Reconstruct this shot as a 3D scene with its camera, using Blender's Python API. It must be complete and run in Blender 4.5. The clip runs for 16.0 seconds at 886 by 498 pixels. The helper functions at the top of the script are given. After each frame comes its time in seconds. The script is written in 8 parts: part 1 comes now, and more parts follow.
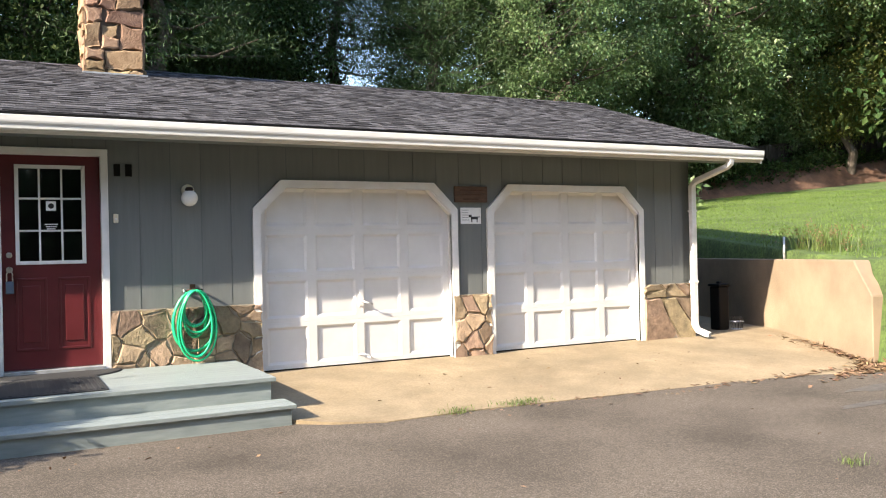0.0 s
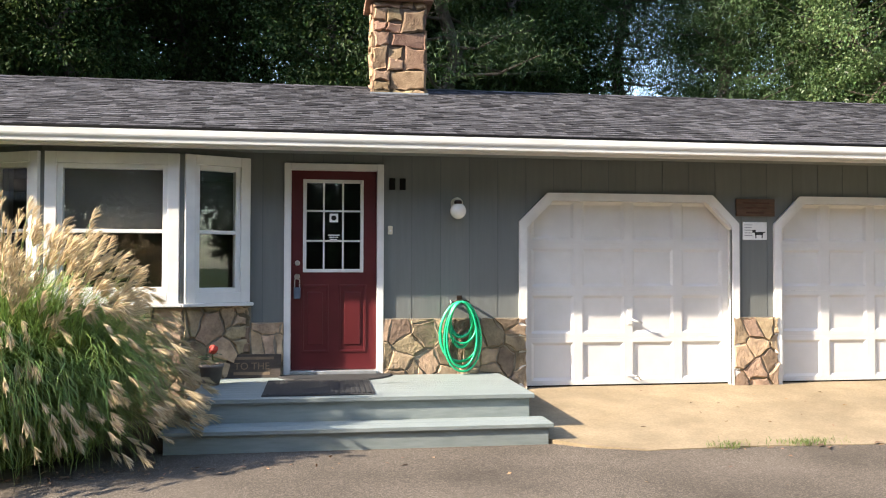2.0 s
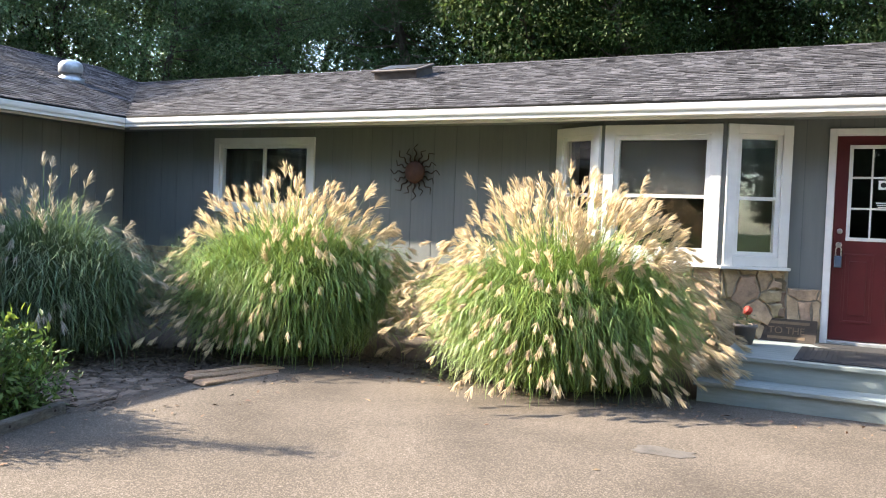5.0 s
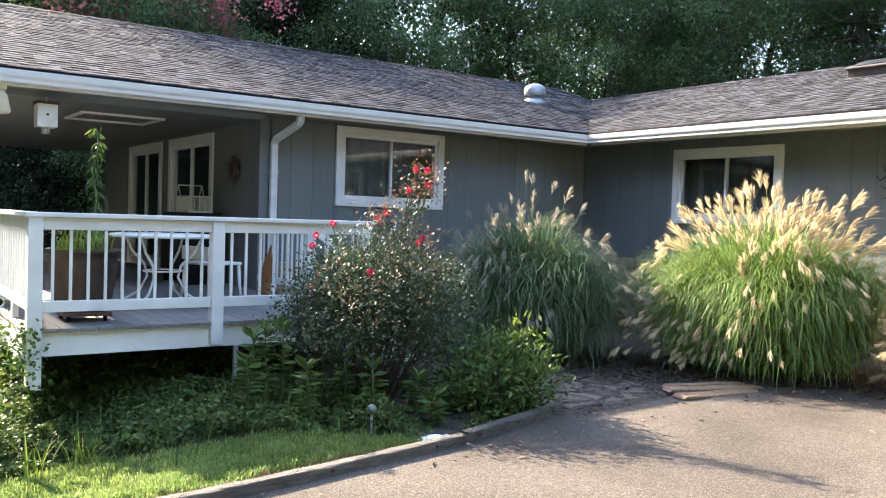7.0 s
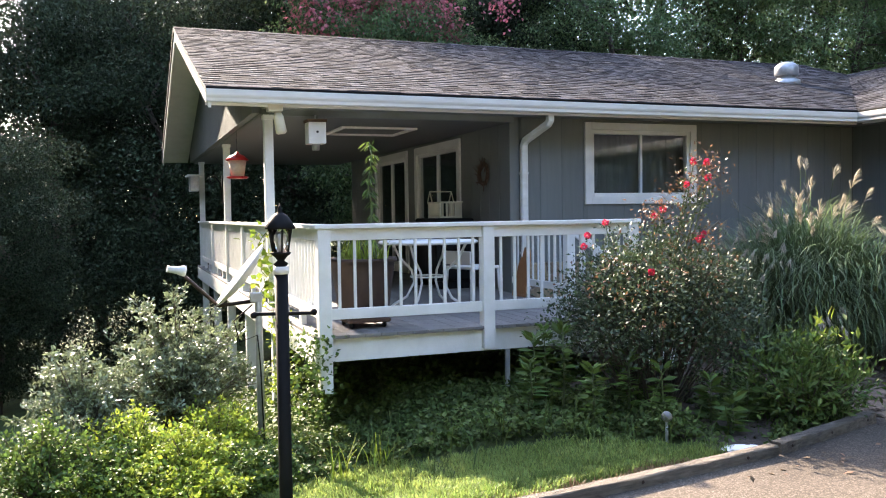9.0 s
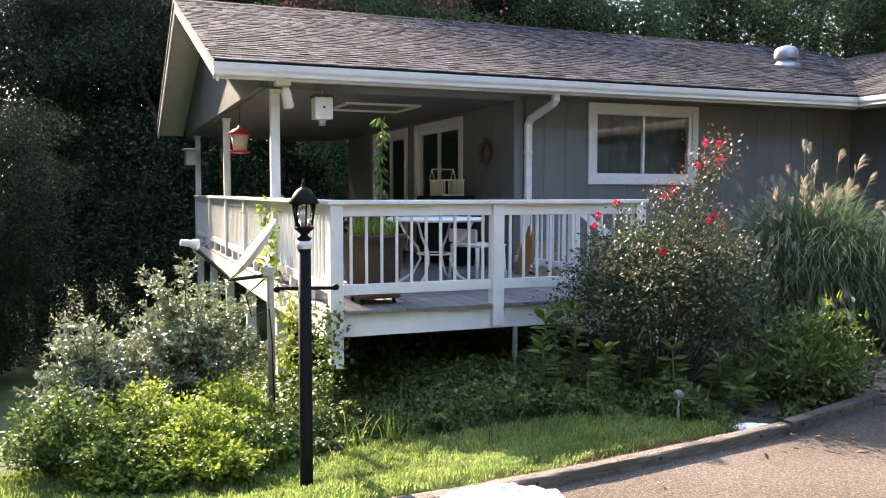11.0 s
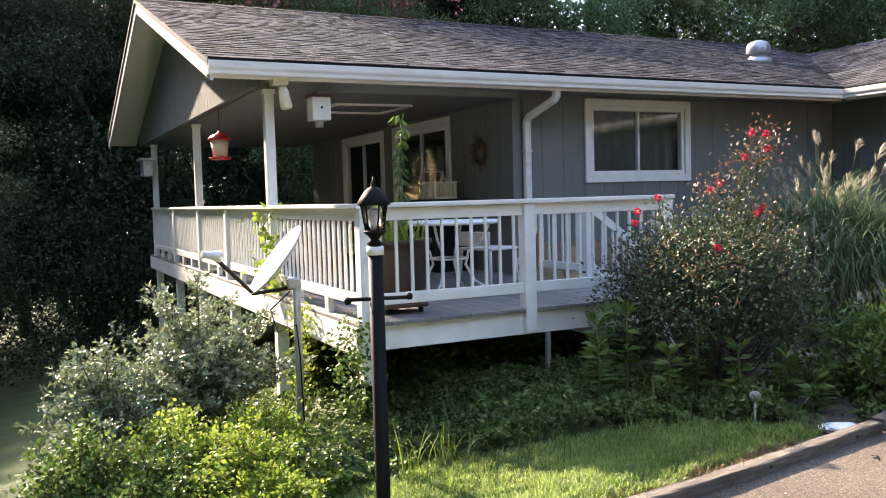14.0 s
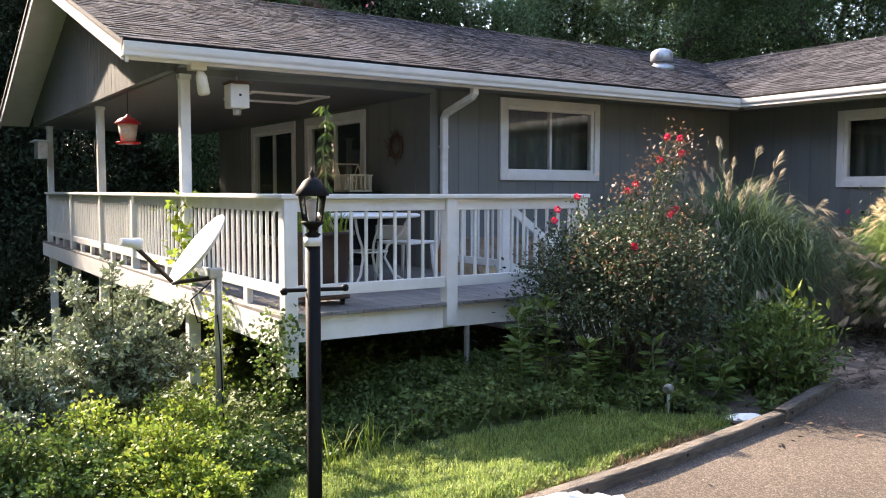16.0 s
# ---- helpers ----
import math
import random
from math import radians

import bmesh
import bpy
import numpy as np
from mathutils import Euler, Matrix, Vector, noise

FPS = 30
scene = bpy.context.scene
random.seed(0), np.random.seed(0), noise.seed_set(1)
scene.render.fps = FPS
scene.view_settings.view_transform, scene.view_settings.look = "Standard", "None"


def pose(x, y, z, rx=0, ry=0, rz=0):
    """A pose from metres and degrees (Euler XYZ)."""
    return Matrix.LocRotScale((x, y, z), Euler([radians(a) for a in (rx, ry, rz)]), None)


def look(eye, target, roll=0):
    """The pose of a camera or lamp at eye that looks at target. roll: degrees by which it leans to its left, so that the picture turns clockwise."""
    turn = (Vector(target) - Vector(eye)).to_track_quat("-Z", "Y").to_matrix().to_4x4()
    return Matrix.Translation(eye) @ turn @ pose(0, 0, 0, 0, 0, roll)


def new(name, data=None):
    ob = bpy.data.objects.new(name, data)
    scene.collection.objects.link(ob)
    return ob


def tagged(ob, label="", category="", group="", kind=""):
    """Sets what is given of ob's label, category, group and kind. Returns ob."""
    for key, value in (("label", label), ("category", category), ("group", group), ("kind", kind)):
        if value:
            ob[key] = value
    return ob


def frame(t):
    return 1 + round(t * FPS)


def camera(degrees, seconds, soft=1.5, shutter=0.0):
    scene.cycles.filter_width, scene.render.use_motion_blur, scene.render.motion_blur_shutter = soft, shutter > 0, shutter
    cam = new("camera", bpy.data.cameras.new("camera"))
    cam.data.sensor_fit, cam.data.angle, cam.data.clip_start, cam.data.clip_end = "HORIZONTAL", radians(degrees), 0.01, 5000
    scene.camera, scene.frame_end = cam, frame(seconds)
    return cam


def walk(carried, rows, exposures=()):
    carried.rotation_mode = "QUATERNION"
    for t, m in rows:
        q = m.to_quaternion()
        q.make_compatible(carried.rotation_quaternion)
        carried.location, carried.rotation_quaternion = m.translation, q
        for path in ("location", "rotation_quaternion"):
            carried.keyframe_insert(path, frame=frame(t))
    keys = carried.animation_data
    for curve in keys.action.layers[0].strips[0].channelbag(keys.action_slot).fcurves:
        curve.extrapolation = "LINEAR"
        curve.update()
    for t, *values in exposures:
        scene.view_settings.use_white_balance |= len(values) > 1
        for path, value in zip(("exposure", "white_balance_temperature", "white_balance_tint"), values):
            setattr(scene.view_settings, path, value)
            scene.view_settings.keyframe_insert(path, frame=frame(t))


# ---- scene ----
cam = camera(55.1, 16.0, soft=1.1)
PATH = [
    (0, (0.998, -9.114, 1.272), (1.925, -7.342, 1.278), -1.3),
    (0.5, (1.041, -9.06, 1.276), (1.982, -7.296, 1.271), -0.3),
    (1, (1.1, -8.964, 1.294), (2.044, -7.201, 1.296), -0.0),
    (1.5, (1.142, -8.915, 1.276), (1.85, -7.044, 1.299), -0.5),
    (2, (1.298, -8.944, 1.272), (1.589, -6.966, 1.319), 0.1),
    (2.5, (1.449, -9.024, 1.289), (1.459, -7.024, 1.319), -0.3),
    (3, (1.498, -9.221, 1.312), (1.404, -7.223, 1.294), 0.0),
    (3.2, (1.498, -9.258, 1.305), (1.357, -7.264, 1.262), 0.6),
    (5.3, (1.362, -9.605, 1.262), (0.309, -7.906, 1.205), 1.8),
    (5.5, (1.303, -9.646, 1.267), (0.155, -8.009, 1.215), 1.4),
    (6, (1.217, -9.682, 1.246), (-0.122, -8.196, 1.211), 0.9),
    (6.5, (1.135, -9.784, 1.232), (-0.352, -8.447, 1.187), 1.6),
    (7, (1.015, -9.836, 1.26), (-0.621, -8.687, 1.186), 1.9),
    (7.5, (0.873, -9.915, 1.253), (-0.886, -8.967, 1.166), -0.25),
    (8, (0.738, -10.001, 1.235), (-1.092, -9.199, 1.153), -1.05),
    (8.5, (0.668, -10.093, 1.271), (-1.187, -9.349, 1.189), -1.55),
    (9, (0.63, -10.189, 1.269), (-1.239, -9.482, 1.187), -0.85),
    (11.3, (0.554, -10.44, 1.262), (-1.298, -9.697, 1.122), -0.0),
    (11.5, (0.497, -10.464, 1.255), (-1.347, -9.699, 1.131), -0.5),
    (12, (0.328, -10.526, 1.261), (-1.482, -9.681, 1.167), -1.3),
    (12.5, (0.258, -10.648, 1.251), (-1.531, -9.759, 1.149), -1.3),
    (13, (0.136, -10.858, 1.239), (-1.647, -9.961, 1.109), -0.8),
    (13.5, (-0.018, -10.967, 1.212), (-1.805, -10.084, 1.055), -0.4),
    (14, (-0.174, -11.003, 1.221), (-1.962, -10.115, 1.102), -1.6),
    (14.5, (-0.232, -11.047, 1.212), (-2.004, -10.124, 1.109), -1.1),
    (15, (-0.242, -11.138, 1.218), (-1.987, -10.168, 1.091), -0.9),
    (15.5, (-0.247, -11.195, 1.217), (-1.971, -10.191, 1.083), -0.2),
    (16, (-0.24, -11.211, 1.219), (-1.907, -10.115, 1.084), 0.1),
]
EXPOSURES = [(0, 2.2, 6620, 12), (1.5, 2.2, 6620, 12), (3.2, 2.66, 6700, 12), (5.3, 2.96, 6620, 12), (7, 3.08, 6700, 14), (9, 3.05, 6950, 18),
             (11.5, 2.9, 7150, 21), (13.5, 2.84, 7150, 21), (16, 2.72, 7150, 21)]
walk(cam, [(t, look(eye, target, roll)) for t, eye, target, roll in PATH], exposures=EXPOSURES)
SKY_STRENGTH, SUN_STRENGTH = 0.15, 3.8

# ---------------------------------------------------------------- light
SUN_FROM = (-1.65, -0.41, 1.0)
world = bpy.data.worlds.new("sky")
scene.world = world
world.use_nodes = True
wn = world.node_tree.nodes
sky = wn.new("ShaderNodeTexSky")
sky.sky_type = "NISHITA"
sky.sun_disc = False
sky.sun_elevation = radians(30.4)
sky.sun_rotation = radians(257)
wn["Background"].inputs["Strength"].default_value = SKY_STRENGTH
world.node_tree.links.new(sky.outputs[0], wn["Background"].inputs["Color"])
sun_data = bpy.data.lights.new("sun", "SUN")
sun_data.energy, sun_data.angle, sun_data.color = SUN_STRENGTH, radians(0.55), (1.0, 0.9, 0.74)
sun = new("sun", sun_data)
sun.matrix_world = look([v * 10 for v in SUN_FROM], (0, 0, 0))


# ---------------------------------------------------------------- materials
def mat(name, c1, c2, scale=6.0, rough=0.7, bump=0.15, fine=150.0, metal=0.0, rnd="", amount=0.3, stretch=(1, 1, 1), spec=0.5,
        stain=0.0, leaf=0.0, hue=0.0, rough_var=0.1):
    m = bpy.data.materials.new(name)
    m.use_nodes = True
    nt = m.node_tree
    n, link = nt.nodes, nt.links.new
    bsdf = n["Principled BSDF"]
    geo = n.new("ShaderNodeNewGeometry")
    mp = n.new("ShaderNodeMapping")
    mp.inputs["Scale"].default_value = stretch
    link(geo.outputs["Position"], mp.inputs["Vector"])
    big = n.new("ShaderNodeTexNoise")
    big.inputs["Scale"].default_value, big.inputs["Detail"].default_value, big.inputs["Roughness"].default_value = scale, 6.0, 0.62
    link(mp.outputs[0], big.inputs["Vector"])
    ramp = n.new("ShaderNodeValToRGB")
    ramp.color_ramp.elements[0].position, ramp.color_ramp.elements[1].position = 0.32, 0.68
    ramp.color_ramp.elements[0].color, ramp.color_ramp.elements[1].color = (*c1, 1), (*c2, 1)
    link(big.outputs["Fac"], ramp.inputs["Fac"])
    out = ramp.outputs["Color"]
    small = n.new("ShaderNodeTexNoise")
    small.inputs["Scale"].default_value, small.inputs["Detail"].default_value = fine, 3.0
    link(mp.outputs[0], small.inputs["Vector"])
    if stain > 0:
        st = n.new("ShaderNodeTexNoise")
        st.inputs["Scale"].default_value, st.inputs["Detail"].default_value = 0.9, 5.0
        link(geo.outputs["Position"], st.inputs["Vector"])
        rg = n.new("ShaderNodeMapRange")
        rg.inputs["From Min"].default_value, rg.inputs["From Max"].default_value = 0.35, 0.7
        rg.inputs["To Min"].default_value, rg.inputs["To Max"].default_value = 1.0 + stain * 0.4, 1.0 - stain
        link(st.outputs["Fac"], rg.inputs["Value"])
        hs0 = n.new("ShaderNodeHueSaturation")
        link(rg.outputs[0], hs0.inputs["Value"])
        link(out, hs0.inputs["Color"])
        out = hs0.outputs["Color"]
    if rnd:
        if rnd == "object":
            src = n.new("ShaderNodeObjectInfo").outputs["Random"]
        else:
            src = geo.outputs["Random Per Island"]
        rg = n.new("ShaderNodeMapRange")
        rg.inputs["To Min"].default_value, rg.inputs["To Max"].default_value = 1 - amount, 1 + amount
        link(src, rg.inputs["Value"])
        hs = n.new("ShaderNodeHueSaturation")
        link(rg.outputs[0], hs.inputs["Value"])
        if hue:
            mul = n.new("ShaderNodeMath")
            mul.operation = "MULTIPLY"
            mul.inputs[1].default_value = 7.31
            link(src, mul.inputs[0])
            fr = n.new("ShaderNodeMath")
            fr.operation = "FRACT"
            link(mul.outputs[0], fr.inputs[0])
            hr = n.new("ShaderNodeMapRange")
            hr.inputs["To Min"].default_value, hr.inputs["To Max"].default_value = 0.5 - hue, 0.5 + hue
            link(fr.outputs[0], hr.inputs["Value"])
            link(hr.outputs[0], hs.inputs["Hue"])
        link(out, hs.inputs["Color"])
        out = hs.outputs["Color"]
    link(out, bsdf.inputs["Base Color"])
    bsdf.inputs["Metallic"].default_value = metal
    bsdf.inputs["Specular IOR Level"].default_value = spec
    rr = n.new("ShaderNodeMapRange")
    rr.inputs["To Min"].default_value, rr.inputs["To Max"].default_value = max(0.02, rough - rough_var), min(1, rough + rough_var)
    link(big.outputs["Fac"], rr.inputs["Value"])
    link(rr.outputs[0], bsdf.inputs["Roughness"])
    if bump > 0:
        mix = n.new("ShaderNodeMath")
        mix.operation = "ADD"
        link(small.outputs["Fac"], mix.inputs[0])
        link(big.outputs["Fac"], mix.inputs[1])
        b = n.new("ShaderNodeBump")
        b.inputs["Strength"].default_value, b.inputs["Distance"].default_value = bump, 0.01
        link(mix.outputs[0], b.inputs["Height"])
        link(b.outputs[0], bsdf.inputs["Normal"])
    if leaf > 0:
        tr = n.new("ShaderNodeBsdfTranslucent")
        link(out, tr.inputs["Color"])
        ms = n.new("ShaderNodeMixShader")
        ms.inputs[0].default_value = leaf
        link(bsdf.outputs[0], ms.inputs[1])
        link(tr.outputs[0], ms.inputs[2])
        link(ms.outputs[0], n["Material Output"].inputs["Surface"])
    return m


def grainy(m, scale, lo, hi, amount, power=1.0):
    """Adds fine speckles of lighter and darker grit to a material's colour."""
    n, link = m.node_tree.nodes, m.node_tree.links
    bsdf = n["Principled BSDF"]
    src = bsdf.inputs["Base Color"].links[0].from_socket
    geo = n.new("ShaderNodeNewGeometry")
    v = n.new("ShaderNodeTexVoronoi")
    v.inputs["Scale"].default_value = scale
    link.new(geo.outputs["Position"], v.inputs["Vector"])
    sep = n.new("ShaderNodeSeparateColor")
    link.new(v.outputs["Color"], sep.inputs[0])
    rg = n.new("ShaderNodeMapRange")
    rg.inputs["To Min"].default_value, rg.inputs["To Max"].default_value = lo, hi
    pw = n.new("ShaderNodeMath")
    pw.operation = "POWER"
    pw.inputs[1].default_value = power
    link.new(sep.outputs[0], pw.inputs[0])
    link.new(pw.outputs[0], rg.inputs["Value"])
    hs = n.new("ShaderNodeHueSaturation")
    hs.inputs["Fac"].default_value = amount
    link.new(rg.outputs[0], hs.inputs["Value"])
    link.new(src, hs.inputs["Color"])
    link.new(hs.outputs[0], bsdf.inputs["Base Color"])
    return m


def glass(name, tint=(0.9, 0.95, 0.95), rough=0.0):
    m = bpy.data.materials.new(name)
    m.use_nodes = True
    b = m.node_tree.nodes["Principled BSDF"]
    b.inputs["Base Color"].default_value = (*tint, 1)
    b.inputs["Transmission Weight"].default_value = 1.0
    b.inputs["Roughness"].default_value = rough
    b.inputs["IOR"].default_value = 1.5
    return m


M_SIDING = mat("siding_paint", (0.129, 0.139, 0.134), (0.151, 0.162, 0.156), 3, 0.62, 0.25, 90, stretch=(6, 6, 0.5), rnd="object", amount=0.06)
M_BACKING = mat("siding_groove_paint", (0.105, 0.115, 0.113), (0.122, 0.132, 0.129), 4, 0.75, 0.1)
# near-black room colour stands in for the gloom behind the windows
M_INNER = mat("dimmed_room_wall", (0.05, 0.049, 0.047), (0.07, 0.068, 0.065), 2, 0.9, 0.05)
M_WHITE = mat("white_trim_paint", (0.63, 0.62, 0.60), (0.72, 0.71, 0.69), 5, 0.45, 0.08, 120)
M_GARAGE = mat("garage_door_paint", (0.60, 0.59, 0.575), (0.66, 0.65, 0.64), 3, 0.5, 0.06, 200, stain=0.05)
M_GUTTER = mat("gutter_white", (0.60, 0.59, 0.555), (0.71, 0.70, 0.675), 2.5, 0.35, 0.03, stretch=(1, 1, 5))
M_RED = mat("red_door_paint", (0.075, 0.007, 0.009), (0.10, 0.01, 0.013), 4, 0.42, 0.1, 130)
M_STONE = mat("fieldstone", (0.20, 0.145, 0.095), (0.43, 0.315, 0.20), 9, 0.92, 1.0, 32, rnd="object", amount=0.42, hue=0.02, stain=0.25)
M_STONE_I = mat("fieldstone_chimney", (0.19, 0.11, 0.06), (0.40, 0.275, 0.165), 6, 0.9, 1.0, 40, rnd="object", amount=0.35, hue=0.025, stain=0.25)
M_MORTAR = mat("mortar", (0.2, 0.17, 0.13), (0.3, 0.26, 0.2), 14, 0.95, 0.5, 90)
M_SHINGLE = grainy(mat("asphalt_shingle", (0.042, 0.041, 0.044), (0.074, 0.072, 0.076), 18, 0.95, 0.5, 300, rnd="island", amount=0.58, stain=0.12, spec=0.06), 130, 0.5, 1.6, 0.7)
M_SHINGLE_O = grainy(mat("asphalt_shingle_piece", (0.042, 0.041, 0.044), (0.074, 0.072, 0.076), 18, 0.95, 0.5, 300, rnd="object", amount=0.58, stain=0.12, spec=0.06), 130, 0.5, 1.6, 0.7)
M_ROOF_DECK = mat("roof_underlay", (0.03, 0.03, 0.032), (0.04, 0.04, 0.042), 10, 0.9, 0.2)
M_ASPHALT = grainy(mat("old_asphalt", (0.092, 0.077, 0.062), (0.116, 0.098, 0.079), 0.9, 0.96, 0.5, 120, stain=0.42, spec=0.06), 140, 0.68, 1.95, 0.8, 2.6)
M_CONCRETE = grainy(mat("apron_concrete", (0.185, 0.138, 0.08), (0.27, 0.208, 0.128), 2.2, 0.88, 0.25, 70, stain=0.2), 60, 0.8, 1.15, 0.6)
M_RETAIN = mat("stucco_block", (0.195, 0.142, 0.093), (0.26, 0.192, 0.128), 1.6, 0.9, 0.45, 45, stain=0.28)
M_DECKGRAY = mat("grey_porch_paint", (0.18, 0.21, 0.205), (0.24, 0.27, 0.26), 4, 0.5, 0.25, 60, stretch=(1, 8, 8), rnd="object", amount=0.06)
M_DECKFLOOR = mat("weathered_deck_floor", (0.13, 0.12, 0.11), (0.21, 0.20, 0.19), 4, 0.75, 0.3, 60, stretch=(8, 1, 8), rnd="object", amount=0.15)
M_GLASS = glass("window_glass")
M_BLACK = mat("black_metal", (0.005, 0.005, 0.005), (0.008, 0.008, 0.008), 8, 0.6, 0.05, spec=0.12)
M_DARKMETAL = mat("dark_bronze_metal", (0.03, 0.02, 0.016), (0.06, 0.04, 0.03), 12, 0.45, 0.2, metal=0.7)
M_RUST = mat("rusted_copper", (0.05, 0.022, 0.014), (0.10, 0.045, 0.027), 14, 0.6, 0.3, metal=0.4)
M_CHROME = mat("dull_nickel", (0.5, 0.48, 0.44), (0.6, 0.58, 0.54), 20, 0.3, 0.02, metal=1.0)
M_GALV = mat("galvanised_steel", (0.36, 0.37, 0.38), (0.52, 0.53, 0.54), 14, 0.42, 0.05, metal=0.6)
M_TIMBER = mat("weathered_timber", (0.095, 0.08, 0.064), (0.235, 0.205, 0.165), 3, 0.9, 1.0, 80, stretch=(16, 1.6, 16), stain=0.25)
M_BROWNWOOD = mat("old_brown_board", (0.06, 0.03, 0.018), (0.11, 0.06, 0.035), 5, 0.7, 0.4, 60, stretch=(2, 9, 9))
M_RUBBER = mat("black_rubber_mat", (0.012, 0.012, 0.013), (0.025, 0.025, 0.026), 40, 0.8, 0.6, 90)
M_HOSE = mat("green_garden_hose", (0.0, 0.33, 0.14), (0.01, 0.42, 0.19), 6, 0.35, 0.05)
M_SOIL = mat("mulch_soil", (0.028, 0.02, 0.014), (0.075, 0.055, 0.038), 22, 0.95, 1.0, 60)


# ---------------------------------------------------------------- mesh helpers
def mesh_of(name, bm, material):
    me = bpy.data.meshes.new(name)
    bm.normal_update()
    bm.to_mesh(me)
    bm.free()
    if material:
        me.materials.append(material)
    return me


def part(name, bm, material, parent=None, label="", m=None):
    ob = new(name, mesh_of(name, bm, material))
    if parent:
        ob.parent = parent
    if m is not None:
        ob.matrix_basis = m
    if label:
        tagged(ob, label)
    return ob


def thing(name, label, category, m=None, group="", kind=""):
    ob = new(name)
    ob.empty_display_size = 0.1
    if m is not None:
        ob.matrix_basis = m
    return tagged(ob, label, category, group, kind)


def box(bm, x0, x1, y0, y1, z0, z1, bevel=0.0, m=None):
    r = bmesh.ops.create_cube(bm, size=1.0)
    vs = r["verts"]
    for v in vs:
        v.co = Vector((x0 + (v.co.x + 0.5) * (x1 - x0), y0 + (v.co.y + 0.5) * (y1 - y0), z0 + (v.co.z + 0.5) * (z1 - z0)))
    if bevel:
        es = list({e for v in vs for e in v.link_edges})
        r = bmesh.ops.bevel(bm, geom=es, offset=bevel, segments=2, affect="EDGES", profile=0.5)
        vs = list({v for f in r["faces"] for v in f.verts} | {v for v in vs if v.is_valid})
    if m is not None:
        bmesh.ops.transform(bm, matrix=m, verts=vs)
    return vs


def bx(x0, x1, y0, y1, z0, z1, bevel=0.0, m=None):
    bm = bmesh.new()
    box(bm, x0, x1, y0, y1, z0, z1, bevel, m)
    return bm


def tube(bm, pts, radii, sides=8, caps=True):
    """A tube along points; radii one number or one for each point."""
    pts = [Vector(p) for p in pts]
    if not isinstance(radii, (list, tuple)):
        radii = [radii] * len(pts)
    rings, side = [], None
    for i, p in enumerate(pts):
        a = pts[min(i + 1, len(pts) - 1)] - pts[max(i - 1, 0)]
        a.normalize()
        if side is None:
            side = a.orthogonal().normalized()
        side = (side - a * side.dot(a)).normalized()
        up = a.cross(side)
        rings.append([bm.verts.new(p + (side * math.cos(k * 2 * math.pi / sides) + up * math.sin(k * 2 * math.pi / sides)) * radii[i]) for k in range(sides)])
    for r0, r1 in zip(rings, rings[1:]):
        for k in range(sides):
            f = bm.faces.new((r0[k], r0[(k + 1) % sides], r1[(k + 1) % sides], r1[k]))
            f.smooth = True
    if caps:
        bm.faces.new(rings[0][::-1])
        bm.faces.new(rings[-1])
    return bm


def lathe(bm, profile, sides=20, m=None):
    """Turns (radius, height) pairs round z."""
    rings = []
    for r, z in profile:
        rings.append([bm.verts.new((r * math.cos(k * 2 * math.pi / sides), r * math.sin(k * 2 * math.pi / sides), z)) for k in range(sides)])
    for r0, r1 in zip(rings, rings[1:]):
        for k in range(sides):
            f = bm.faces.new((r0[k], r0[(k + 1) % sides], r1[(k + 1) % sides], r1[k]))
            f.smooth = True
    bm.faces.new(rings[0][::-1])
    bm.faces.new(rings[-1])
    if m is not None:
        bmesh.ops.transform(bm, matrix=m, verts=[v for r in rings for v in r])
    return bm


def prism(bm, outline, y0, y1):
    """A prism over an outline of (x, z) pairs, from y0 to y1."""
    a = [bm.verts.new((x, y0, z)) for x, z in outline]
    b = [bm.verts.new((x, y1, z)) for x, z in outline]
    k = len(a)
    bm.faces.new(a)
    bm.faces.new(b[::-1])
    for i in range(k):
        bm.faces.new((a[i], b[i], b[(i + 1) % k], a[(i + 1) % k]))
    return bm


def slab(outline, z_of, thick):
    """A sheet over an outline of (x, y) pairs whose top follows z_of(x, y)."""
    bm = bmesh.new()
    a = [bm.verts.new((x, y, z_of(x, y))) for x, y in outline]
    b = [bm.verts.new((x, y, z_of(x, y) - thick)) for x, y in outline]
    k = len(a)
    bm.faces.new(a)
    bm.faces.new(b[::-1])
    for i in range(k):
        bm.faces.new((a[i], b[i], b[(i + 1) % k], a[(i + 1) % k]))
    bmesh.ops.recalc_face_normals(bm, faces=bm.faces)
    bmesh.ops.triangulate(bm, faces=[f for f in bm.faces if len(f.verts) > 4])
    return bm


def clip(poly, px, py, nx, ny):
    """The part of a polygon on the side of the line through (px, py) that the normal points away from."""
    out = []
    for i, (x, y) in enumerate(poly):
        qx, qy = poly[(i + 1) % len(poly)]
        d, e = (x - px) * nx + (y - py) * ny, (qx - px) * nx + (qy - py) * ny
        if d <= 0:
            out.append((x, y))
        if d * e < 0:
            f = d / (d - e)
            out.append((x + (qx - x) * f, y + (qy - y) * f))
    return out


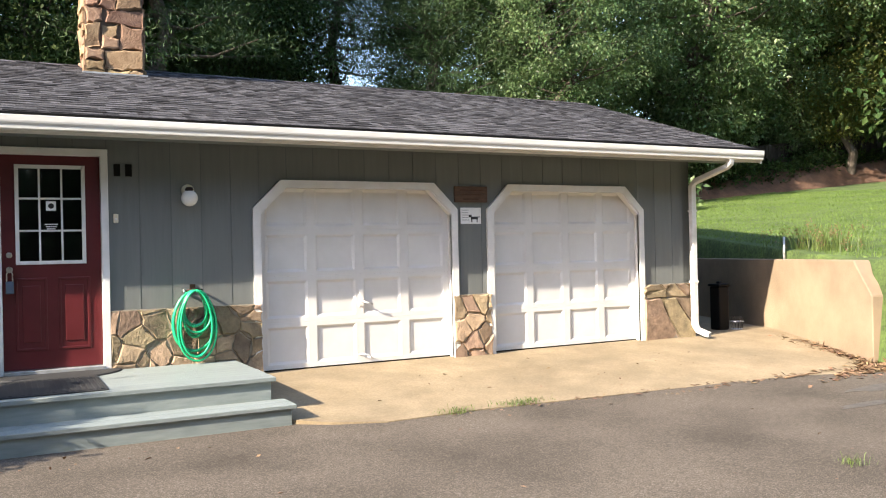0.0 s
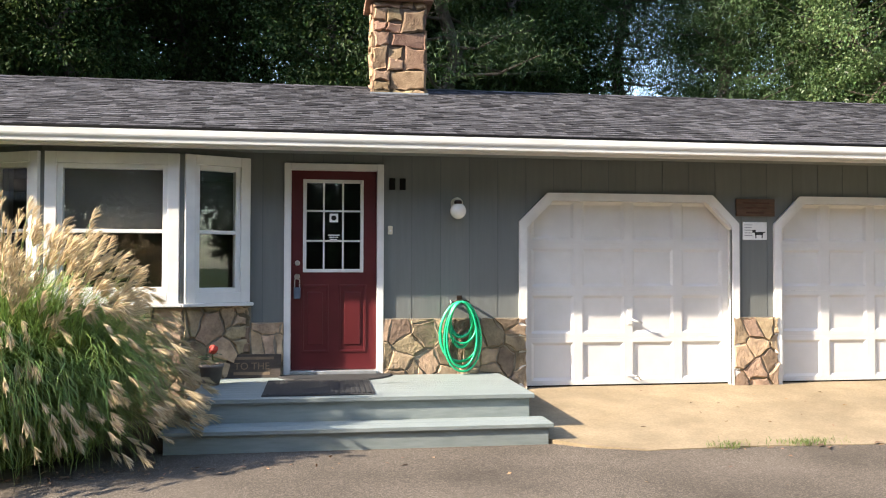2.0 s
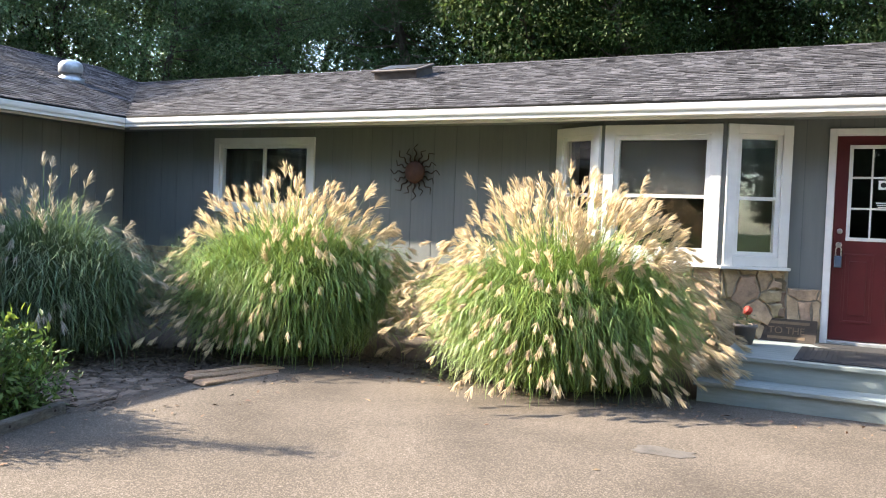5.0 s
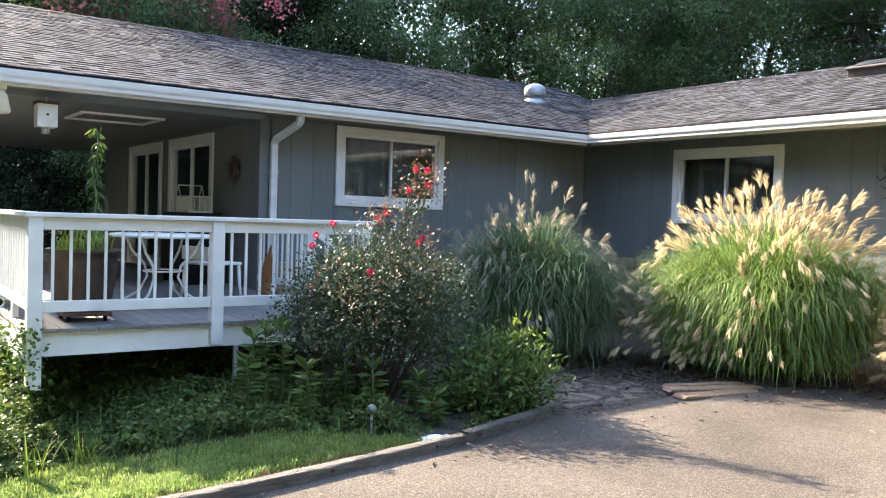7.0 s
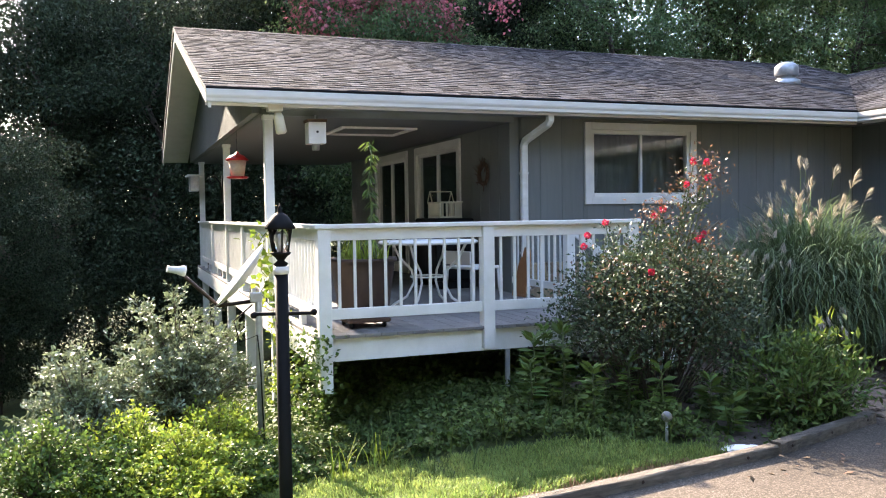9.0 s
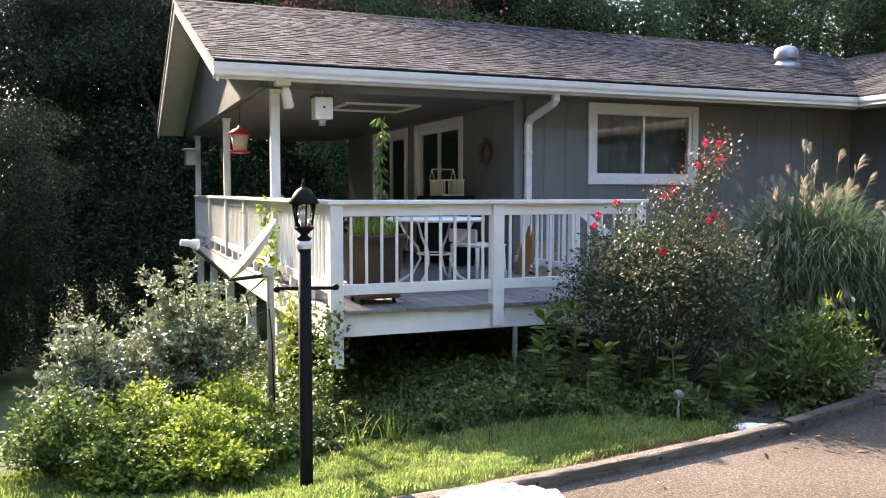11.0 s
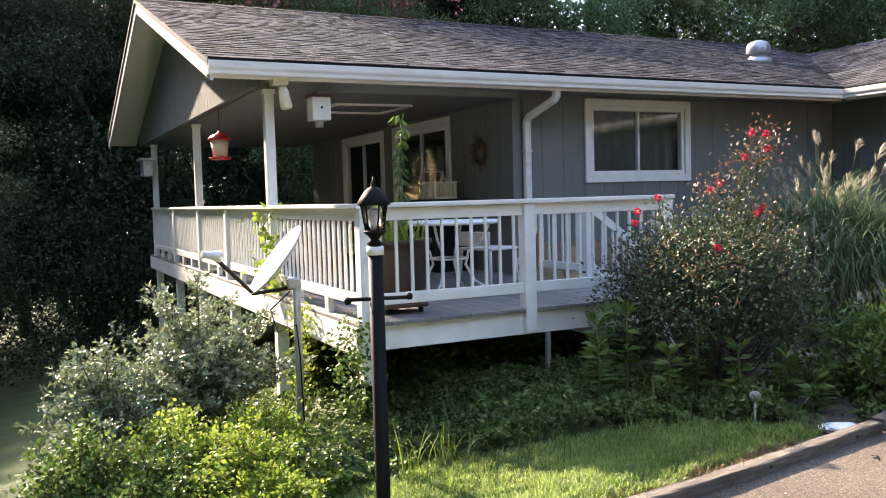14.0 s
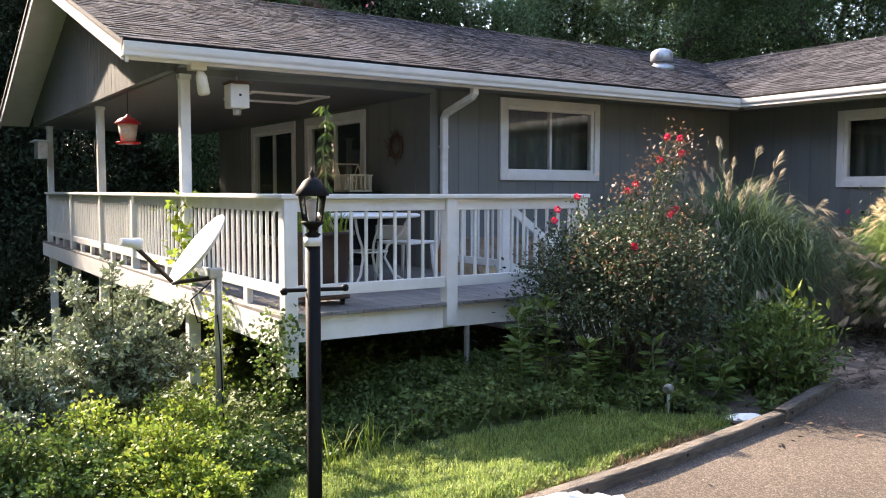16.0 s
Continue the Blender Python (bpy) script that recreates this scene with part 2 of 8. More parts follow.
def cells(region, size, rng, squash=1.0, jitter=0.62, drop=0.0):
    """Irregular stone outlines that fill a convex region."""
    xs, ys = [p[0] for p in region], [p[1] for p in region]
    sx, sy = size, size * squash
    seeds = []
    j = 0
    y = min(ys) + sy * 0.4
    while y < max(ys) + sy * 0.5:
        x = min(xs) + sx * (0.25 + 0.5 * (j % 2))
        while x < max(xs) + sx * 0.5:
            if rng.random() >= drop:
                seeds.append((x + rng.uniform(-jitter, jitter) * sx, y + rng.uniform(-jitter, jitter) * sy))
            x += sx
        y += sy
        j += 1
    out = []
    for a, (px, py) in enumerate(seeds):
        poly = list(region)
        for b, (qx, qy) in enumerate(seeds):
            if a != b and abs(qx - px) < 4 * size and abs(qy - py) < 4 * size and poly:
                poly = clip(poly, (px + qx) / 2, (py + qy) / 2, qx - px, qy - py)
        if len(poly) > 2:
            area = 0.5 * abs(sum(x0 * y1 - x1 * y0 for (x0, y0), (x1, y1) in zip(poly, poly[1:] + poly[:1])))
            if area > 0.1 * size * sy:
                out.append(poly)
    return out


def rugged(poly, rng, amount):
    """An outline with broken, uneven edges."""
    out = []
    for (x0, z0), (x1, z1) in zip(poly, poly[1:] + poly[:1]):
        out.append((x0, z0))
        n = math.hypot(x1 - x0, z1 - z0)
        k = 2 if n > 0.12 else (1 if n > 0.05 else 0)
        for i in range(k):
            f = (i + 1) / (k + 1) + rng.uniform(-0.1, 0.1)
            s = rng.uniform(-0.2, 1.0) * amount
            out.append((x0 + (x1 - x0) * f - (z1 - z0) / n * s, z0 + (z1 - z0) * f + (x1 - x0) / n * s))
    return out


def stone_mesh(bm, poly, rng, gap, depth, rough=0.012):
    """A rounded stone over an outline in x and z, its face towards -y."""
    poly = rugged(poly, rng, 0.016)
    cx, cz = sum(p[0] for p in poly) / len(poly), sum(p[1] for p in poly) / len(poly)
    rings = []
    tilt_x, tilt_z = rng.uniform(-rough, rough) * 6, rng.uniform(-rough, rough) * 6
    for inset, y in ((gap, 0.0), (gap * 1.15, -depth * 0.7), (gap * 1.15 + depth * 0.45, -depth)):
        ring = []
        for x, z in poly:
            dx, dz = x - cx, z - cz
            far = max(0.02, math.hypot(dx, dz))
            k = max(0.25, 1 - inset / far * 1.25)
            ring.append(bm.verts.new((cx + dx * k, y - ((dx * tilt_x + dz * tilt_z) if y < -depth * 0.9 else 0), cz + dz * k)))
        rings.append(ring)
    k = len(poly)
    for r0, r1 in zip(rings, rings[1:]):
        for i in range(k):
            bm.faces.new((r0[i], r0[(i + 1) % k], r1[(i + 1) % k], r1[i]))
    bm.faces.new(rings[-1])
    bmesh.ops.recalc_face_normals(bm, faces=bm.faces)
    return bm


def rand(seed):
    return random.Random(seed)


# ---------------------------------------------------------------- ground
def drive_z(x, y):
    return -0.195 + 0.013 * y


def smooth(a, b, v):
    k = min(1.0, max(0.0, (v - a) / (b - a)))
    return k * k * (3 - 2 * k)


def ground_z(x, y):
    z = drive_z(x, max(y, -25)) - 0.03
    if -9.0 < x < 0.4 and -6.5 < y < 0.3:
        z -= 0.07 * smooth(-3.55, -3.9, x if y < -2.6 else -4)
    if x < -3.6:
        z -= 0.12 * smooth(-4, -7, x) * smooth(-4, -8, y)
        z -= 0.125 * max(0.0, min(20.0, -7.5 - x)) * smooth(-3, -8, y)
        z -= 0.14 * max(0.0, min(14.0, -9.6 - y)) * smooth(-5.5, -9, x)
    if x < -3.5 and y < -7.0:
        z -= 0.25 * smooth(-3.62, -4.6, x) * smooth(-7.2, -8.9, y) + 0.10 * smooth(-5.2, -7.4, x) * smooth(-8.2, -9.4, y)
    if -5.0 < x < -3.2 and -11.5 < y < -6.5:
        edge = -3.34 - (0.115 if y > -8.6 else 0.04) * (y + 8.6)
        z += 0.025 * smooth(edge - 0.04, edge - 0.16, x) * smooth(edge - 1.0, edge - 0.35, x) * smooth(-6.6, -7.3, y) * smooth(-11.4, -10.5, y)
    back = (x - 10.5) * 0.933 - (y + 2.4) * 0.359
    rise = 1.02 + 0.10 * min(45, max(0.0, back)) + 0.085 * min(40, max(0.0, y + 1.5))
    east = smooth(0.08, 0.2, back) * smooth(-4.4, -2.4, y)
    z = z * (1 - east) + rise * east
    if y > 7.5:
        north = smooth(7.5, 16, y) * (1 - smooth(7, 11, x))
        z = z + north * 1.2 + 0.06 * (y - 7.5) * north
    far = math.hypot(x, y + 5)
    if far > 45:
        z = z * (1 - smooth(45, 140, far)) + 1.0 * smooth(45, 140, far)
    return z


def axis_steps(lo, hi, fine_lo, fine_hi, step):
    vals, v = [], fine_lo
    while v <= fine_hi:
        vals.append(v)
        v += step
    s, v = step, fine_hi + step
    while v < hi:
        vals.append(v)
        s *= 1.35
        v += s
    vals.append(hi)
    s, v = step, fine_lo - step
    while v > lo:
        vals.insert(0, v)
        s *= 1.35
        v -= s
    vals.insert(0, lo)
    return vals


gx, gy = axis_steps(-900, 900, -24, 34, 0.5), axis_steps(-900, 900, -16, 30, 0.5)
gx = sorted(set(gx + [10 + 0.1 * i for i in range(45)]))
gy = sorted(set(gy + [-3.5 + 0.1 * i for i in range(105)]))
verts = [(x, y, ground_z(x, y) + (0.03 * noise.noise((x * 0.8, y * 0.8, 0)) if abs(x) < 60 and (x < -4.3 or x > 15 or y > 8) else 0)) for y in gy for x in gx]
nx = len(gx)
faces = [(j * nx + i, j * nx + i + 1, (j + 1) * nx + i + 1, (j + 1) * nx + i) for j in range(len(gy) - 1) for i in range(nx - 1)]
M_LAWN = grainy(mat("lawn_ground", (0.035, 0.062, 0.012), (0.08, 0.12, 0.025), 1.7, 0.95, 1.0, 35, stain=0.25), 40, 0.5, 1.4, 0.7)
me = bpy.data.meshes.new("ground")
me.from_pydata(verts, [], faces)
me.materials.append(M_LAWN)
for f in me.polygons:
    f.use_smooth = True
tagged(new("ground", me), "mown lawn and rough ground falling away from the house", "ground", kind="structure")

DRIVE = [(-3.27, -9.2), (-3.33, -8.3), (-3.44, -7.5), (-3.6, -6.4), (-3.9, -5.3), (-3.78, -5.1), (-3.78, -4.6), (-3.86, -3.95), (-3.84, -3.4), (-3.9, -2.95), (-3.75, -2.7),
         (-3.2, -2.3), (-2.4, -2.43), (-1.2, -2.4), (0.1, -1.8), (3.29, -1.5), (3.3, -1.86), (3.55, -2.03), (4.0, -2.2), (5.0, -2.18), (6.3, -2.24), (7.6, -2.3), (9.0, -2.42),
         (9.95, -2.75), (11.2, -3.3), (16, -4.6), (30, -7), (30, -30), (-3.1, -30), (-3.2, -14)]
part("road", slab(DRIVE, drive_z, 0.12), M_ASPHALT)
tagged(bpy.data.objects["road"], "worn grey asphalt driveway with fine loose grit", "driveway", kind="structure")


def apron_z(x, y):
    return -0.012 + 0.0915 * y if y < 0 else -0.012


APRON = [(3.0, 0.4), (3.0, -1.6), (3.3, -1.88), (3.55, -2.06), (4.0, -2.23), (5.0, -2.2), (6.3, -2.26), (7.6, -2.32), (9.0, -2.44), (9.95, -2.77), (10.5, -2.42), (11.42, 0.0), (9.5, 0.4)]
part("pavement", slab([p for p in APRON if p[1] <= 0.0] + [(3.0, 0.0)], apron_z, 0.12), M_CONCRETE)
tagged(bpy.data.objects["pavement"], "tan stained concrete apron before the garage doors", "pavement", kind="structure")
part("pavement_side", slab([(2.3, 0.0), (11.42, 0.0), (13.7, 6.0), (2.3, 6.0)], lambda x, y: -0.012, 0.12), M_CONCRETE)
tagged(bpy.data.objects["pavement_side"], "concrete strip along the side of the garage", "pavement", kind="structure")


# ---------------------------------------------------------------- walls with grooved boards
EAVE_Z, PITCH = 2.6, 0.328
WALL_TOP = 2.47


def wall(name, m, u0, u1, z0, top, holes, label, board=0.31, skip_below=None, thick=0.14, phase=0.0):
    """A wall along u: holes are (ua, ub, za, zb, chamfer); top and skip_below are numbers or functions of u."""
    top_of = top if callable(top) else (lambda u: top)
    low_of = skip_below if callable(skip_below) else (lambda u: z0 if skip_below is None else skip_below)
    owner = tagged(new(name), label, "wall", kind="structure")
    owner.matrix_basis = m
    cuts = [u0, u1]
    for ua, ub, za, zb, ch in holes:
        cuts += [ua, ub] + ([ua + ch, ub - ch] if ch else [])

    def spans(a, b, low):
        """Solid stretches between u = a and u = b, as pairs of (z at a, z at b)."""
        mid = (a + b) / 2
        inside = sorted([h for h in holes if h[0] < mid < h[1]], key=lambda h: h[2])
        at = [low, low]
        out = []
        for ua, ub, za, zb, ch in inside:
            if za > at[0] + 0.005:
                out.append((at[0], za, at[1], za))
            edge = lambda u: zb - max(0.0, ch - (u - ua), ch - (ub - u)) if ch else zb  # noqa: E731
            at = [max(at[0], edge(a)), max(at[1], edge(b))]
        if top_of(mid) > at[0] + 0.005:
            out.append((at[0], top_of(a), at[1], top_of(b)))
        return out

    back = bmesh.new()
    marks = sorted({round(c, 4) for c in cuts if u0 <= c <= u1})
    if callable(top):
        marks = sorted(set(marks + [round(u0 + (u1 - u0) * i / 12, 4) for i in range(13)]))
    for a, b in zip(marks, marks[1:]):
        for p, q, r, s in spans(a, b, z0):
            prism(back, [(a, p), (b, r), (b, s), (a, q)], 0.0045, thick)
    bmesh.ops.recalc_face_normals(back, faces=back.faces)
    part("wall_core", back, M_BACKING, owner)
    edges, u = [], u0 + phase
    while u < u1:
        edges.append(u)
        u += board
    edges = [u0] + [e for e in edges if e > u0 + 0.03] + [u1]
    known = {}
    for e0, e1 in zip(edges, edges[1:]):
        lo, hi = e0 + 0.005, e1 - 0.005
        inner = sorted({lo, hi} | {c for c in cuts if lo < c < hi})
        for a, b in zip(inner, inner[1:]):
            if b - a < 0.01:
                continue
            for p, q, r, s in spans(a, b, low_of((a + b) / 2)):
                key = tuple(round(v, 3) for v in (b - a, p, q, r, s))
                if key not in known:
                    bm = prism(bmesh.new(), [(0, p), (b - a, r), (b - a, s), (0, q)], 0.0, 0.0043)
                    bmesh.ops.recalc_face_normals(bm, faces=bm.faces)
                    known[key] = mesh_of("board", bm, M_SIDING)
                ob = new("board", known[key])
                ob.parent = owner
                ob.location.x = a
    return owner


def veneer(owner, u0, u1, z0, z1, size, seed, squash=0.8, material=None, base=-0.03, depth=0.026):
    """Fieldstones on mortar in front of a wall."""
    rng = rand(seed)
    part("mortar_bed", bx(u0, u1, base, -0.002, z0, z1), M_MORTAR, owner)
    for poly in cells([(u0, z0), (u1, z0), (u1, z1), (u0, z1)], size, rng, squash, drop=0.24):
        bm = stone_mesh(bmesh.new(), poly, rng, 0.004, depth * rng.uniform(0.45, 1.1), 0.02)
        ob = part("stone", bm, material or M_STONE, owner)
        ob.location.y = base + 0.002


FRONT = Matrix.Identity(4)
EASTFACE = pose(-9.05, 0, 0, 0, 0, 90)
G1, G2 = (3.44, 5.96), (6.38, 8.88)
DOOR = (0.95, 1.98)
WIN_B = (-7.21, -5.44)
BAY = (-1.80, 0.60)
GTOP, GCH = 2.10, 0.315
holes = [(WIN_B[0] + 0.05, WIN_B[1] - 0.05, 1.33, 2.30, 0), (BAY[0] + 0.06, BAY[1] - 0.06, 0.93, 2.36, 0), (DOOR[0] + 0.04, DOOR[1] - 0.04, 0.0, 2.33, 0),
         (G1[0] + 0.05, G1[1] - 0.05, -0.1, GTOP - 0.05, GCH), (G2[0] + 0.05, G2[1] - 0.05, -0.1, GTOP - 0.05, GCH)]
wall_front = wall("wall_front", FRONT, -9.05, 9.75, -0.3, WALL_TOP, holes, "blue-grey grooved wood siding over a fieldstone base", phase=0.17,
                  skip_below=lambda u: 0.93 if -2.0 < u < 0.62 else 0.72)
for a, b, z1, seed in ((-9.05, -2.0, 0.74, 1), (-2.0, 0.62, 0.92, 2), (0.62, 0.95, 0.72, 3), (1.98, 3.52, 0.75, 4), (5.88, 6.42, 0.74, 5), (8.85, 9.77, 0.75, 6)):
    if a == 8.85:
        veneer(wall_front, a, b, 0.56, z1, 0.24, seed, 0.8)
        veneer(wall_front, a, b, -0.25, 0.558, 0.5, 8, 0.9)
    else:
        veneer(wall_front, a, b, -0.25, z1, 0.18, seed, 0.82)
wall_east = wall("wall_wing_east", EASTFACE, -5.60, 0.0, -0.5, WALL_TOP, [(-4.50, -2.87, 1.43, 2.37, 0)], "blue-grey grooved siding of the side wing", phase=0.1, skip_below=0.62)
veneer(wall_east, -5.6, 0.0, -0.5, 0.64, 0.26, 11)
wall_porch = wall("wall_porch", pose(0, -5.60, 0), -16.9, -9.05, -2.5, WALL_TOP, [(-12.66, -10.78, 0.27, 2.30, 0), (-15.0, -13.18, 0.27, 2.30, 0)],
                  "blue-grey grooved siding behind the covered porch", phase=0.05)


def gable_top(u):
    return EAVE_Z - 0.12 + PITCH * (5.08 - abs(u + 13.5))


wall("wall_gable", pose(0, -8.80, 0), -18.0, -8.95, 2.42, gable_top, [], "blue-grey siding of the porch gable", board=0.2, thick=0.1)
wall("wall_garage_east", pose(9.75, 0, 0, 0, 0, 90), 0.0, 7.0, -0.3, lambda u: 2.47 + PITCH * (3.9 - abs(u - 3.4)) * 0.95, [], "blue-grey grooved siding on the garage end")
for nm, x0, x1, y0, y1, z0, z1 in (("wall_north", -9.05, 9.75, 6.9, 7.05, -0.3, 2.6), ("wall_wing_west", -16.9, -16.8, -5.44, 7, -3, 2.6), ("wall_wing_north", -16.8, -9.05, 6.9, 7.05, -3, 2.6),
                                   # the partition at x = -10.7 is added to keep light out behind the panes
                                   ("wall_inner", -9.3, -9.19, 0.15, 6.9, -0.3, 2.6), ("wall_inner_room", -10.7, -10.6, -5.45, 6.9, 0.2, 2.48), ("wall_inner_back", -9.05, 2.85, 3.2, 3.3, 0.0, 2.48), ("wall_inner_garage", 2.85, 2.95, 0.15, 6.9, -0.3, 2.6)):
    tagged(part(nm, bx(x0, x1, y0, y1, z0, z1), M_INNER), "plain added wall that closes the house and darkens its rooms", "wall", kind="structure")
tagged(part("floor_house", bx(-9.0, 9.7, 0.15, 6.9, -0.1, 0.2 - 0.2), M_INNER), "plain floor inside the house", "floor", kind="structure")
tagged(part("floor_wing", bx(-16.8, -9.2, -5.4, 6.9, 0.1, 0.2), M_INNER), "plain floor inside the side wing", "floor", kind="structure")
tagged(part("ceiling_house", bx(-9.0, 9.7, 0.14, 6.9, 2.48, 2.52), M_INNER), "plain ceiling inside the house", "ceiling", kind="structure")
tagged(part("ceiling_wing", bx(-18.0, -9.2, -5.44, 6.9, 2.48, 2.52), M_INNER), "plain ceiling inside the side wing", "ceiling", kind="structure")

# ---------------------------------------------------------------- roofs
RIDGE_Y, RIDGE_X = 3.4, -13.5


def roof_slope(owner, origin, along, up, length, rise_len, nearest, seed, keep=None):
    """Rows of shingle tabs on a slope; along and up are unit vectors, up running to the ridge."""
    rng = rand(seed)
    along, up, origin = Vector(along), Vector(up), Vector(origin)
    nrm = along.cross(up).normalized()
    if nrm.z < 0:
        nrm.negate()
    vs, fs = [], []
    turn = Matrix((along, up, nrm)).transposed().to_4x4()
    made, singles = {}, 0
    row, v = 0, 0.0
    while v < rise_len:
        u = -rng.uniform(0, 0.25)
        while u < length:
            w = rng.choice((0.09, 0.12, 0.15, 0.2))
            a, b = max(0, u) + 0.001, min(length, u + w) - 0.001
            u += w
            if b - a < 0.03 or (keep and not keep(origin + along * (a + b) / 2 + up * v)):
                continue
            lift = rng.choice((0.005, 0.01)) + rng.uniform(0, 0.002)
            h = min(0.15, rise_len - v)
            if singles < 300 and nearest(a, v) and h > 0.1:
                key = (round(b - a, 2), lift > 0.008)
                if key not in made:
                    q = 0.006 if lift < 0.008 else 0.011
                    bm = bmesh.new()
                    c = [bm.verts.new(p) for p in ((0, 0, 0.002), (b - a, 0, 0.002), (b - a, 0, q), (0, 0, q), (0, 0.15, 0.002), (b - a, 0.15, 0.002))]
                    for f in ((0, 1, 2, 3), (3, 2, 5, 4), (1, 5, 2), (0, 3, 4)):
                        bm.faces.new([c[i] for i in f])
                    made[key] = mesh_of("shingle", bm, M_SHINGLE_O)
                ob = new("shingle", made[key])
                ob.parent = owner
                ob.matrix_basis = Matrix.Translation(origin + along * a + up * v) @ turn
                singles += 1
                continue
            i = len(vs)
            for p, q, r in ((a, v, 0.002), (b, v, 0.002), (b, v, lift), (a, v, lift), (a, v + h, 0.002), (b, v + h, 0.002)):
                vs.append(origin + along * p + up * q + nrm * r)
            fs += [(i, i + 1, i + 2, i + 3), (i + 3, i + 2, i + 5, i + 4), (i + 1, i + 5, i + 2), (i, i + 3, i + 4)]
        v += 0.142
        row += 1
    me = bpy.data.meshes.new("shingles")
    me.from_pydata(vs, [], fs)
    me.materials.append(M_SHINGLE)
    ob = new("shingles", me)
    ob.parent = owner
    tagged(ob, "rows of dark grey laminated asphalt shingles", kind="stuff")


CS = math.cos(math.atan(PITCH))
SN = math.sin(math.atan(PITCH))
roof_main = tagged(new("roof_main"), "low-pitched roof of dark grey asphalt shingles", "roof", kind="structure")
roof_wing = tagged(new("roof_wing"), "low-pitched wing roof of dark grey asphalt shingles", "roof", kind="structure")
R_E, R_S, R_N = 10.58, -9.34, 3.2


def sheet(owner, name, quads, thick, material):
    bm = bmesh.new()
    for q in quads:
        top = [bm.verts.new(p) for p in q]
        low = [bm.verts.new((p[0], p[1], p[2] - thick)) for p in q]
        k = len(q)
        bm.faces.new(top)
        bm.faces.new(low[::-1])
        for i in range(k):
            bm.faces.new((top[i], low[i], low[(i + 1) % k], top[(i + 1) % k]))
    bmesh.ops.recalc_face_normals(bm, faces=bm.faces)
    return part(name, bm, material, owner)


RZ = EAVE_Z + PITCH * (RIDGE_Y + 0.58)
WZ = EAVE_Z + PITCH * (-8.42 - RIDGE_X)
VX = -8.42 - (RZ - EAVE_Z) / PITCH
sheet(roof_main, "roof_deck", [[(-8.42, -0.58, EAVE_Z), (R_E, -0.58, EAVE_Z), (R_E, RIDGE_Y, RZ), (VX, RIDGE_Y, RZ)],
                               [(R_E, RIDGE_Y, RZ), (R_E, 7.4, EAVE_Z), (-9, 7.4, EAVE_Z), (VX, RIDGE_Y, RZ)]], 0.05, M_ROOF_DECK)
sheet(roof_wing, "roof_deck", [[(-8.42, R_S, EAVE_Z), (-8.42, -0.58, EAVE_Z), (VX, RIDGE_Y, RZ), (RIDGE_X, RIDGE_Y, WZ), (RIDGE_X, R_S, WZ)],
                               [(RIDGE_X, R_S, WZ), (RIDGE_X, RIDGE_Y, WZ), (RIDGE_X - 5.08, RIDGE_Y, EAVE_Z), (RIDGE_X - 5.08, R_S, EAVE_Z)]], 0.05, M_ROOF_DECK)
roof_slope(roof_main, (-12.6, -0.60, EAVE_Z - 0.004), (1, 0, 0), (0, CS, SN), R_E + 12.6, 3.98 / CS, lambda u, v: 10.5 < u < 21 and v < 1.05, 21,
           keep=lambda p: p.x > -8.42 - (p.y + 0.58) - 0.1)
roof_slope(roof_wing, (-8.40, R_S, EAVE_Z - 0.004), (0, 1, 0), (-CS, 0, SN), RIDGE_Y - R_S, 5.08 / CS, lambda u, v: u < 9.0 and v < 1.3, 22,
           keep=lambda p: p.y < -0.58 + (-8.42 - p.x) + 0.1)
# caps along the ridges
for owner, a, b, along in ((roof_main, VX, R_E, True), (roof_wing, R_S, RIDGE_Y, False)):
    rng, v = rand(5), a
    while v < b:
        w = min(0.3, b - v)
        bm = bmesh.new()
        for s in (-1, 1):
            c = [(0, 0, 0.022), (w, 0, 0.014), (w, s * 0.15, -0.036), (0, s * 0.15, -0.028)]
            bm.faces.new([bm.verts.new(p if along else (p[1], p[0], p[2])) for p in c])
        ob = part("ridge_cap", bm, M_SHINGLE_O, owner)
        ob.location = (v, RIDGE_Y, RZ) if along else (RIDGE_X, v, WZ)
        v += 0.29


def gutter(name, m, length, label):
    """A K-style gutter along x, its face towards -y, top lip at z = 0."""
    owner = tagged(new(name), label, "gutter", kind="structure")
    owner.matrix_basis = m
    prof = [(0.0, 0.0), (0.0, -0.125), (-0.086, -0.128), (-0.096, -0.118), (-0.097, -0.088), (-0.110, -0.066), (-0.114, -0.05), (-0.115, 0.0), (-0.105, 0.004),
            (-0.105, -0.02), (-0.01, -0.1), (-0.01, 0.0)]
    bm = bmesh.new()
    a = [bm.verts.new((0, y, z)) for y, z in prof]
    b = [bm.verts.new((length, y, z)) for y, z in prof]
    k = len(prof)
    for i in range(k):
        bm.faces.new((a[i], a[(i + 1) % k], b[(i + 1) % k], b[i]))
    bm.faces.new(a[::-1])
    bm.faces.new(b)
    bmesh.ops.recalc_face_normals(bm, faces=bm.faces)
    part("trough", bm, M_GUTTER, owner)
    part("fascia", bx(0, length, 0.004, 0.03, -0.15, -0.012), M_WHITE, owner)
    part("drip_edge", bx(0, length, -0.094, -0.078, -0.012, 0.034, 0.003), M_BLACK, owner, "dark strip along the eave under the shingles")
    return owner


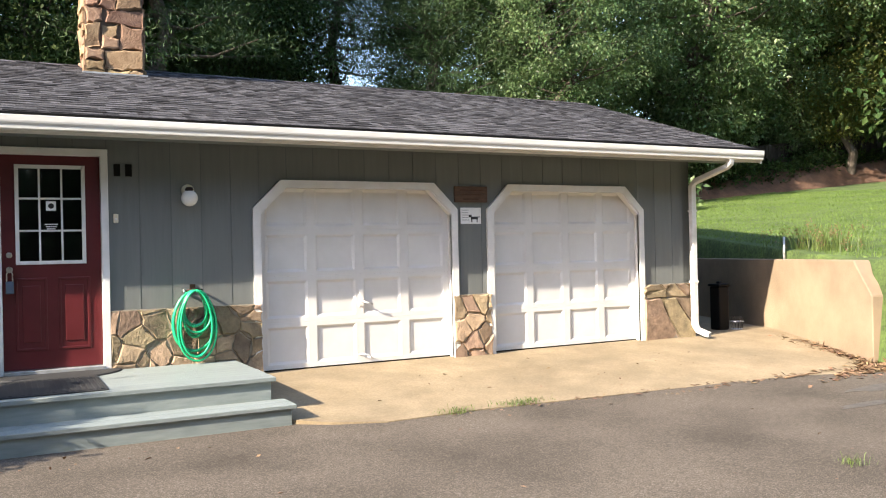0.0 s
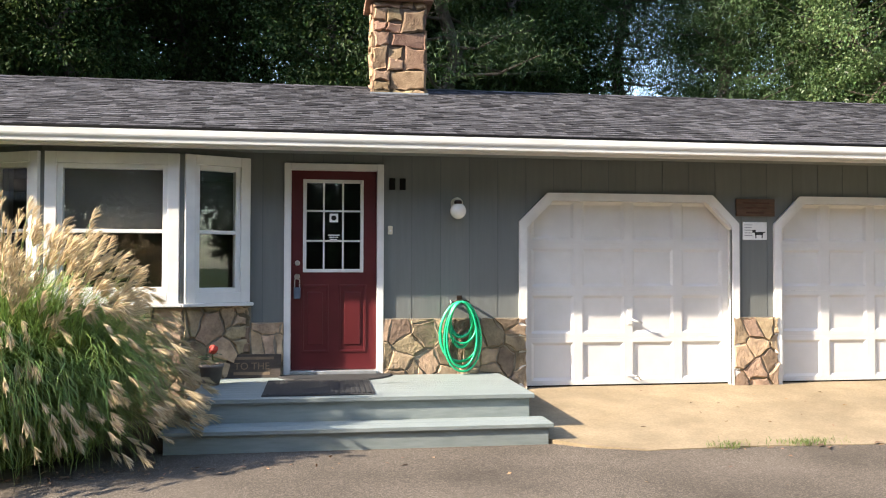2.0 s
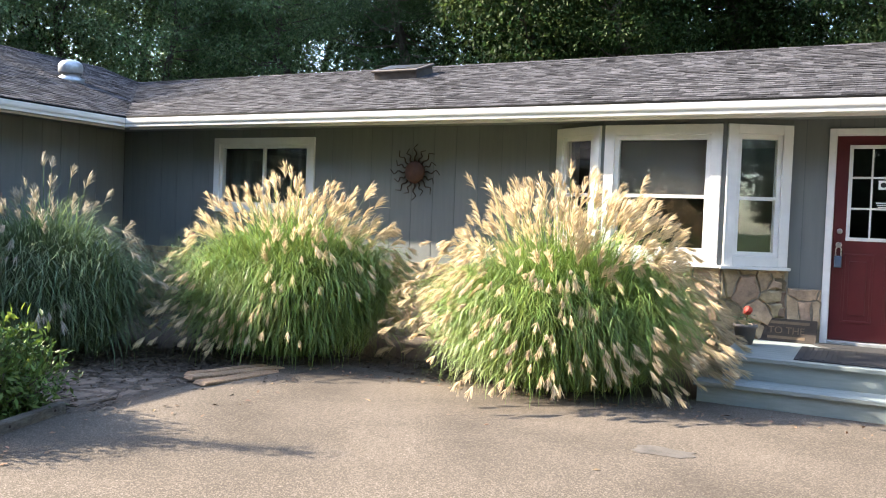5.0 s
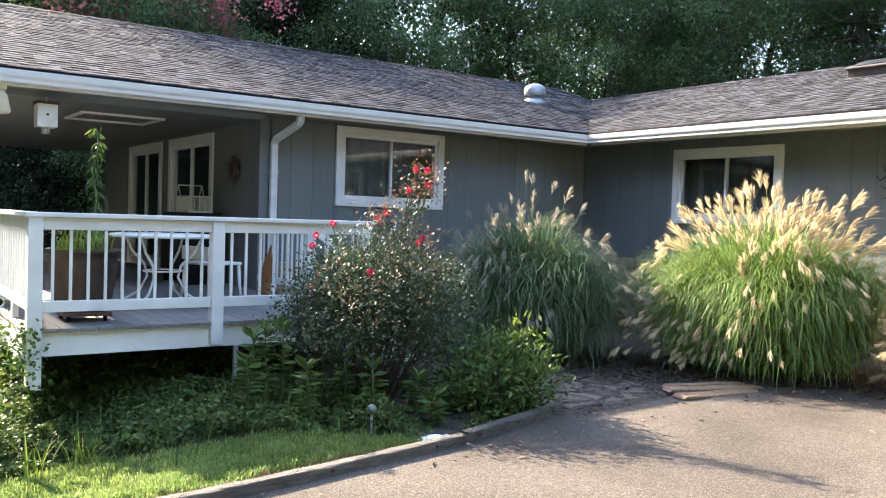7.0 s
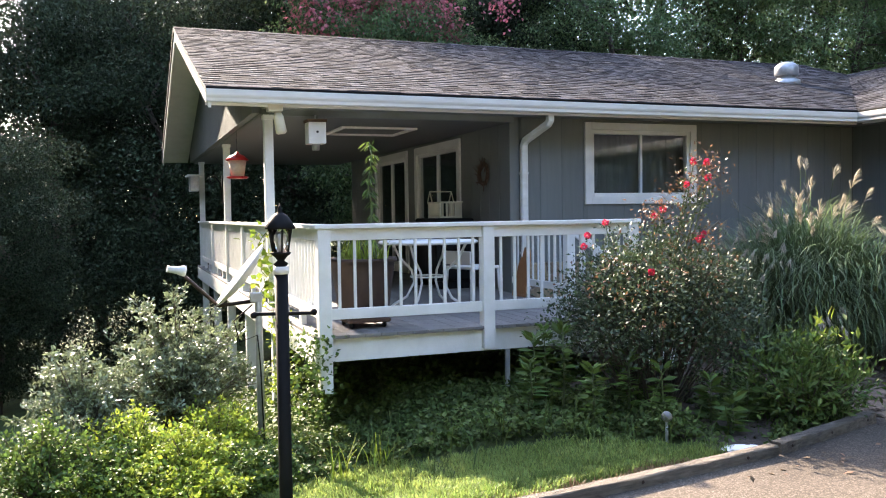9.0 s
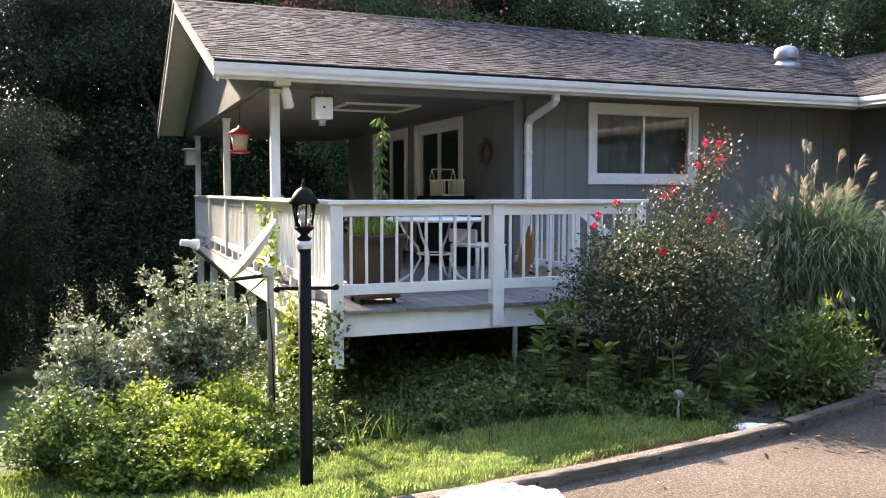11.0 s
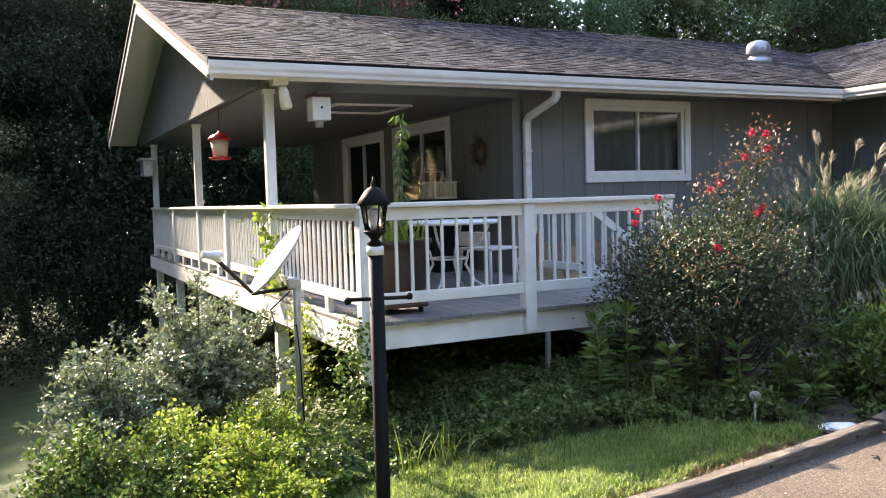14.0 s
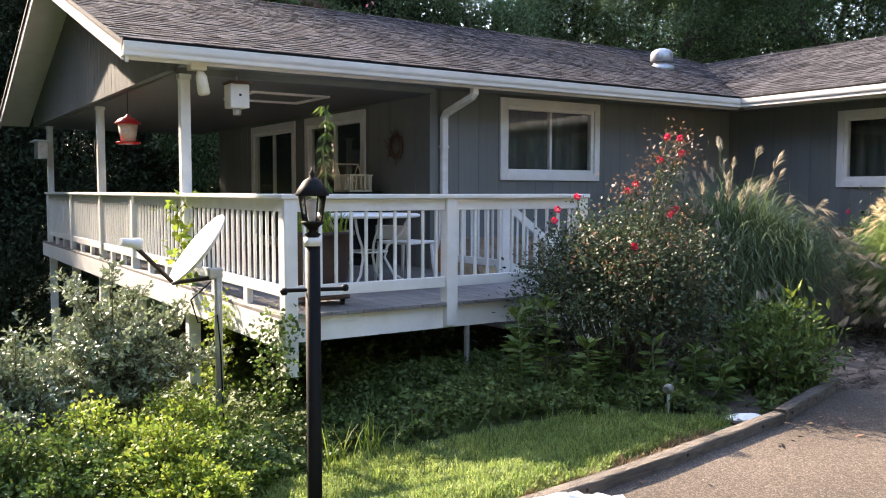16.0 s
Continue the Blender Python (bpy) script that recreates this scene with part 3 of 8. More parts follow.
g_main = gutter("gutter_front", pose(-8.40, -0.515, 2.585), R_E + 8.40, "white aluminium gutter along the front eave")
g_wing = gutter("gutter_wing", pose(-8.485, -9.34, 2.585, 0, 0, 90), 9.34 - 0.52, "white aluminium gutter along the wing eave")
M_SOFFIT = mat("painted_soffit", (0.16, 0.18, 0.18), (0.2, 0.22, 0.22), 3, 0.7, 0.1)
sheet(roof_main, "soffit", [[(-9.05, -0.51, 2.47), (R_E, -0.51, 2.47), (R_E, -0.002, 2.49), (-9.05, -0.002, 2.49)]], 0.02, M_SOFFIT)
sheet(roof_wing, "soffit", [[(-8.49, -8.7, 2.47), (-8.49, -0.52, 2.47), (-9.045, -0.52, 2.49), (-9.045, -8.7, 2.49)]], 0.02, M_SOFFIT)
# ceiling colour is darkened to carry the deep shade of the porch
tagged(part("ceiling_porch", bx(-18.0, -9.06, -8.70, -5.62, 2.40, 2.44), mat("porch_ceiling_shaded_paint", (0.105, 0.11, 0.11), (0.14, 0.145, 0.145), 3, 0.6, 0.1)),
       "porch ceiling painted dark for the porch shade, with a framed hatch", "ceiling", kind="structure")
# rake boards and gable overhang
bm = bmesh.new()
for s in (1, -1):
    x_e = RIDGE_X + s * 5.08
    prism(bm, [(x_e, EAVE_Z - 0.02), (RIDGE_X, WZ - 0.02), (RIDGE_X, WZ - 0.2), (x_e, EAVE_Z - 0.2)][::s], R_S + 0.02, R_S + 0.05)
bmesh.ops.recalc_face_normals(bm, faces=bm.faces)
part("rake_board", bm, M_WHITE, roof_wing, "white painted rake board")
bm = bmesh.new()
for s in (1, -1):
    x_e = RIDGE_X + s * 5.08
    prism(bm, [(x_e, EAVE_Z - 0.12), (RIDGE_X, WZ - 0.12), (RIDGE_X, WZ - 0.14), (x_e, EAVE_Z - 0.14)][::s], R_S + 0.055, -8.80)
bmesh.ops.recalc_face_normals(bm, faces=bm.faces)
part("rake_soffit", bm, M_WHITE, roof_wing, "white painted soffit under the gable")
bm = prism(bmesh.new(), [(-0.58, EAVE_Z - 0.02), (RIDGE_Y, RZ - 0.02), (RIDGE_Y, RZ - 0.19), (-0.58, EAVE_Z - 0.19)], -R_E, -R_E + 0.03)
bmesh.ops.recalc_face_normals(bm, faces=bm.faces)
part("rake_board", bm, M_WHITE, roof_main, "white painted rake board", m=pose(0, 0, 0, 0, 0, 90))


# ---------------------------------------------------------------- windows
def glazing(name, owner_m, w, h, mid, label, trim=0.095, sill=True, category="window", sills=0.03):
    """A window over (0..w, 0..h) of local x and z, outside towards -y; mid is 'v', 'h' or ''."""
    win = tagged(new(name), label, category, kind="structure")
    win.matrix_basis = owner_m
    fr = new("window_frame")
    fr.parent = win
    for a, b, c, d in ((0, trim, 0, h), (w - trim, w, 0, h), (trim, w - trim, h - trim, h), (trim, w - trim, 0, trim)):
        part("trim_board", bx(a, b, -0.03, 0.012, c, d, 0.004), M_WHITE, fr)
    t2 = trim + 0.05
    for a, b, c, d in ((trim, t2, trim, h - trim), (w - t2, w - trim, trim, h - trim), (t2, w - t2, h - t2, h - trim), (t2, w - t2, trim, t2)):
        part("sash_rail", bx(a, b, -0.005, 0.075, c, d, 0.004), M_WHITE, fr)
    if mid == "v":
        panes = ((t2, w / 2 - 0.014, t2, h - t2), (w / 2 + 0.014, w - t2, t2, h - t2))
        part("meeting_rail", bx(w / 2 - 0.016, w / 2 + 0.016, 0.0, 0.06, t2, h - t2, 0.003), M_WHITE, fr)
    elif mid == "h":
        panes = ((t2, w - t2, t2, h * 0.48 - 0.016), (t2, w - t2, h * 0.48 + 0.016, h - t2))
        part("meeting_rail", bx(t2, w - t2, 0.0, 0.06, h * 0.48 - 0.018, h * 0.48 + 0.018, 0.003), M_WHITE, fr)
    else:
        panes = ((t2, w - t2, t2, h - t2),)
    for a, b, c, d in panes:
        pane = part("pane", bx(a, b, 0.03, 0.036, c, d), M_GLASS, win)
        pane.visible_shadow = False
    if sill:
        part("window_sill", bx(-sills, w + sills, -0.055, 0.0, -0.035, -0.002, 0.005), M_WHITE, win)
    return win


M_BLIND = mat("roller_blind", (0.17, 0.16, 0.15), (0.21, 0.20, 0.19), 3, 0.9, 0.05)
glazing("window_wing", EASTFACE @ pose(-4.55, 0, 1.37), 1.735, 1.06, "v", "white-trimmed sliding window in the wing wall", sill=False)
glazing("window_front", pose(WIN_B[0], 0, 1.29), WIN_B[1] - WIN_B[0], 1.06, "v", "white-trimmed sliding window in the front wall", sill=False)

M_DRAPE = mat("grey_green_drape", (0.10, 0.115, 0.11), (0.14, 0.155, 0.148), 3, 0.9, 0.1, stretch=(9, 9, 1))


def drape(m, w, h):
    """Hanging cloth in soft folds over (0..w, 0..h) of local x and z."""
    d = thing("curtain", "grey-green curtain drawn behind the window", "curtain", m, group="drawn curtains")
    bm = bmesh.new()
    cols = []
    for i in range(61):
        x = w * i / 60
        y = 0.018 * math.sin(i * 0.9) + 0.008 * math.sin(i * 2.3)
        cols.append([bm.verts.new((x, y + k, z)) for k, z in ((0, 0), (0.0, h), (0.004, h), (0.004, 0))])
    for c0, c1 in zip(cols, cols[1:]):
        for k in range(4):
            bm.faces.new((c0[k], c1[k], c1[(k + 1) % 4], c0[(k + 1) % 4])).smooth = True
    part("cloth", bm, M_DRAPE, d)
    part("rod", tube(bmesh.new(), [(-0.08, 0.002, h + 0.015), (w + 0.08, 0.002, h + 0.015)], 0.012, 8), M_CHROME, d)


drape(EASTFACE @ pose(-4.56, 0.24, 1.3), 1.75, 1.1)
drape(pose(WIN_B[0], 0.24, 1.22), WIN_B[1] - WIN_B[0], 1.1)

# bay window: a wide middle light and two angled side lights on a stone base
BZ0, BZ1 = 0.93, 2.40
glazing("window_bay_middle", pose(-1.30, -0.33, BZ0), 1.25, BZ1 - BZ0, "h", "wide white-framed middle light of the bay window", trim=0.11)
side_ang = math.degrees(math.atan2(0.30, 0.60))
glazing("window_bay_side", pose(0.0, -0.335, BZ0, 0, 0, side_ang), 0.67, BZ1 - BZ0, "h", "narrow angled side light of the bay window", trim=0.10)
glazing("window_bay_side_west", pose(-1.95, -0.035, BZ0, 0, 0, -side_ang), 0.67, BZ1 - BZ0, "h", "narrow angled side light of the bay window", trim=0.10)
bay_base = tagged(new("bay_base"), "fieldstone base and siding strips of the bay window", "bay window", kind="structure")
outline = [(-1.93, 0.0), (-1.34, -0.30), (-0.01, -0.30), (0.6, 0.0)]
part("bay_core", slab(outline, lambda x, y: BZ0 - 0.036, BZ0 + 0.25), M_MORTAR, bay_base)
part("bay_head", slab(outline, lambda x, y: 2.468, 0.065), M_SIDING, bay_base)
for x in (-1.325, -0.025):
    part("corner_post", bx(x - 0.024, x + 0.024, -0.325, -0.25, BZ0, 2.41), M_SIDING, bay_base)
blind = tagged(part("roller_blind", bx(-1.16, -0.19, -0.18, -0.175, 1.66, 2.36), M_BLIND), "grey-brown roller blind drawn half way down", "blind")
for i, (mm, w) in enumerate(((pose(-1.34, -0.302, 0), 1.33), (pose(-0.01, -0.302, 0, 0, 0, math.degrees(math.atan2(0.30, 0.61))), 0.68), (pose(-1.93, -0.002, 0, 0, 0, -math.degrees(math.atan2(0.30, 0.59))), 0.66))):
    rng = rand(40 + i)
    for poly in cells([(0, -0.2), (w, -0.2), (w, BZ0 - 0.04), (0, BZ0 - 0.04)], 0.18, rng, 0.8, drop=0.24):
        ob = part("stone", stone_mesh(bmesh.new(), poly, rng, 0.006, 0.026), M_STONE, bay_base)
        ob.matrix_basis = mm

# ---------------------------------------------------------------- front door
door = tagged(new("door_front"), "dark red front door with a nine-pane window", "door", kind="structure")
for a, b, c, d in ((DOOR[0], DOOR[0] + 0.07, 0.17, 2.37), (DOOR[1] - 0.07, DOOR[1], 0.17, 2.37), (DOOR[0] + 0.07, DOOR[1] - 0.07, 2.30, 2.37)):
    part("door_casing", bx(a, b, -0.035, 0.1, c, d, 0.005), M_WHITE, door)
part("threshold", bx(DOOR[0] + 0.07, DOOR[1] - 0.07, -0.05, 0.12, 0.17, 0.215, 0.005), M_GALV, door)
WX0, WX1, WZ0, WZ1 = 1.157, 1.755, 1.25, 2.19
bm = bmesh.new()
for a, b, c, d in ((1.022, WX0, 0.22, 2.298), (WX1, 1.908, 0.22, 2.298), (WX0, WX1, WZ1, 2.298), (WX0, WX1, 0.22, WZ0)):
    box(bm, a, b, 0.03, 0.075, c, d)
leafpanel = part("door_leaf", bm, M_RED, door)
for a, b in ((1.13, 1.41), (1.51, 1.80)):
    bm = bmesh.new()
    for p, q, r, s in ((a, a + 0.025, 0.42, 1.10), (b - 0.025, b, 0.42, 1.10), (a, b, 0.40, 0.425), (a, b, 1.08, 1.105)):
        box(bm, p, q, 0.022, 0.031, r, s, 0.004)
    part("panel_moulding", bm, M_RED, door)
    part("raised_panel", bx(a + 0.06, b - 0.06, 0.021, 0.031, 0.48, 1.03, 0.005), M_RED, door)
lite = new("door_window")
lite.parent = door
for a, b, c, d in ((WX0 - 0.015, WX0 + 0.02, WZ0 - 0.015, WZ1 + 0.015), (WX1 - 0.02, WX1 + 0.015, WZ0 - 0.015, WZ1 + 0.015), (WX0, WX1, WZ1 - 0.02, WZ1 + 0.015), (WX0, WX1, WZ0 - 0.015, WZ0 + 0.02)):
    part("frame_strip", bx(a, b, 0.012, 0.05, c, d, 0.003), M_WHITE, lite)
for i in (1, 2):
    x = WX0 + (WX1 - WX0) * i / 3
    part("muntin", bx(x - 0.009, x + 0.009, 0.018, 0.05, WZ0, WZ1), M_WHITE, lite)
    z = WZ0 + (WZ1 - WZ0) * i / 3
    part("muntin", bx(WX0, WX1, 0.0185, 0.0495, z - 0.009, z + 0.009), M_WHITE, lite)
for i in range(3):
    for j in range(3):
        a, c = WX0 + (WX1 - WX0) * i / 3, WZ0 + (WZ1 - WZ0) * j / 3
        pane = part("pane", bx(a + 0.009, a + 0.19, 0.036, 0.041, c + 0.009, c + 0.304), M_GLASS, lite)
        pane.visible_shadow = False
bm = lathe(bmesh.new(), [(0.028, 0), (0.028, 0.012), (0.012, 0.016), (0.012, 0.04), (0.026, 0.05), (0.03, 0.065), (0.022, 0.078)], 16, pose(1.085, 0.03, 1.19, 90))
part("door_knob", bm, M_CHROME, door, "nickel door knob")
bm = lathe(bmesh.new(), [(0.028, 0), (0.027, 0.014), (0.018, 0.02)], 16, pose(1.085, 0.03, 1.33, 90))
part("deadbolt", bm, M_CHROME, door)
lockbox = thing("key_lockbox", "small blue-grey key lockbox hung on the door knob", "lockbox", pose(1.085, -0.03, 1.02))
M_BLUEBOX = mat("blue_plastic", (0.05, 0.08, 0.12), (0.07, 0.1, 0.15), 8, 0.5, 0.05)
part("case", bx(-0.035, 0.035, -0.02, 0.025, -0.06, 0.06, 0.01), M_BLUEBOX, lockbox)
part("shackle", tube(bmesh.new(), [(-0.025, 0, 0.05), (-0.025, 0, 0.13), (-0.01, 0, 0.155), (0.01, 0, 0.155), (0.025, 0, 0.13), (0.025, 0, 0.05)], 0.006), M_CHROME, lockbox)
sticker = thing("door_sticker", "white square sticker above small lettering on the door glass", "sticker", pose(1.46, 0.034, 1.75))
M_PAPER = mat("white_paper", (0.75, 0.75, 0.74), (0.82, 0.82, 0.8), 20, 0.7, 0)
M_INK = mat("black_ink", (0.012, 0.012, 0.012), (0.02, 0.02, 0.02), 20, 0.7, 0)
part("sheet", bx(-0.045, 0.045, -0.002, 0.0, 0.01, 0.1), M_PAPER, sticker)
part("emblem", lathe(bmesh.new(), [(0.026, 0), (0.026, 0.001)], 16, pose(0, -0.002, 0.055, 90)), M_INK, sticker)
for i in range(3):
    part("text_bar", bx(-0.06 + 0.01 * i, 0.06 - 0.012 * i, -0.002, 0.0, -0.13 - 0.022 * i, -0.12 - 0.022 * i), M_PAPER, sticker)

# house number as plain bars
number = thing("house_number", "two dark bars of the house number on the siding", "house number", pose(2.125, -0.002, 2.168))
for x in (-0.055, 0.055):
    part("bar", bx(x - 0.032, x + 0.032, -0.012, 0.0, -0.062, 0.062, 0.004), M_BLACK, number)
bell = thing("doorbell", "small cream plastic doorbell button on the siding", "doorbell", pose(2.05, -0.001, 1.68))
M_CREAM = mat("cream_plastic", (0.62, 0.56, 0.42), (0.7, 0.64, 0.5), 10, 0.4, 0)
part("plate", bx(-0.024, 0.024, -0.014, 0, -0.045, 0.045, 0.005), M_CREAM, bell)
part("button", lathe(bmesh.new(), [(0.011, 0), (0.011, 0.006), (0.006, 0.008)], 12, pose(0, -0.014, -0.008, 90)), M_WHITE, bell)
wl = thing("wall_light", "white globe wall light on a cream round base", "wall light", pose(2.76, -0.002, 1.90))
part("base", lathe(bmesh.new(), [(0.065, 0), (0.065, 0.025), (0.05, 0.04), (0.03, 0.05)], 20, pose(0, 0, 0.07, 90)), M_CREAM, wl)
M_OPAL = mat("opal_glass", (0.72, 0.7, 0.66), (0.78, 0.76, 0.72), 6, 0.25, 0)
bm = bmesh.new()
bmesh.ops.create_uvsphere(bm, u_segments=20, v_segments=12, radius=0.085, matrix=pose(0, -0.1, -0.015))
for f in bm.faces:
    f.smooth = True
part("globe", bm, M_OPAL, wl)
part("neck", lathe(bmesh.new(), [(0.04, 0), (0.045, 0.03), (0.03, 0.05)], 16, pose(0, -0.1, 0.05)), M_DARKMETAL, wl)

# ---------------------------------------------------------------- garage doors
def ring_boards(owner, x0, x1, z0, z1, ch, w, y0, y1, material, name):
    """Five boards round an opening with cut-off upper corners."""
    k = math.tan(math.radians(22.5)) * w
    o = [(x0, z0), (x0, z1 - ch), (x0 + ch, z1), (x1 - ch, z1), (x1, z1 - ch), (x1, z0)]
    i = [(x0 + w, z0), (x0 + w, z1 - ch - k), (x0 + ch + k, z1 - w), (x1 - ch - k, z1 - w), (x1 - w, z1 - ch - k), (x1 - w, z0)]
    for a in range(5):
        bm = prism(bmesh.new(), [o[a], o[a + 1], i[a + 1], i[a]], y0, y1)
        bmesh.ops.recalc_face_normals(bm, faces=bm.faces)
        part(name, bm, material, owner)


def garage(name, g, handle_x, label):
    gd = tagged(new(name), label, "garage door", kind="structure")
    x0, x1 = g
    casing = new("door_casing")
    casing.parent = gd
    ring_boards(casing, x0, x1, -0.15, GTOP, GCH, 0.085, -0.035, 0.012, M_WHITE, "casing_board")
    ring_boards(casing, x0 + 0.055, x1 - 0.055, -0.15, GTOP - 0.055, GCH, 0.03, -0.02, 0.075, M_WHITE, "jamb_board")
    a0, a1, z0 = x0 + 0.06, x1 - 0.06, 0.005
    hs = (GTOP - 0.04 - z0) / 4
    stile = 0.1
    cw = (a1 - a0 - stile) / 4
    for r in range(4):
        sec = part("door_section", bx(a0, a1, 0.098, 0.12, z0 + r * hs + 0.0006, z0 + (r + 1) * hs - 0.0006), M_GARAGE, gd)
        bm = bmesh.new()
        lo, hi = z0 + r * hs + 0.0006, z0 + (r + 1) * hs - 0.0006
        for c in range(5):
            x = a0 + c * cw
            box(bm, x, x + stile, 0.078, 0.1, lo, hi)
        part("stile_frame", bm, M_GARAGE, sec)
        for z, zz in ((lo, lo + 0.05), (hi - 0.05, hi)):
            bm = bmesh.new()
            for c in range(4):
                box(bm, a0 + c * cw + stile, a0 + (c + 1) * cw, 0.0782, 0.1, z, zz)
            part("rail_frame", bm, M_GARAGE, sec)
        for c in range(4):
            p, q = a0 + c * cw + stile, a0 + (c + 1) * cw
            bm = bmesh.new()
            vs = [bm.verts.new(v) for v in ((p, 0.079, lo + 0.05), (q, 0.079, lo + 0.05), (q, 0.079, hi - 0.05), (p, 0.079, hi - 0.05),
                                            (p + 0.03, 0.096, lo + 0.08), (q - 0.03, 0.096, lo + 0.08), (q - 0.03, 0.096, hi - 0.08), (p + 0.03, 0.096, hi - 0.08))]
            for f in ((0, 1, 5, 4), (1, 2, 6, 5), (2, 3, 7, 6), (3, 0, 4, 7), (4, 5, 6, 7)):
                bm.faces.new([vs[i] for i in f])
            part("panel", bm, M_GARAGE, sec)
    if handle_x:
        h = new("lock_handle")
        h.parent = gd
        part("plate", bx(handle_x - 0.03, handle_x + 0.03, 0.065, 0.079, 0.66, 0.86, 0.006), M_WHITE, h)
        part("lever", tube(bmesh.new(), [(handle_x, 0.07, 0.72), (handle_x, 0.03, 0.72), (handle_x + 0.05, 0.02, 0.70), (handle_x + 0.12, 0.02, 0.68)], 0.012), M_WHITE, h)
        part("lift_handle", tube(bmesh.new(), [(handle_x - 0.03, 0.078, 0.10), (handle_x - 0.02, 0.03, 0.11), (handle_x + 0.08, 0.03, 0.09), (handle_x + 0.12, 0.078, 0.05)], 0.009), M_WHITE, gd)
    part("bottom_seal", bx(a0, a1, 0.1, 0.118, -0.02, 0.004), M_RUBBER, gd)
    return gd


garage("garage_door_west", G1, 4.72, "white panelled overhead garage door with cut corners")
garage("garage_door_east", G2, 0, "white panelled overhead garage door with cut corners")

# signs between the garage doors
sg = thing("wooden_sign", "dark brown weathered wooden sign board over the post", "sign", pose(6.17, -0.001, 1.965))
part("board", bx(-0.24, 0.22, -0.03, 0, -0.095, 0.1, 0.006), M_BROWNWOOD, sg)
rng = rand(9)
for i in range(3):
    part("text_bar", bx(-0.17 + 0.02 * i, 0.15 - 0.03 * i, -0.033, -0.029, 0.045 - i * 0.055, 0.06 - i * 0.055), M_RUST, sg)
dg = thing("dog_notice", "small white metal notice with a dark dog shape", "notice", pose(6.16, -0.001, 1.705))
part("plate", bx(-0.145, 0.145, -0.006, 0, -0.1, 0.1, 0.003), M_PAPER, dg)
bm = bmesh.new()
for a, b, c, d in ((0.0, 0.1, -0.045, -0.01), (0.005, 0.018, -0.08, -0.04), (0.08, 0.093, -0.08, -0.04), (-0.03, 0.01, -0.02, 0.012), (0.095, 0.125, -0.02, -0.01)):
    box(bm, a, b, -0.008, -0.005, c, d)
part("dog_shape", bm, M_INK, dg)
for i in range(5):
    part("text_bar", bx(-0.125, -0.03 - 0.008 * (i % 2), -0.008, -0.005, 0.065 - i * 0.03, 0.072 - i * 0.03), mat("grey_ink", (0.25, 0.25, 0.25), (0.3, 0.3, 0.3), 9, 0.7, 0) if i == 0 else bpy.data.materials["grey_ink"], dg)

# sun ornament
sunorn = thing("sun_ornament", "rust-brown metal sun face with wavy rays", "wall ornament", pose(-3.86, -0.045, 1.885))
bm = lathe(bmesh.new(), [(0.145, 0.0), (0.145, 0.012), (0.13, 0.03), (0.10, 0.045), (0.05, 0.052), (0.01, 0.053)], 28, pose(0, 0.012, 0, 90))
part("disc", bm, M_RUST, sunorn, "rusted copper disc")
for i in range(16):
    a = i * math.pi / 8
    r1 = 0.36 if i % 2 == 0 else 0.31
    pts = []
    for k in range(9):
        r = 0.14 + (r1 - 0.14) * k / 8
        off = 0.028 * math.sin(k * 1.35) * (k / 8 + 0.25)
        pts.append((r * math.cos(a) - off * math.sin(a), 0.004, r * math.sin(a) + off * math.cos(a)))
    part("ray", tube(bmesh.new(), pts, [0.013 - 0.001 * k for k in range(9)], 5), M_DARKMETAL, sunorn)
part("hanger", bx(-0.02, 0.02, 0.012, 0.045, 0.02, 0.05), M_DARKMETAL, sunorn)

# ---------------------------------------------------------------- steps at the front door
steps = thing("porch_steps", "grey painted wooden landing with one wide step", "steps")
for i in range(11):
    y0 = -0.06 - 0.137 * i
    part("plank", bx(0.2, 3.21, y0 - 0.133, y0, 0.128, 0.166, 0.004), M_DECKGRAY, steps)
part("riser", bx(0.24, 3.17, -1.53, -1.5, -0.06, 0.127, 0.003), M_DECKGRAY, steps)
part("side_board", bx(3.14, 3.168, -1.5, -0.06, -0.2, 0.127, 0.003), M_DECKGRAY, steps)
part("side_board", bx(0.242, 0.27, -1.5, -0.06, -0.22, 0.127, 0.003), M_DECKGRAY, steps)
for i in range(2):
    part("tread", bx(0.05, 3.29, -1.715 - 0.19 * i, -1.532 - 0.19 * i, -0.075, -0.038, 0.005), M_DECKGRAY, steps)
part("riser", bx(0.08, 3.25, -1.88, -1.85, -0.225, -0.076, 0.003), M_DECKGRAY, steps)
part("side_board", bx(3.22, 3.248, -1.85, -1.54, -0.22, -0.076, 0.003), M_DECKGRAY, steps)
mt = thing("door_mat", "flat black ribbed rubber mat on the landing", "door mat", pose(1.31, -0.95, 0.167))
part("sheet", bx(-0.49, 0.49, -0.50, 0.50, 0, 0.012, 0.004), M_RUBBER, mt)
for i in range(20):
    part("rib", bx(-0.45 + i * 0.0465, -0.425 + i * 0.0465, -0.46, 0.46, 0.0125, 0.017), M_RUBBER, mt)
mt2 = thing("half_round_mat", "half-round dark rubber mat at the door", "door mat", pose(1.48, -0.05, 0.167))
bm = bmesh.new()
ring = [bm.verts.new((0.58 * math.cos(math.pi + k * math.pi / 20), 0.48 * math.sin(math.pi + k * math.pi / 20), 0.014)) for k in range(21)]
low = [bm.verts.new((v.co.x * 1.03, v.co.y * 1.03, 0)) for v in ring]
bm.faces.new(ring)
for k in range(20):
    bm.faces.new((low[k], low[k + 1], ring[k + 1], ring[k]))
bm.faces.new((low[20], low[0], ring[0], ring[20]))
bmesh.ops.recalc_face_normals(bm, faces=bm.faces)
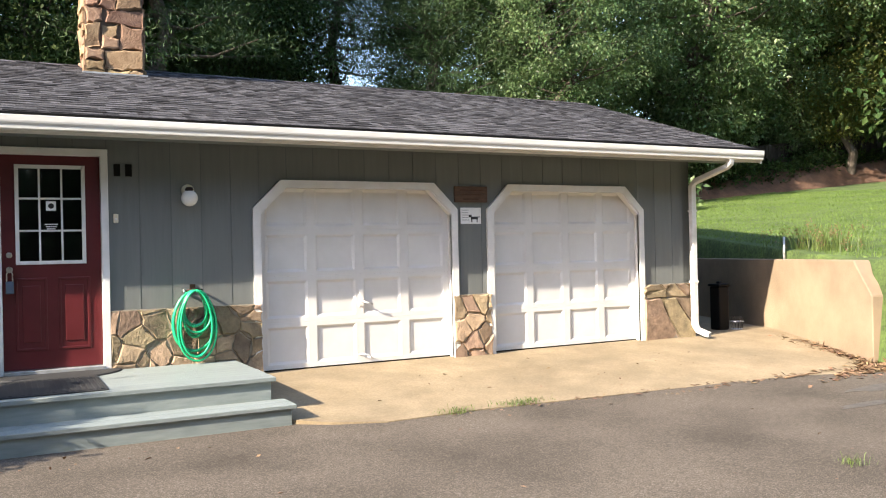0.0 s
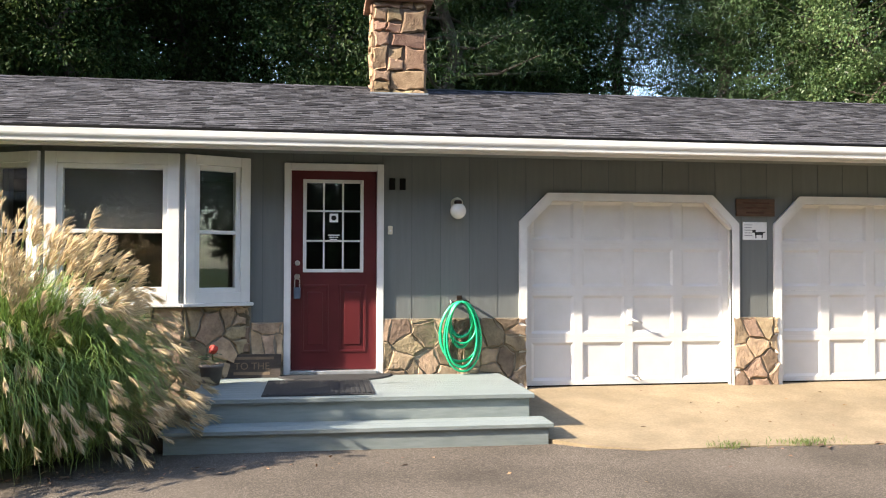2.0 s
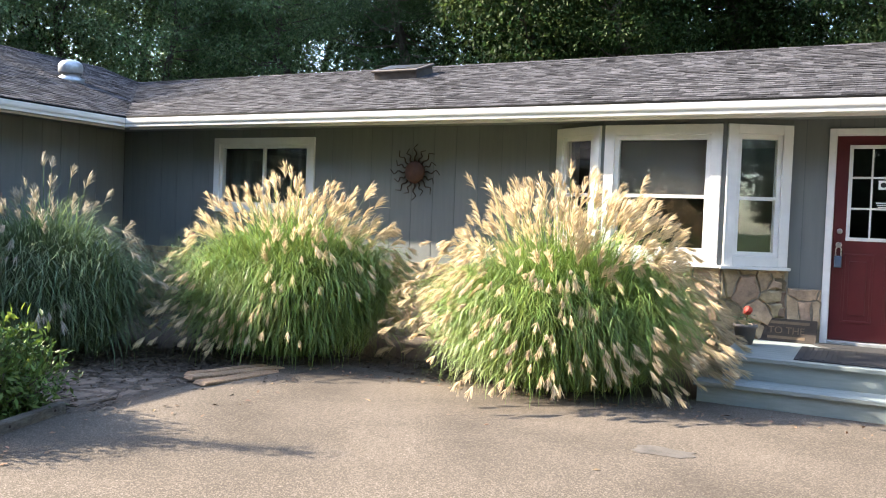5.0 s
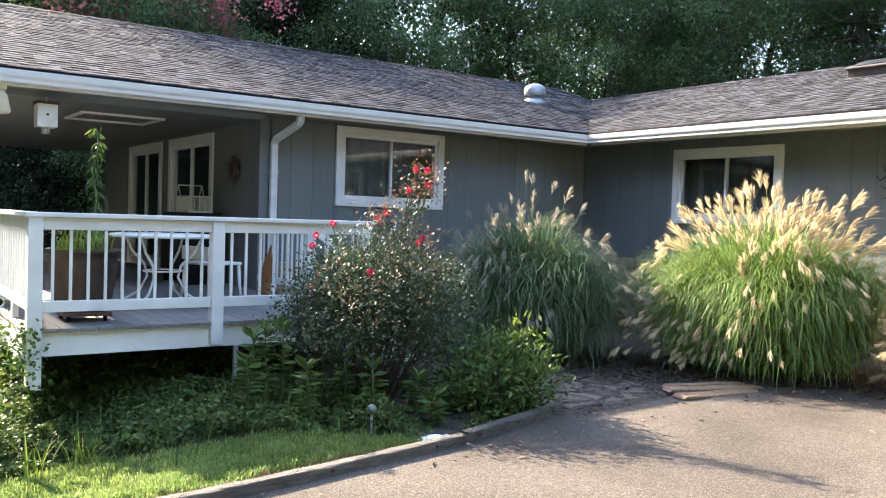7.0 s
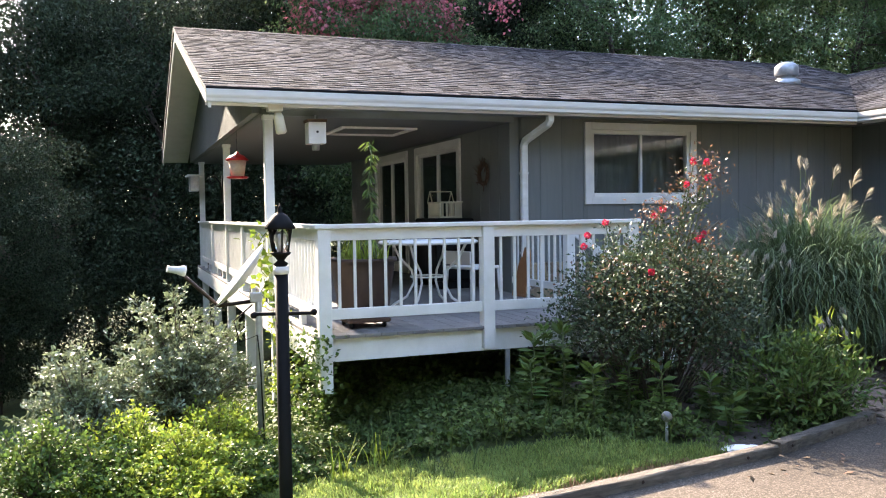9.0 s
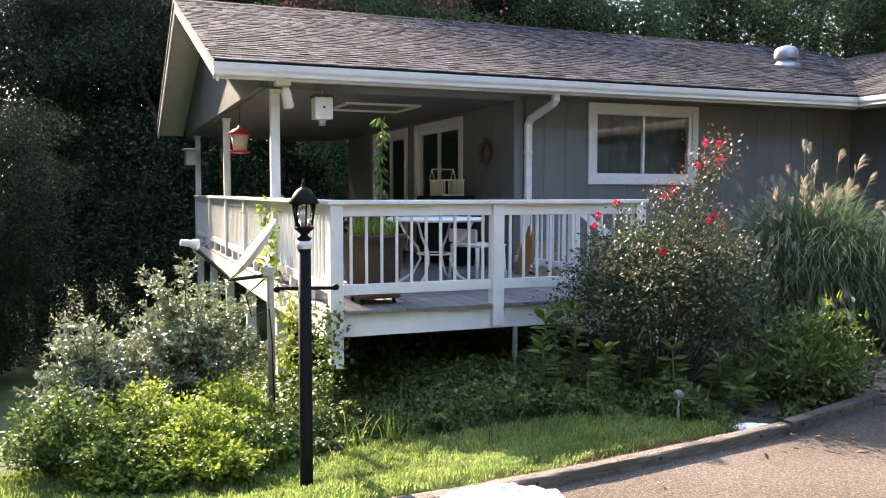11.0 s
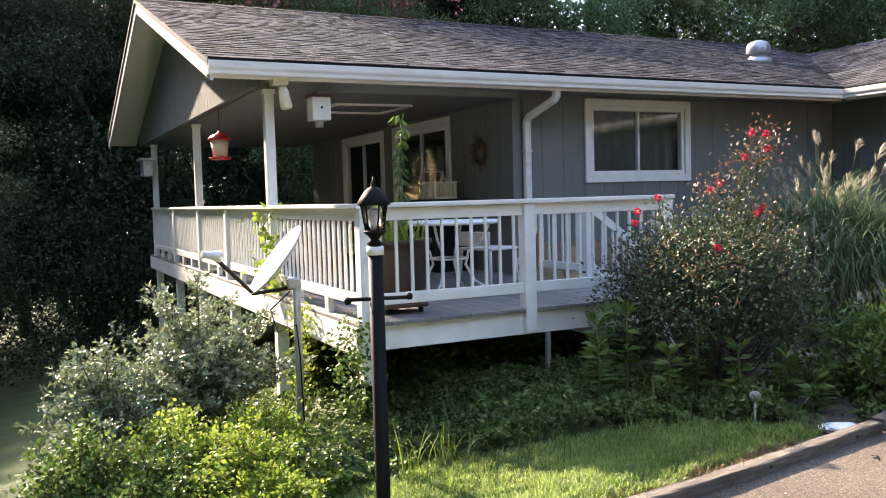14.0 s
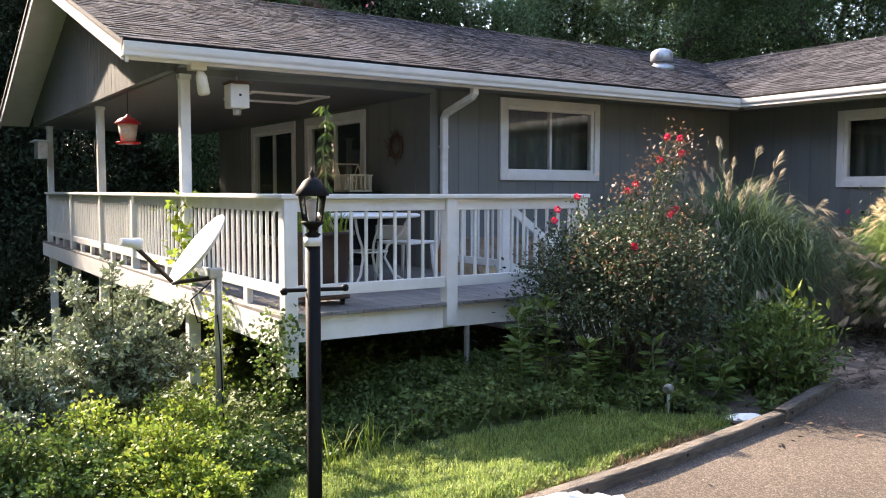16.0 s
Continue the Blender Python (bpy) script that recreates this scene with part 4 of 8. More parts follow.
part("sheet", bm, M_RUBBER, mt2)

# ---------------------------------------------------------------- garden hose
hose = thing("garden_hose", "bright green garden hose coiled on a wall hook", "garden hose", pose(2.79, -0.15, 0.93))
bm = bmesh.new()
rng = rand(14)
pts = []
for turn in range(11):
    w, h = rng.uniform(0.165, 0.235), rng.uniform(0.56, 0.74)
    if turn in (2, 4, 6, 8, 9):
        h *= rng.uniform(0.5, 0.8)
        w *= rng.uniform(0.6, 1.0)
    for k in range(28):
        a = k * 2 * math.pi / 28
        pts.append((w * math.sin(a) * (0.72 + 0.28 * math.sin(a / 2)) + 0.012 * math.sin(turn), -0.03 + 0.01 * turn - 0.01 * math.cos(a), -h / 2 + h / 2 * math.cos(a)))
tube(bm, pts, 0.0125, 6)
part("coil", bm, M_HOSE, hose)
hk = thing("hose_hook", "galvanised hose hook fixed to the siding", "hook", pose(2.79, -0.001, 0.93))
part("bracket", bx(-0.03, 0.03, -0.012, 0, -0.03, 0.06, 0.004), M_DARKMETAL, hk)
part("saddle", tube(bmesh.new(), [(-0.09, -0.01, -0.02), (-0.07, -0.12, 0.0), (0, -0.15, 0.012), (0.07, -0.12, 0.0), (0.09, -0.01, -0.02)], 0.012), M_DARKMETAL, hk)
part("valve", tube(bmesh.new(), [(-0.1, -0.02, 0.0), (-0.1, -0.08, 0.01), (-0.1, -0.09, -0.05)], 0.013), M_CHROME, hk)


# ---------------------------------------------------------------- downspouts
def downspout(name, pts, label):
    d = tagged(new(name), label, "downspout", kind="structure")
    bm = bmesh.new()
    pts = [Vector(p) for p in pts]
    rings = []
    for i, p in enumerate(pts):
        a = (pts[min(i + 1, len(pts) - 1)] - pts[max(i - 1, 0)]).normalized()
        s = Vector((1, 0, 0)) if name.endswith("front") else Vector((0, 1, 0))
        s = (s - a * s.dot(a)).normalized()
        u = a.cross(s)
        rings.append([bm.verts.new(p + s * x + u * y) for x, y in ((-0.042, -0.03), (-0.03, -0.036), (0.03, -0.036), (0.042, -0.03), (0.042, 0.03), (0.03, 0.036), (-0.03, 0.036), (-0.042, 0.03))])
    for r0, r1 in zip(rings, rings[1:]):
        for k in range(8):
            bm.faces.new((r0[k], r0[(k + 1) % 8], r1[(k + 1) % 8], r1[k]))
    bm.faces.new(rings[0])
    bmesh.ops.recalc_face_normals(bm, faces=bm.faces)
    part("pipe", bm, M_GUTTER, d)
    for z in (0.75, 1.75):
        c = pts[4]
        part("strap", bx(c.x - 0.05, c.x + 0.05, c.y - 0.044, c.y + 0.044, z, z + 0.03), M_GUTTER, d)
    return d


downspout("downspout_front", [(9.98, -0.57, 2.47), (9.98, -0.56, 2.40), (9.96, -0.53, 2.36), (9.74, -0.14, 2.18), (9.715, -0.1, 2.12), (9.715, -0.1, 0.16), (9.73, -0.14, 0.08), (9.79, -0.30, 0.02)],
          "white aluminium downspout with an elbow at the garage corner")
downspout("downspout_wing", [(-8.53, -5.32, 2.47), (-8.53, -5.32, 2.38), (-8.56, -5.33, 2.34), (-8.93, -5.45, 2.17), (-8.97, -5.46, 2.11), (-8.97, -5.46, 0.42), (-8.96, -5.46, 0.36), (-8.9, -5.46, 0.30)],
          "white aluminium downspout with an elbow at the porch corner")

# ---------------------------------------------------------------- chimney, skylight, roof vent
def courses(w, z0, z1, rng):
    """Rough squared stones in uneven courses that fill a face."""
    out, z = [], z0
    while z < z1 - 0.02:
        h = min(rng.choice((0.14, 0.2, 0.27, 0.33)), z1 - z)
        if z1 - z - h < 0.08:
            h = z1 - z
        x = 0.0
        while x < w - 0.01:
            k = min(rng.uniform(0.17, 0.46), w - x)
            if w - x - k < 0.1:
                k = w - x
            for za, zb in (((z, z + h),) if h < 0.24 or rng.random() < 0.5 else ((z, z + h * 0.45), (z + h * 0.45, z + h))):
                def q():
                    return rng.uniform(-0.034, 0.034)
                out.append([(max(0, x + q()), za + q()), (min(w, x + k / 2 + q()), za + q()), (min(w, x + k + q()), za + q()), (min(w, x + k + q()), zb + q()), (x + k / 2 + q(), zb + q()), (max(0, x + q()), zb + q())])
            x += k
        z += h
    return out


ch = thing("chimney", "square chimney of reddish brown fieldstone", "chimney")
M_MORTAR_D = mat("dark_mortar", (0.09, 0.062, 0.042), (0.15, 0.11, 0.078), 14, 0.95, 0.5, 90)
part("core", bx(2.05, 2.76, 2.80, 3.42, 3.2, 5.0), M_MORTAR_D, ch)
faces4 = ((pose(2.03, 2.80, 0), 0.75), (pose(2.05, 3.42, 0, 0, 0, -90), 0.62), (pose(2.76, 2.80, 0, 0, 0, 90), 0.62), (pose(2.78, 3.42, 0, 0, 0, 180), 0.75))
for i, (mm, w) in enumerate(faces4):
    rng = rand(60 + i)
    for poly in courses(w, 3.3, 5.0, rng):
        ob = part("stone", stone_mesh(bmesh.new(), poly, rng, 0.009, 0.034 * rng.uniform(0.6, 1.3), 0.016), M_STONE_I, ch)
        ob.matrix_basis = mm
part("cap", bx(1.94, 2.88, 2.7, 3.52, 5.0, 5.09, 0.015), M_STONE_I, ch)
part("flashing", bx(2.0, 2.81, 2.735, 2.795, 3.55, 3.715), M_GALV, ch)
sk = thing("skylight", "low dark-framed skylight on the roof slope", "skylight", pose(-5.47, 2.5, EAVE_Z + PITCH * 3.08, math.degrees(math.atan(PITCH))))
M_BRONZE = mat("weathered_bronze_frame", (0.06, 0.048, 0.04), (0.10, 0.082, 0.07), 8, 0.6, 0.15)
part("curb", bx(-0.39, 0.39, -0.40, 0.16, -0.02, 0.12, 0.01), M_BRONZE, sk)
part("frame", bx(-0.42, 0.42, -0.43, 0.19, 0.121, 0.155, 0.012), M_BRONZE, sk)
part("pane", bx(-0.34, 0.34, -0.34, 0.11, 0.157, 0.163), mat("smoked_skylight_dome", (0.02, 0.018, 0.016), (0.035, 0.03, 0.028), 5, 0.3, 0), sk)
rv = thing("roof_vent", "galvanised round roof vent with a domed cap", "roof vent", pose(-11.0, 0.56, EAVE_Z + PITCH * 2.58))
part("collar", lathe(bmesh.new(), [(0.24, -0.08), (0.22, 0.02), (0.15, 0.05), (0.15, 0.14)], 24), M_GALV, rv)
part("cap", lathe(bmesh.new(), [(0.185, 0.1), (0.2, 0.12), (0.2, 0.22), (0.185, 0.27), (0.14, 0.31), (0.07, 0.335), (0.01, 0.34)], 28), M_GALV, rv)

# ---------------------------------------------------------------- retaining wall by the garage
rw = tagged(new("retaining_wall"), "tan stuccoed retaining wall holding up the lawn", "retaining wall", kind="structure")
bm = bmesh.new()
front = [(0.18, -0.6), (9.0, -0.6), (9.0, 1.04), (0.56, 1.04), (0.18, 0.6)]
prism(bm, front, 0.0, 0.26)
bmesh.ops.recalc_face_normals(bm, faces=bm.faces)
bmesh.ops.bevel(bm, geom=list(bm.edges), offset=0.012, segments=1, affect="EDGES")
ang = math.degrees(math.atan2(3.1, 0.2))
part("wall_body", bm, M_RETAIN, rw, m=Matrix(((0.359, 0.933, 0, 10.5), (0.933, -0.359, 0, -2.42), (0, 0, 1, 0), (0, 0, 0, 1))))
part("return_body", bx(10.86, 12.6, -2.12, -1.9, -0.6, 0.5, 0.012), M_RETAIN, rw)
bn = thing("small_bin", "narrow dark grey lidded bin beside the garage", "bin", pose(10.72, 0.42, -0.012))
part("body", bx(-0.1, 0.1, -0.1, 0.1, 0, 0.66, 0.02), M_BLACK, bn)
part("lid", bx(-0.12, 0.12, -0.12, 0.12, 0.66, 0.70, 0.015), M_BLACK, bn)
part("knob", bx(-0.03, 0.03, -0.03, 0.03, 0.70, 0.735, 0.01), M_BLACK, bn)
bs = thing("wire_basket", "small pale wire basket of green stuff on the ground", "basket", pose(10.95, 0.3, -0.012))
for i in range(12):
    a = i * math.pi / 6
    part("wire", tube(bmesh.new(), [(0.07 * math.cos(a), 0.07 * math.sin(a), 0), (0.1 * math.cos(a), 0.1 * math.sin(a), 0.12), (0.07 * math.cos(a + 0.5), 0.07 * math.sin(a + 0.5), 0.2)], 0.003, 5), M_DARKMETAL, bs)
part("ring", tube(bmesh.new(), [(0.1 * math.cos(k * math.pi / 10), 0.1 * math.sin(k * math.pi / 10), 0.12) for k in range(21)], 0.005, 5), M_GALV, bs)
part("base", lathe(bmesh.new(), [(0.08, 0), (0.08, 0.01)], 16), M_GALV, bs)

# low wooden sign leaning by the door, pot at the end of the landing
M_SIGNWOOD = mat("dark_sign_board", (0.03, 0.022, 0.017), (0.06, 0.044, 0.034), 6, 0.8, 0.4, 60, stretch=(2, 9, 9))
M_SIGNINK = mat("tan_sign_paint", (0.13, 0.09, 0.055), (0.17, 0.12, 0.075), 15, 0.8, 0)
ws = thing("leaning_sign", "dark wooden sign with tan lettering leaning on the stone base", "sign", pose(0.66, -0.14, 0.167, -12))
part("board", bx(-0.31, 0.27, 0, 0.022, 0, 0.24, 0.005), M_SIGNWOOD, ws)
fc = bpy.data.curves.new("lettering", "FONT")
fc.body, fc.size, fc.extrude, fc.align_x = "TO THE", 0.1, 0.002, "CENTER"
fc.materials.append(M_SIGNINK)
txt = new("lettering", fc)
txt.parent = ws
txt.matrix_basis = pose(-0.02, -0.003, 0.085, 90)
for a, b, z in ((-0.24, 0.2, 0.185), (-0.2, 0.16, 0.03)):
    part("text_bar", bx(a, b, -0.003, 0.0, z, z + 0.028), M_SIGNINK, ws)
fpot = thing("flower_pot", "grey clay flower pot with a red bloom on the landing", "flower pot", pose(0.3, -0.62, 0.167))
M_CLAY = mat("grey_clay", (0.13, 0.11, 0.10), (0.2, 0.17, 0.15), 9, 0.85, 0.3)
part("pot", lathe(bmesh.new(), [(0.075, 0), (0.11, 0.17), (0.12, 0.17), (0.12, 0.2), (0.1, 0.2), (0.095, 0.17), (0.01, 0.165)], 22), M_CLAY, fpot)
rng = rand(66)
bm = bmesh.new()
for i in range(34):
    a, h = rng.uniform(0, 6.28), rng.uniform(0.03, 0.13)
    d = Vector((math.cos(a), math.sin(a), 0))
    o = d * rng.uniform(0, 0.06) + Vector((0, 0, 0.17 + h))
    s = Vector((-d.y, d.x, 0)) * 0.022
    bm.faces.new([bm.verts.new(p) for p in (o, o + d * 0.035 + s, o + d * 0.08 - Vector((0, 0, 0.01)), o + d * 0.035 - s)])
part("leaves", bm, mat("pot_leaf", (0.03, 0.07, 0.02), (0.06, 0.12, 0.03), 5, 0.5, 0), fpot)
bm = bmesh.new()
bmesh.ops.create_icosphere(bm, subdivisions=2, radius=0.045, matrix=pose(0.02, -0.03, 0.34))
for v in bm.verts:
    v.co += Vector((1, 1, 1)) * 0.02 * noise.noise(v.co * 60)
part("bloom", bm, mat("red_bloom", (0.4, 0.03, 0.02), (0.55, 0.06, 0.03), 20, 0.6, 0), fpot)
part("stem", tube(bmesh.new(), [(0.0, 0.0, 0.16), (0.015, -0.02, 0.26), (0.02, -0.03, 0.33)], 0.006, 5), mat("pot_stem", (0.05, 0.08, 0.02), (0.08, 0.11, 0.03), 9, 0.6, 0), fpot)

# dark lidded form standing in for an unidentified object on the driveway, tar patch
rb = thing("driveway_object", "dark rounded lidded form for an unidentified object on the driveway", "bin", pose(3.575, -7.63, drive_z(3.53, -7.6)) @ Matrix.Scale(0.97, 4))
M_BINPL = mat("dark_blue_plastic", (0.008, 0.010, 0.014), (0.014, 0.016, 0.022), 8, 0.35, 0.05)
part("body", lathe(bmesh.new(), [(0.21, 0.0), (0.22, 0.02), (0.255, 0.78), (0.265, 0.8), (0.265, 0.83)], 32), M_BINPL, rb)
part("lid", lathe(bmesh.new(), [(0.275, 0.815), (0.28, 0.83), (0.27, 0.87), (0.22, 0.91), (0.1, 0.93), (0.02, 0.935)], 32), M_BINPL, rb)
rng = rand(71)
M_TAR = mat("tar_stain", (0.045, 0.039, 0.033), (0.095, 0.082, 0.068), 9, 0.85, 0.5, 110)
for x, y, a, b in ((0.2, -3.72, 0.26, 0.13), (9.3, -3.4, 0.8, 0.16), (8.2, -3.9, 0.5, 0.08)):
    out = [(x + a * math.cos(k * 0.349) * rng.uniform(0.7, 1.1), y + b * math.sin(k * 0.349) * rng.uniform(0.7, 1.1)) for k in range(18)]
    tagged(part("tar_patch", slab(out, lambda u, v: drive_z(u, v) + 0.004, 0.003), M_TAR), "dark tar stain on the asphalt driveway", "stain", group="tar stains")


# ---------------------------------------------------------------- deck and porch
DZ = 0.265
deck = thing("deck", "white railed deck with weathered grey floor boards", "deck")
y = -8.70
rng = rand(31)
while y < -5.62:
    part("floor_board", bx(-18.0, -6.30, y, y + 0.136, DZ - 0.03, DZ, 0.003), M_DECKFLOOR, deck)
    y += 0.141
M_DECKWHITE = mat("white_deck_paint", (0.66, 0.66, 0.63), (0.76, 0.76, 0.74), 5, 0.5, 0.25, 70, stain=0.08)
part("rim_board", bx(-6.40, -6.36, -8.66, -5.6, 0.035, DZ - 0.032, 0.004), M_DECKWHITE, deck, "white painted rim board")
part("rim_board", bx(-18.0, -6.36, -8.70, -8.66, 0.0, DZ - 0.032, 0.004), M_DECKWHITE, deck, "white painted rim board")
part("rim_board", bx(-9.04, -6.36, -5.62, -5.585, 0.035, DZ - 0.032, 0.004), M_DECKWHITE, deck, "white painted rim board")
for x in (-8.8, -11.0, -13.2, -15.4, -17.6):
    part("beam", bx(x - 0.04, x + 0.04, -8.65, -5.65, 0.0, DZ - 0.033), M_BROWNWOOD, deck)
for x in (-8.95, -11.1, -13.2, -15.3, -17.6):
    part("support_post", bx(x - 0.06, x + 0.06, -8.64, -8.52, ground_z(x, -8.6) - 0.2, 0.0), M_DECKWHITE, deck)
part("support_post", bx(-6.38, -6.345, -6.95, -6.915, ground_z(-6.4, -7.1) - 0.2, 0.036), M_GALV, deck)

rail = thing("deck_railing", "white painted wooden railing with thin square balusters", "railing")
POSTS_E = (-8.62, -7.13, -5.62)
POSTS_S = (-6.35, -8.92, -11.1, -12.95, -15.2, -17.55)
for yy in POSTS_E:
    part("post", bx(-6.405, -6.295, yy - 0.055, yy + 0.055, (-0.22 if yy < -8 else 0.06), 1.16, 0.006), M_DECKWHITE, rail)
for xx in POSTS_S[1:]:
    part("post", bx(xx - 0.045, xx + 0.045, -8.675, -8.585, 0.02, 1.16, 0.006), M_DECKWHITE, rail)
for a, b in zip(POSTS_E, POSTS_E[1:]):
    part("rail", bx(-6.37, -6.33, a + 0.055, b - 0.055, 1.06, 1.158, 0.004), M_DECKWHITE, rail)
    part("rail", bx(-6.37, -6.33, a + 0.055, b - 0.055, 0.395, 0.485, 0.004), M_DECKWHITE, rail)
    n = 11
    for i in range(1, n):
        yy = a + (b - a) * i / n
        part("baluster", bx(-6.361, -6.339, yy - 0.011, yy + 0.011, 0.487, 1.058), M_DECKWHITE, rail)
for a, b in zip(POSTS_S, POSTS_S[1:]):
    part("rail", bx(b + 0.045, a - 0.045, -8.65, -8.61, 1.06, 1.158, 0.004), M_DECKWHITE, rail)
    part("rail", bx(b + 0.045, a - 0.045, -8.65, -8.61, 0.395, 0.485, 0.004), M_DECKWHITE, rail)
    n = round((a - b) / 0.135)
    for i in range(1, n):
        xx = a + (b - a) * i / n
        part("baluster", bx(xx - 0.011, xx + 0.011, -8.641, -8.619, 0.487, 1.058), M_DECKWHITE, rail)
    for i in range(1, 3):
        xx = a + (b - a) * i / 3
        part("spacer_block", bx(xx - 0.045, xx + 0.045, -8.655, -8.605, DZ + 0.002, 0.394), M_DECKWHITE, rail)
part("cap_board", bx(-6.42, -6.28, -8.70, -5.55, 1.16, 1.198, 0.006), M_DECKWHITE, rail)
part("cap_board", bx(-17.62, -6.421, -8.70, -8.56, 1.16, 1.198, 0.006), M_DECKWHITE, rail)

for i, xx in enumerate((-8.95, -12.95, -17.3)):
    pp = thing("porch_post", "slim white square post under the porch roof", "post", pose(xx, -8.63, 1.199), group="porch posts")
    part("shaft", bx(-0.05, 0.05, -0.05, 0.05, 0, 1.15, 0.006), M_DECKWHITE, pp)
    part("bracket", bx(-0.06, 0.06, -0.06, 0.06, 1.151, 1.2, 0.004), M_DECKWHITE, pp)
tagged(part("trim_porch_beam", bx(-18.0, -8.95, -8.72, -8.60, 2.405, 2.47), M_SIDING), "blue-grey painted beam edge under the gable", "beam", kind="structure")
tagged(part("trim_porch_beam_side", bx(-9.05, -8.95, -8.6, -5.6, 2.40, 2.47), M_SOFFIT), "beam along the side of the porch roof", "beam", kind="structure")
hatch = tagged(new("trim_hatch"), "white frame of a ceiling hatch", "hatch", kind="structure")
for a, b, c, d in ((-10.9, -9.9, -7.55, -7.49), (-10.9, -9.9, -6.6, -6.54), (-10.9, -10.84, -7.49, -6.6), (-9.96, -9.9, -7.49, -6.6)):
    part("strip", bx(a, b, c, d, 2.375, 2.399), M_WHITE, hatch)

# stairs at the north end of the deck
st = thing("deck_stairs", "white and grey wooden stairs with a sloping handrail", "stairs")
for i in range(2):
    part("tread", bx(-7.5, -6.45, -5.58 + 0.28 * i, -5.30 + 0.28 * i, DZ - 0.2 * (i + 1) - 0.035, DZ - 0.2 * (i + 1), 0.004), M_DECKGRAY, st)
for x in (-7.54, -6.44):
    bm = prism(bmesh.new(), [(-5.58, DZ - 0.02), (-5.58, -0.3), (-4.9, -0.3), (-4.9, -0.22)], -x - 0.02, -x + 0.02)
    bmesh.ops.recalc_face_normals(bm, faces=bm.faces)
    part("stringer", bm, M_DECKWHITE, st, m=pose(0, 0, 0, 0, 0, 90))
part("newel", bx(-7.59, -7.49, -5.68, -5.58, DZ, 1.155, 0.005), M_DECKWHITE, st)
part("newel", bx(-7.58, -7.50, -4.92, -4.84, -0.3, 0.75, 0.005), M_DECKWHITE, st)
for z0, z1 in ((1.02, 1.12), (0.42, 0.50)):
    bm = prism(bmesh.new(), [(-5.58, z0), (-5.58, z1), (-4.88, z1 - 0.5), (-4.88, z0 - 0.5)], 7.52, 7.56)
    bmesh.ops.recalc_face_normals(bm, faces=bm.faces)
    part("handrail", bm, M_DECKWHITE, st, m=pose(0, 0, 0, 0, 0, 90))
for i in range(1, 5):
    yy = -5.58 + 0.14 * i
    part("baluster", bx(-7.55, -7.53, yy - 0.01, yy + 0.01, 0.46 - 0.1 * i, 1.06 - 0.1 * i), M_DECKWHITE, st)
part("side_rail", bx(-8.95, -7.6, -5.65, -5.61, 1.04, 1.14, 0.004), M_DECKWHITE, st)
part("side_rail", bx(-8.95, -7.6, -5.65, -5.61, 0.40, 0.48, 0.004), M_DECKWHITE, st)
for i in range(1, 10):
    xx = -8.95 + 0.135 * i
    part("baluster", bx(xx - 0.01, xx + 0.01, -5.64, -5.62, 0.482, 1.038), M_DECKWHITE, st)

tagged(part("trim_corner", bx(-9.16, -9.03, -5.625, -5.5, DZ, 2.47), M_SIDING), "painted corner board at the porch", "corner board", kind="structure")
# porch doors
for i, (a, b) in enumerate(((-12.72, -10.72), (-15.06, -13.12))):
    pd = glazing("door_porch_%d" % (i + 1), pose(a, -5.60, DZ), b - a, 2.09, "v", "white-trimmed glazed sliding door onto the porch", trim=0.12, sill=False, category="door")

# ---------------------------------------------------------------- things on the porch
M_POT = mat("brown_resin_pot", (0.035, 0.02, 0.014), (0.06, 0.035, 0.024), 9, 0.6, 0.2)
M_TERRA = mat("honey_wood", (0.28, 0.12, 0.045), (0.36, 0.17, 0.07), 4, 0.5, 0.15, stretch=(9, 9, 2))
pot = thing("plant_pot", "large dark brown resin pot on a wheeled caddy", "plant pot", pose(-6.82, -8.15, DZ))
part("body", lathe(bmesh.new(), [(0.2, 0.09), (0.24, 0.2), (0.28, 0.5), (0.29, 0.58), (0.31, 0.585), (0.31, 0.62), (0.28, 0.62), (0.26, 0.57), (0.02, 0.56)], 28), M_POT, pot)
part("caddy", bx(-0.2, 0.2, -0.2, 0.2, 0.05, 0.085, 0.01), M_BROWNWOOD, pot, "brown wooden caddy board")
for sx in (-0.15, 0.15):
    for sy in (-0.15, 0.15):
        part("wheel", lathe(bmesh.new(), [(0.026, -0.012), (0.028, 0), (0.026, 0.012)], 12, pose(sx, sy, 0.028, 90)), M_BLACK, pot)
tb = thing("patio_table", "white metal patio table with curved tube legs", "table", pose(-7.7, -7.2, DZ))
part("tabletop", lathe(bmesh.new(), [(0.5, 0.70), (0.52, 0.71), (0.52, 0.725), (0.5, 0.735), (0.02, 0.735)], 32), M_DECKWHITE, tb)
for i in range(4):
    a = math.pi / 4 + i * math.pi / 2
    pts = [(r * math.cos(a), r * math.sin(a), z) for r, z in ((0.42, 0.70), (0.34, 0.55), (0.2, 0.42), (0.17, 0.3), (0.26, 0.14), (0.40, 0.06), (0.46, 0.015))]
    part("leg", tube(bmesh.new(), pts, 0.014, 6), M_DECKWHITE, tb)
part("ring", tube(bmesh.new(), [(0.19 * math.cos(k * math.pi / 12), 0.19 * math.sin(k * math.pi / 12), 0.36) for k in range(25)], 0.01, 6), M_DECKWHITE, tb)
chair = thing("patio_chair", "white moulded patio chair behind the table", "chair", pose(-8.05, -6.55, DZ, 0, 0, 200))
part("seat", bx(-0.23, 0.23, -0.22, 0.22, 0.40, 0.43, 0.012), M_DECKWHITE, chair)
